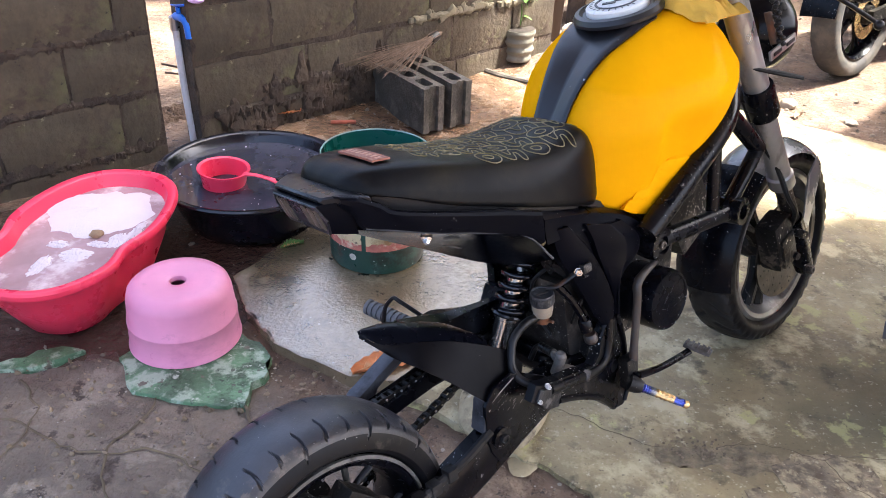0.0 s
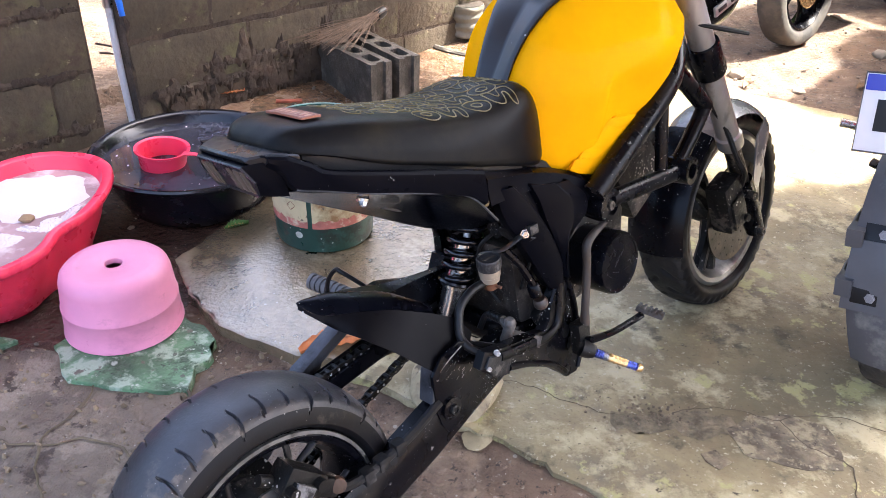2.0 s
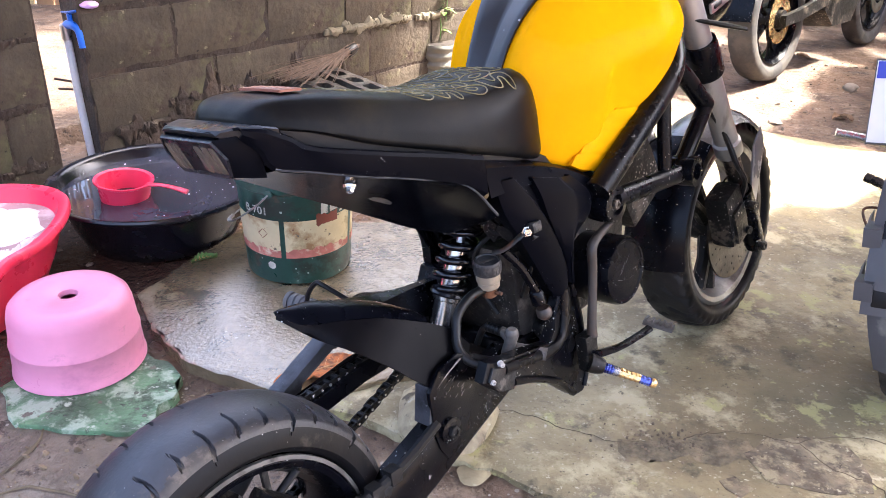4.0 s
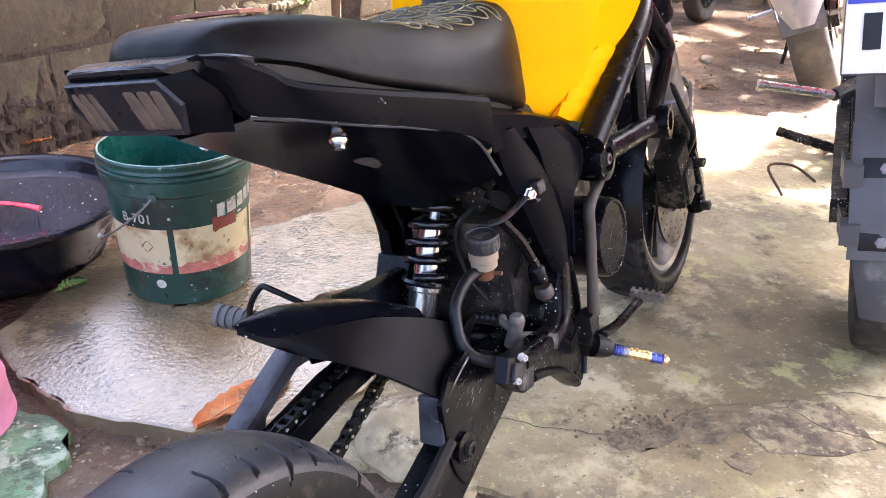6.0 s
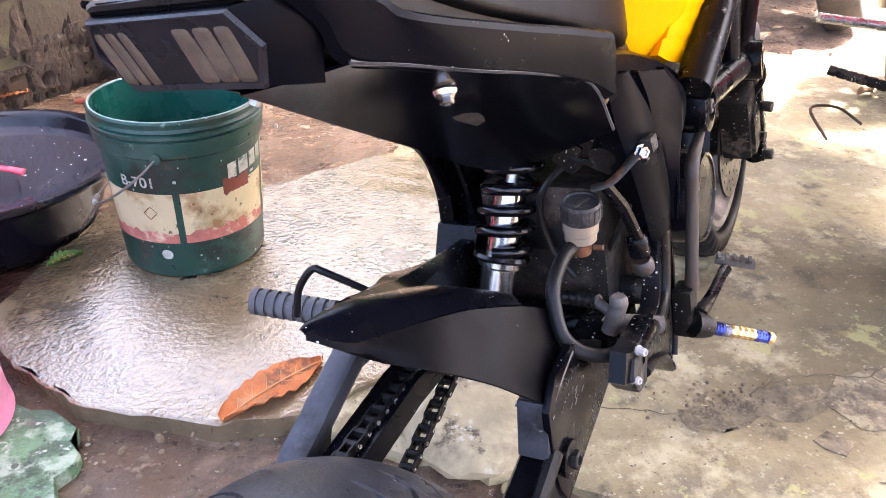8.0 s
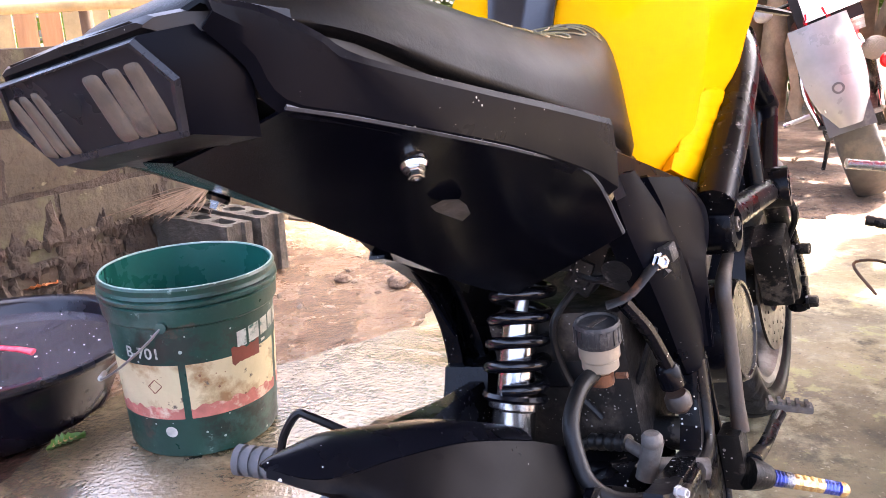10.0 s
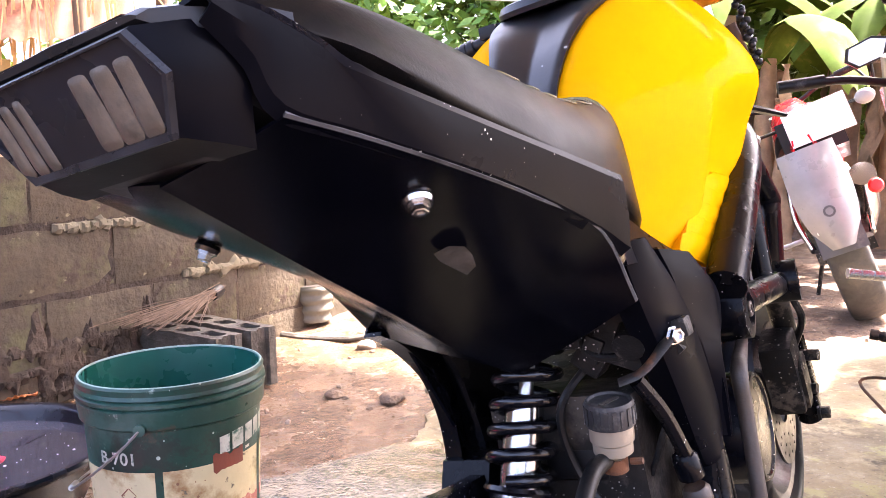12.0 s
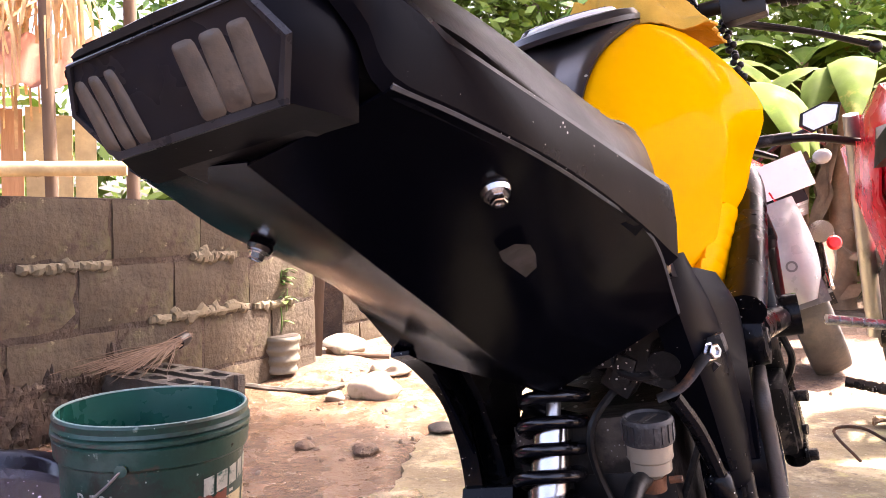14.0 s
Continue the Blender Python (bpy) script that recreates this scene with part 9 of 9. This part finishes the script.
box(bm, pm_ @ Vector((0.118, 0, 0.07)), (0.236, 0.003, 0.14), pm_.to_3x3().to_4x4(), 0.001)
pl = part("number_plate", bm, m_plate, b2, "white plate with blue band and black bars")
bm = bmesh.new()
box(bm, pm_ @ Vector((0.118, -0.003, 0.123)), (0.230, 0.0015, 0.028), pm_.to_3x3().to_4x4())
part("plate_band", bm, m_plateblue, pl)
for k in range(5):
    bm = bmesh.new()
    box(bm, pm_ @ Vector((0.040 + 0.040 * k, -0.003, 0.066)), (0.026, 0.0015, 0.056), pm_.to_3x3().to_4x4())
    part("plate_bar", bm, m_black, pl)
bm = bmesh.new()
tube(bm, [pm_ @ Vector(q) for q in ((0.0, -0.001, 0.0), (0.236, -0.001, 0.0), (0.236, -0.001, 0.14), (0, -0.001, 0.14))], 0.002, 5, closed=True)
part("plate_frame", bm, m_grey, pl)
bm = bmesh.new()
loft(bm, [[(-0.06, y, z), (0.06, y, z), (0.06, y + 0.02, z + 0.05), (-0.06, y + 0.02, z + 0.05)] for y, z in ((PL.y + 0.03, PL.z - 0.06), (-0.02, 0.66), (0.16, 0.70))])
part("plate_holder", bm, m_grey, b2)
bm = bmesh.new()
box(bm, (PL.x + 0.118, PL.y + 0.010, PL.z - 0.035), (0.10, 0.012, 0.032), None, 0.004)
part("reflector", bm, m_redlens, b2, "red reflector under the plate")
for (w0, w1, mt, r, nm, lab) in ((Vector((1.161, 1.99, 0.438)), Vector((1.33, 1.935, 0.420)), m_pegsteel, 0.011, "passenger_peg", "bright silver passenger peg"), (Vector((1.353, 2.138, 0.267)), Vector((1.46, 2.015, 0.247)), m_grime, 0.013, "rider_peg", "dirty black rider peg")):
    i_ = b2m.inverted()
    a, b = i_ @ w0, i_ @ w1
    bm = bmesh.new()
    for k in range(7):
        rod(bm, a.lerp(b, k / 7), a.lerp(b, (k + 0.75) / 7), r, 10)
    tube(bm, [a, b], r * 0.85, 10)
    peg_ = part(nm, bm, mt, b2, lab)
    bm = bmesh.new()
    tube(bm, [b, b.lerp(Vector((-0.08, b.y + 0.06, b.z + 0.01)), 0.4), Vector((-0.08, b.y + 0.06, b.z + 0.01))], [0.016, 0.014, 0.018], 8)
    part("peg_bracket", bm, m_grime, peg_)
i_ = b2m.inverted()
bm = bmesh.new()
tube(bm, [i_ @ Vector(q) for q in ((1.46, 2.20, 0.05), (1.47, 2.30, 0.10), (1.53, 2.27, 0.11), (1.57, 2.21, 0.08))], 0.004, 6, 5)
part("stand_loop", bm, m_rusty, b2)

b4m = stand_at(2.476, 3.38, 52, 22, 0.0)
b4 = parked_bike("street_bike", b4m, "red street motorcycle with a pale dusty mudguard", m_red, m_greytyre, m_grey, tail_z=0.78, slim=0.75, mirrors=False, wide=0.080)
mc_ = b4m.inverted() @ Vector((2.72, 3.75, 1.125))
hex_ = lambda f: [(mc_.x + f * a, mc_.z + f * b) for a, b in ((-0.10, 0.0), (-0.075, 0.055), (0.04, 0.065), (0.105, 0.03), (0.06, -0.045), (-0.06, -0.05))]
bm = bmesh.new()
prism(bm, hex_(1.0), mc_.y - 0.012, mc_.y + 0.02, 1, 0.006)
mr_ = part("mirror", bm, m_black, b4, "black angular rear-view mirror")
bm = bmesh.new()
prism(bm, hex_(0.84), mc_.y - 0.0155, mc_.y - 0.0125, 1)
part("mirror_glass", bm, m_chrome, mr_)
bm = bmesh.new()
tube(bm, [(mc_.x, mc_.y + 0.01, mc_.z - 0.04), (mc_.x - 0.02, mc_.y + 0.05, mc_.z - 0.12), (mc_.x - 0.05, mc_.y + 0.25, 1.03)], 0.007, 8, 4)
part("mirror_stalk", bm, m_black, mr_)
bm = bmesh.new()
rows = []
for i in range(15):
    f = i / 14
    hw = 0.118 * min(1.0, math.sin(math.pi * (0.06 + 0.44 * min(1, f * 1.5))) ** 0.55) * (1 - 0.12 * f)
    rows.append([(hw * e, -0.385 + 0.11 * f ** 2 + 0.055 * abs(e) ** 2.2, 0.355 + 0.40 * f) for e in (-1, -0.92, -0.75, -0.5, -0.25, 0, 0.25, 0.5, 0.75, 0.92, 1)])
sheet(bm, rows, 0.006)
guard = part("splash_guard", bm, m_lightgrey, b4, "broad pale grey splash guard")
bm = bmesh.new()
lathe(bm, [(0.014, 0), (0.022, 0), (0.022, 0.006), (0.014, 0.006)], axis_to((0.0, -0.373, 0.50), (0, -1, 0.1)), 20, closed=True)
part("guard_boss", bm, m_grey, guard)
for s in (1, -1):
    bm = bmesh.new()
    tube(bm, [(s * 0.13, 0.52, 0.62), (s * 0.15, 0.30, 0.46), (s * 0.12, 0.06, 0.33)], 0.014, 10, 4)
    part("rear_shock", bm, m_chrome, b4)
bm = bmesh.new()
for s in (1, -1):
    box(bm, (0.055 * s, -0.352, 0.43), (0.03, 0.008, 0.012), None, 0.002)
part("reflector_pair", bm, m_plate, guard)
bm = bmesh.new()
lathe(bm, [(0, 0), (0.028, 0), (0.030, 0.008), (0.022, 0.02), (0, 0.024)], axis_to((0.185, -0.16, 0.52), (0.2, -1, 0.1)), 18)
part("reflector", bm, m_redlens, b4, "round red reflector")
bm = bmesh.new()
loft(bm, [[(-0.07, y, z), (0.16, y, z), (0.16, y, z + h), (-0.07, y, z + h)] for y, z, h in ((-0.225, 0.72, 0.16), (-0.05, 0.70, 0.16), (0.15, 0.66, 0.14))])
part("tail_holder", bm, m_black, b4, "black tail piece behind the plate")
for s in (1, -1):
    bm = bmesh.new()
    tube(bm, [(0.05 + s * 0.10, -0.14, 0.86), (0.05 + s * 0.20, -0.17, 0.86)], 0.007, 8)
    stalk = part("indicator_stalk", bm, m_black, b4)
    bm = bmesh.new()
    bmesh.ops.create_uvsphere(bm, u_segments=16, v_segments=10, radius=0.034, matrix=Matrix.Translation((0.05 + s * 0.22, -0.18, 0.86)) @ Matrix.Diagonal((1.1, 0.8, 0.9, 1)))
    part("indicator_lens", bm, m_lightgrey, stalk, "pale clear indicator lens")
bm = bmesh.new()
box(bm, (0.085, -0.24, 0.84), (0.24, 0.004, 0.15), Matrix.Rotation(radians(-15), 4, "X"), 0.002)
part("number_plate", bm, m_plate, b4, "blank white plate in glare")
bm = bmesh.new()
tube(bm, [(-0.28, 0.32, 0.36), (-0.15, 0.36, 0.36)], 0.012, 10)
part("footrest", bm, m_pegsteel, b4)
bm = bmesh.new()
tube(bm, [(0.12, 0.55, 0.30), (0.15, 0.25, 0.42), (0.16, -0.12, 0.58)], [0.03, 0.045, 0.05], 14, 5)
part("exhaust", bm, m_chrome, b4, "chrome exhaust silencer")
b3m = stand_at(1.86, 4.13, 44, 7, 0.0)
parked_bike("old_bike", b3m, "old dark motorcycle with dry grey tyre, half stripped", m_satin, m_greytyre, m_satin, tail_z=0.80, mirrors=False)

# ---- beyond the wall: hut, trees, banana plants ----
def leaves(name, clumps, size, material, label, category, seed, kind="stuff", parent=None, density=1.0):
    """Many small pointed leaf blades scattered in soft clumps."""
    r = np.random.RandomState(seed)
    verts, faces = [], []
    for c, rad, n in clumps:
        n = int(n * density * 1.5)
        d = r.normal(size=(n, 3))
        d /= np.linalg.norm(d, axis=1)[:, None]
        p = np.array(c) + d * np.array(rad) * (0.35 + 0.65 * r.rand(n, 1) ** 0.5)
        for q in p:
            L = size * (0.6 + 0.8 * r.rand())
            a = r.normal(size=3)
            a[2] = a[2] * 0.5 - 0.35
            a /= np.linalg.norm(a)
            b = np.cross(a, r.normal(size=3))
            b /= np.linalg.norm(b)
            w = L * (0.13 + 0.11 * r.rand())
            k = len(verts)
            mid = q + a * L * 0.45
            verts += [tuple(q), tuple(mid + b * w), tuple(q + a * L), tuple(mid - b * w)]
            faces.append((k, k + 1, k + 2, k + 3))
    me = bpy.data.meshes.new(name)
    me.from_pydata(verts, [], faces)
    me.materials.append(material)
    ob = new(name, me)
    if parent:
        ob.parent = parent
        return tagged(ob, label)
    return tagged(ob, label, category, kind=kind)


def tree(x, y, h, r, seed, label, crown):
    ob = thing("tree", label, "tree", Matrix.Translation((x, y, 0)), "yard trees")
    rr = random.Random(seed)
    bm = bmesh.new()
    top = Vector((rr.gauss(0, 0.2), rr.gauss(0, 0.2), h))
    tube(bm, [(0, 0, -0.1), (rr.gauss(0, 0.05), rr.gauss(0, 0.05), h * 0.35), (top.x * 0.6, top.y * 0.6, h * 0.7), top], [r * 1.2, r, r * 0.75, r * 0.35], 12, 5)
    part("trunk", bm, m_bark, ob)
    cl = []
    for k in range(7):
        a = rr.uniform(0, 6.28)
        s = Vector((top.x * 0.5, top.y * 0.5, h * rr.uniform(0.5, 0.9)))
        e = s + Vector((math.cos(a), math.sin(a), rr.uniform(0.3, 0.9))) * crown * rr.uniform(0.6, 1.0)
        bm = bmesh.new()
        tube(bm, [s, s.lerp(e, 0.5) + Vector((0, 0, 0.1)), e], [r * 0.4, r * 0.25, r * 0.1], 7, 3)
        part("limb", bm, m_bark, ob)
        cl.append((tuple(e), (crown * 0.55, crown * 0.55, crown * 0.4), 260))
    cl.append((tuple(top), (crown * 0.6, crown * 0.6, crown * 0.5), 420))
    leaves("crown", cl, 0.17, m_foliage, "", "", seed, parent=ob)
    return ob


tree(2.75, 8.0, 3.8, 0.14, 2, "tall tree with a pale brown trunk and green crown", 1.3)
tree(4.3, 8.3, 4.6, 0.12, 3, "leafy green tree shading the dirt yard", 1.6)
tree(1.3, 9.2, 3.0, 0.11, 5, "leafy green tree behind the hut", 1.5)
tree(6.4, 7.2, 4.2, 0.13, 7, "leafy green tree behind the banana plants", 1.6)
tree(5.2, 9.4, 5.0, 0.14, 8, "leafy green tree at the yard's end", 1.9)
leaves("thicket", [((x + 0.3 * math.sin(x * 4.1), 7.4 - 0.28 * max(0, x - 3) + 0.3 * math.cos(x * 5), z + 0.25 * math.sin(x * 2.9 + z)), (0.6, 0.5, 0.55), 330) for x in np.arange(0.2, 9, 0.6) for z in (0.5, 1.2, 1.9, 2.6)], 0.16, m_foliage, "dense bright green thicket behind the yard", "undergrowth", 31)
leaves("withered_leaves", [((x, y, z), (0.35, 0.3, 0.5), 120) for x, y, z in ((4.9, 4.7, 1.2), (5.3, 4.4, 1.5), (5.0, 4.9, 0.7), (5.6, 4.1, 1.0), (4.6, 5.0, 0.5))], 0.22, m_bananadry, "withered brown leaves hanging in the banana clump", "dry leaves", 33)
leaves("hedge", [((x + 0.4 * math.sin(x * 3), 9.6 - 0.10 * (x - 3) ** 2 * 0.3 + 0.4 * math.cos(x * 5), 1.1 + 0.6 * math.sin(x * 1.7)), (0.9, 0.7, 1.3), 420) for x in np.arange(-6, 13, 0.8)], 0.2, m_foliage, "dense green undergrowth around the yard", "undergrowth", 11)
leaves("shrub", [((x, y, z), (0.55, 0.5, 0.5), 200) for x, y, z in ((1.0, 6.3, 1.5), (1.6, 6.9, 1.9), (0.5, 6.6, 2.1), (2.9, 6.2, 1.3), (3.0, 6.4, 2.0), (1.9, 6.0, 0.6), (3.6, 6.5, 0.5), (-0.4, 6.4, 2.3), (5.9, 5.6, 1.4), (6.4, 4.9, 1.9), (5.6, 6.2, 2.2))], 0.13, m_leafgreen, "bright green shrubs beyond the yard", "shrub", 12)


def banana(x, y, h, seed, label):
    ob = thing("banana_plant", label, "banana plant", Matrix.Translation((x, y, 0)), "banana plants")
    rr = random.Random(seed)
    bm = bmesh.new()
    tube(bm, [(0, 0, -0.05), (0.03, 0.02, h * 0.5), (0.05, 0.0, h)], [0.11, 0.09, 0.05], 12, 4)
    part("stem", bm, m_bananadry, ob)
    for k in range(7):
        a = rr.uniform(0, 6.28)
        d = Vector((math.cos(a), math.sin(a), 0))
        L = rr.uniform(1.0, 1.6)
        rows = []
        for i in range(13):
            f = i / 12
            c = Vector((0.05, 0, h)) + d * L * f * 0.8 + Vector((0, 0, L * (0.75 * f - 0.95 * f * f)))
            w = 0.15 * math.sin(math.pi * min(1, 0.06 + 0.92 * f)) ** 0.6
            s = Vector((-d.y, d.x, 0))
            rows.append([c - s * w - Vector((0, 0, 0.05 + 0.03 * noise.noise(Vector((f * 9, k, 0))))), c - s * w * 0.5 - Vector((0, 0, 0.012)), c, c + s * w * 0.5 - Vector((0, 0, 0.012)), c + s * w - Vector((0, 0, 0.05 + 0.03 * noise.noise(Vector((f * 9, k, 5)))))])
        bm = bmesh.new()
        sheet(bm, rows, 0.002)
        part("leaf", bm, m_banana, ob)
    for k in range(9):
        a = rr.uniform(0, 6.28)
        d = Vector((math.cos(a), math.sin(a), 0))
        s = Vector((-d.y, d.x, 0))
        L = rr.uniform(0.6, 1.2)
        z = h * rr.uniform(0.75, 1.0)
        rows = []
        for i in range(9):
            f = i / 8
            c = Vector((0.04, 0, z)) + d * (0.12 + 0.14 * f) + Vector((0.02 * noise.noise(Vector((f * 4, k, 1))), 0.03 * noise.noise(Vector((f * 4, k, 2))), -L * f + 0.12 * math.sin(math.pi * min(1, f * 3)) ))
            w = 0.09 * (0.4 + 0.6 * math.sin(math.pi * f))
            rows.append([c - s * w + d * 0.03 * math.sin(f * 20), c, c + s * w + d * 0.03 * math.cos(f * 17)])
        bm = bmesh.new()
        sheet(bm, rows, 0.002)
        part("dry_leaf", bm, m_bananadry, ob, "withered hanging leaf")
    return ob


banana(4.35, 5.35, 1.55, 21, "banana plant with yellowing leaves and withered skirt")
banana(5.1, 5.0, 1.8, 22, "tall banana plant with brown hanging leaves")
banana(5.5, 4.2, 1.6, 23, "banana plant with brown hanging leaves")
banana(3.55, 5.7, 1.35, 24, "young green banana plant")
banana(4.5, 6.0, 1.9, 25, "tall banana plant with a pale withered skirt")
banana(3.5, 6.2, 1.7, 27, "banana plant with brown hanging leaves")

hut = thing("thatched_hut", "small bamboo and board hut with straw palm thatch", "hut", Matrix.Translation((-1.42, 5.25, 0)))
for k in range(15):
    bm = bmesh.new()
    w = 0.105
    x = -0.9 + k * 0.118
    mt = m_bamboo if k % 3 == 0 or k > 12 else m_board
    box(bm, (x, 0.0 + 0.012 * (k % 2), 0.62), (w, 0.02, 1.25 + 0.05 * math.sin(k * 2.3)), None, 0.004)
    part("board", bm, mt, hut, "upright wall board")
bm = bmesh.new()
sheet(bm, [[(x, -0.25 - 0.20 * f, 1.58 - 0.28 * f + 0.014 * math.sin(x * 62)) for x in np.arange(-1.2, 0.9, 0.025)] for f in (0, 1)], 0.002)
part("tin_sheet", bm, m_tinrust, hut, "rusted corrugated sheet")
for x in (-1.0, -0.1, 0.98):
    bm = bmesh.new()
    rod(bm, (x, 0.05, -0.05), (x, 0.05, 2.2), 0.035, 10)
    part("post", bm, m_wood, hut)
bm = bmesh.new()
for k in range(620):
    x = rng.uniform(-1.6, 0.78)
    y0, z0 = rng.uniform(-0.2, 0.3), rng.uniform(1.75, 2.15)
    L = rng.uniform(0.35, 0.75)
    sw_ = rng.gauss(0, 0.10)
    p = [Vector((x, y0, z0)), Vector((x + sw_ * 0.4, y0 - 0.22, z0 - 0.08)), Vector((x + sw_, y0 - 0.34, z0 - 0.25)), Vector((x + sw_ * 1.3, y0 - 0.36, z0 - L))]
    w = rng.uniform(0.006, 0.018)
    q = catmull(p, 3)
    grid_faces(bm, [[a - Vector((w * (1 - 0.6 * i / 9), 0, 0)), a + Vector((w * (1 - 0.6 * i / 9), 0, 0.004))] for i, a in enumerate(q)])
ob = part("thatch", bm, m_thatch, hut, "straw-coloured palm thatch fringe")
ob["kind"] = "stuff"
bm = bmesh.new()
tube(bm, [(-3.2, 4.72, 0.86), (-1.5, 4.70, 0.89), (-0.42, 4.68, 0.91)], 0.036, 12, 4)
for f in (0.2, 0.42, 0.64, 0.86):
    p = Vector((-3.2 + 2.78 * f, 4.705, 0.865 + 0.045 * f))
    lathe(bm, [(0.036, -0.01), (0.041, 0.0), (0.036, 0.01)], axis_to(p, (1, 0, 0.02)), 12)
solid("bamboo_rail", bm, m_bamboo, "long horizontal bamboo rail behind the wall", "bamboo pole")
bm = bmesh.new()
rod(bm, (-0.75, 4.80, -0.05), (-0.78, 4.80, 1.9), 0.03, 10)
solid("post", bm, m_wood, "grey wooden post behind the wall", "post")
bm = bmesh.new()
rod(bm, (-2.6, 4.78, -0.05), (-2.6, 4.78, 1.3), 0.03, 10)
solid("post", bm, m_wood, "grey wooden post behind the wall", "post")
bm = bmesh.new()
box(bm, wall_at(1.50, 0.08, 0.42), (0.05, 0.05, 1.0), Matrix.Rotation(0.05, 4, "Y"), 0.008)
solid("gate_post", bm, m_wood, "short brown post in the wall gap", "post")
bm = bmesh.new()
tube(bm, [(0.6, 5.9, 1.78), (2.2, 5.75, 1.72), (3.6, 5.6, 1.78)], 0.004, 6, 6)
solid("clothes_line", bm, m_wire, "thin washing line between trees", "washing line")
bm = bmesh.new()
rows = []
for i in range(9):
    rows.append([(2.0 + 0.30 * k / 10, 5.76 + 0.03 * math.sin(k * 1.9 + i * 0.2), 1.73 - 0.55 * i / 8 - 0.02 * math.sin(k)) for k in range(11)])
sheet(bm, rows, 0.004)
solid("hanging_clothes", bm, m_darkcloth, "dark blue clothes hanging on the line", "clothes")
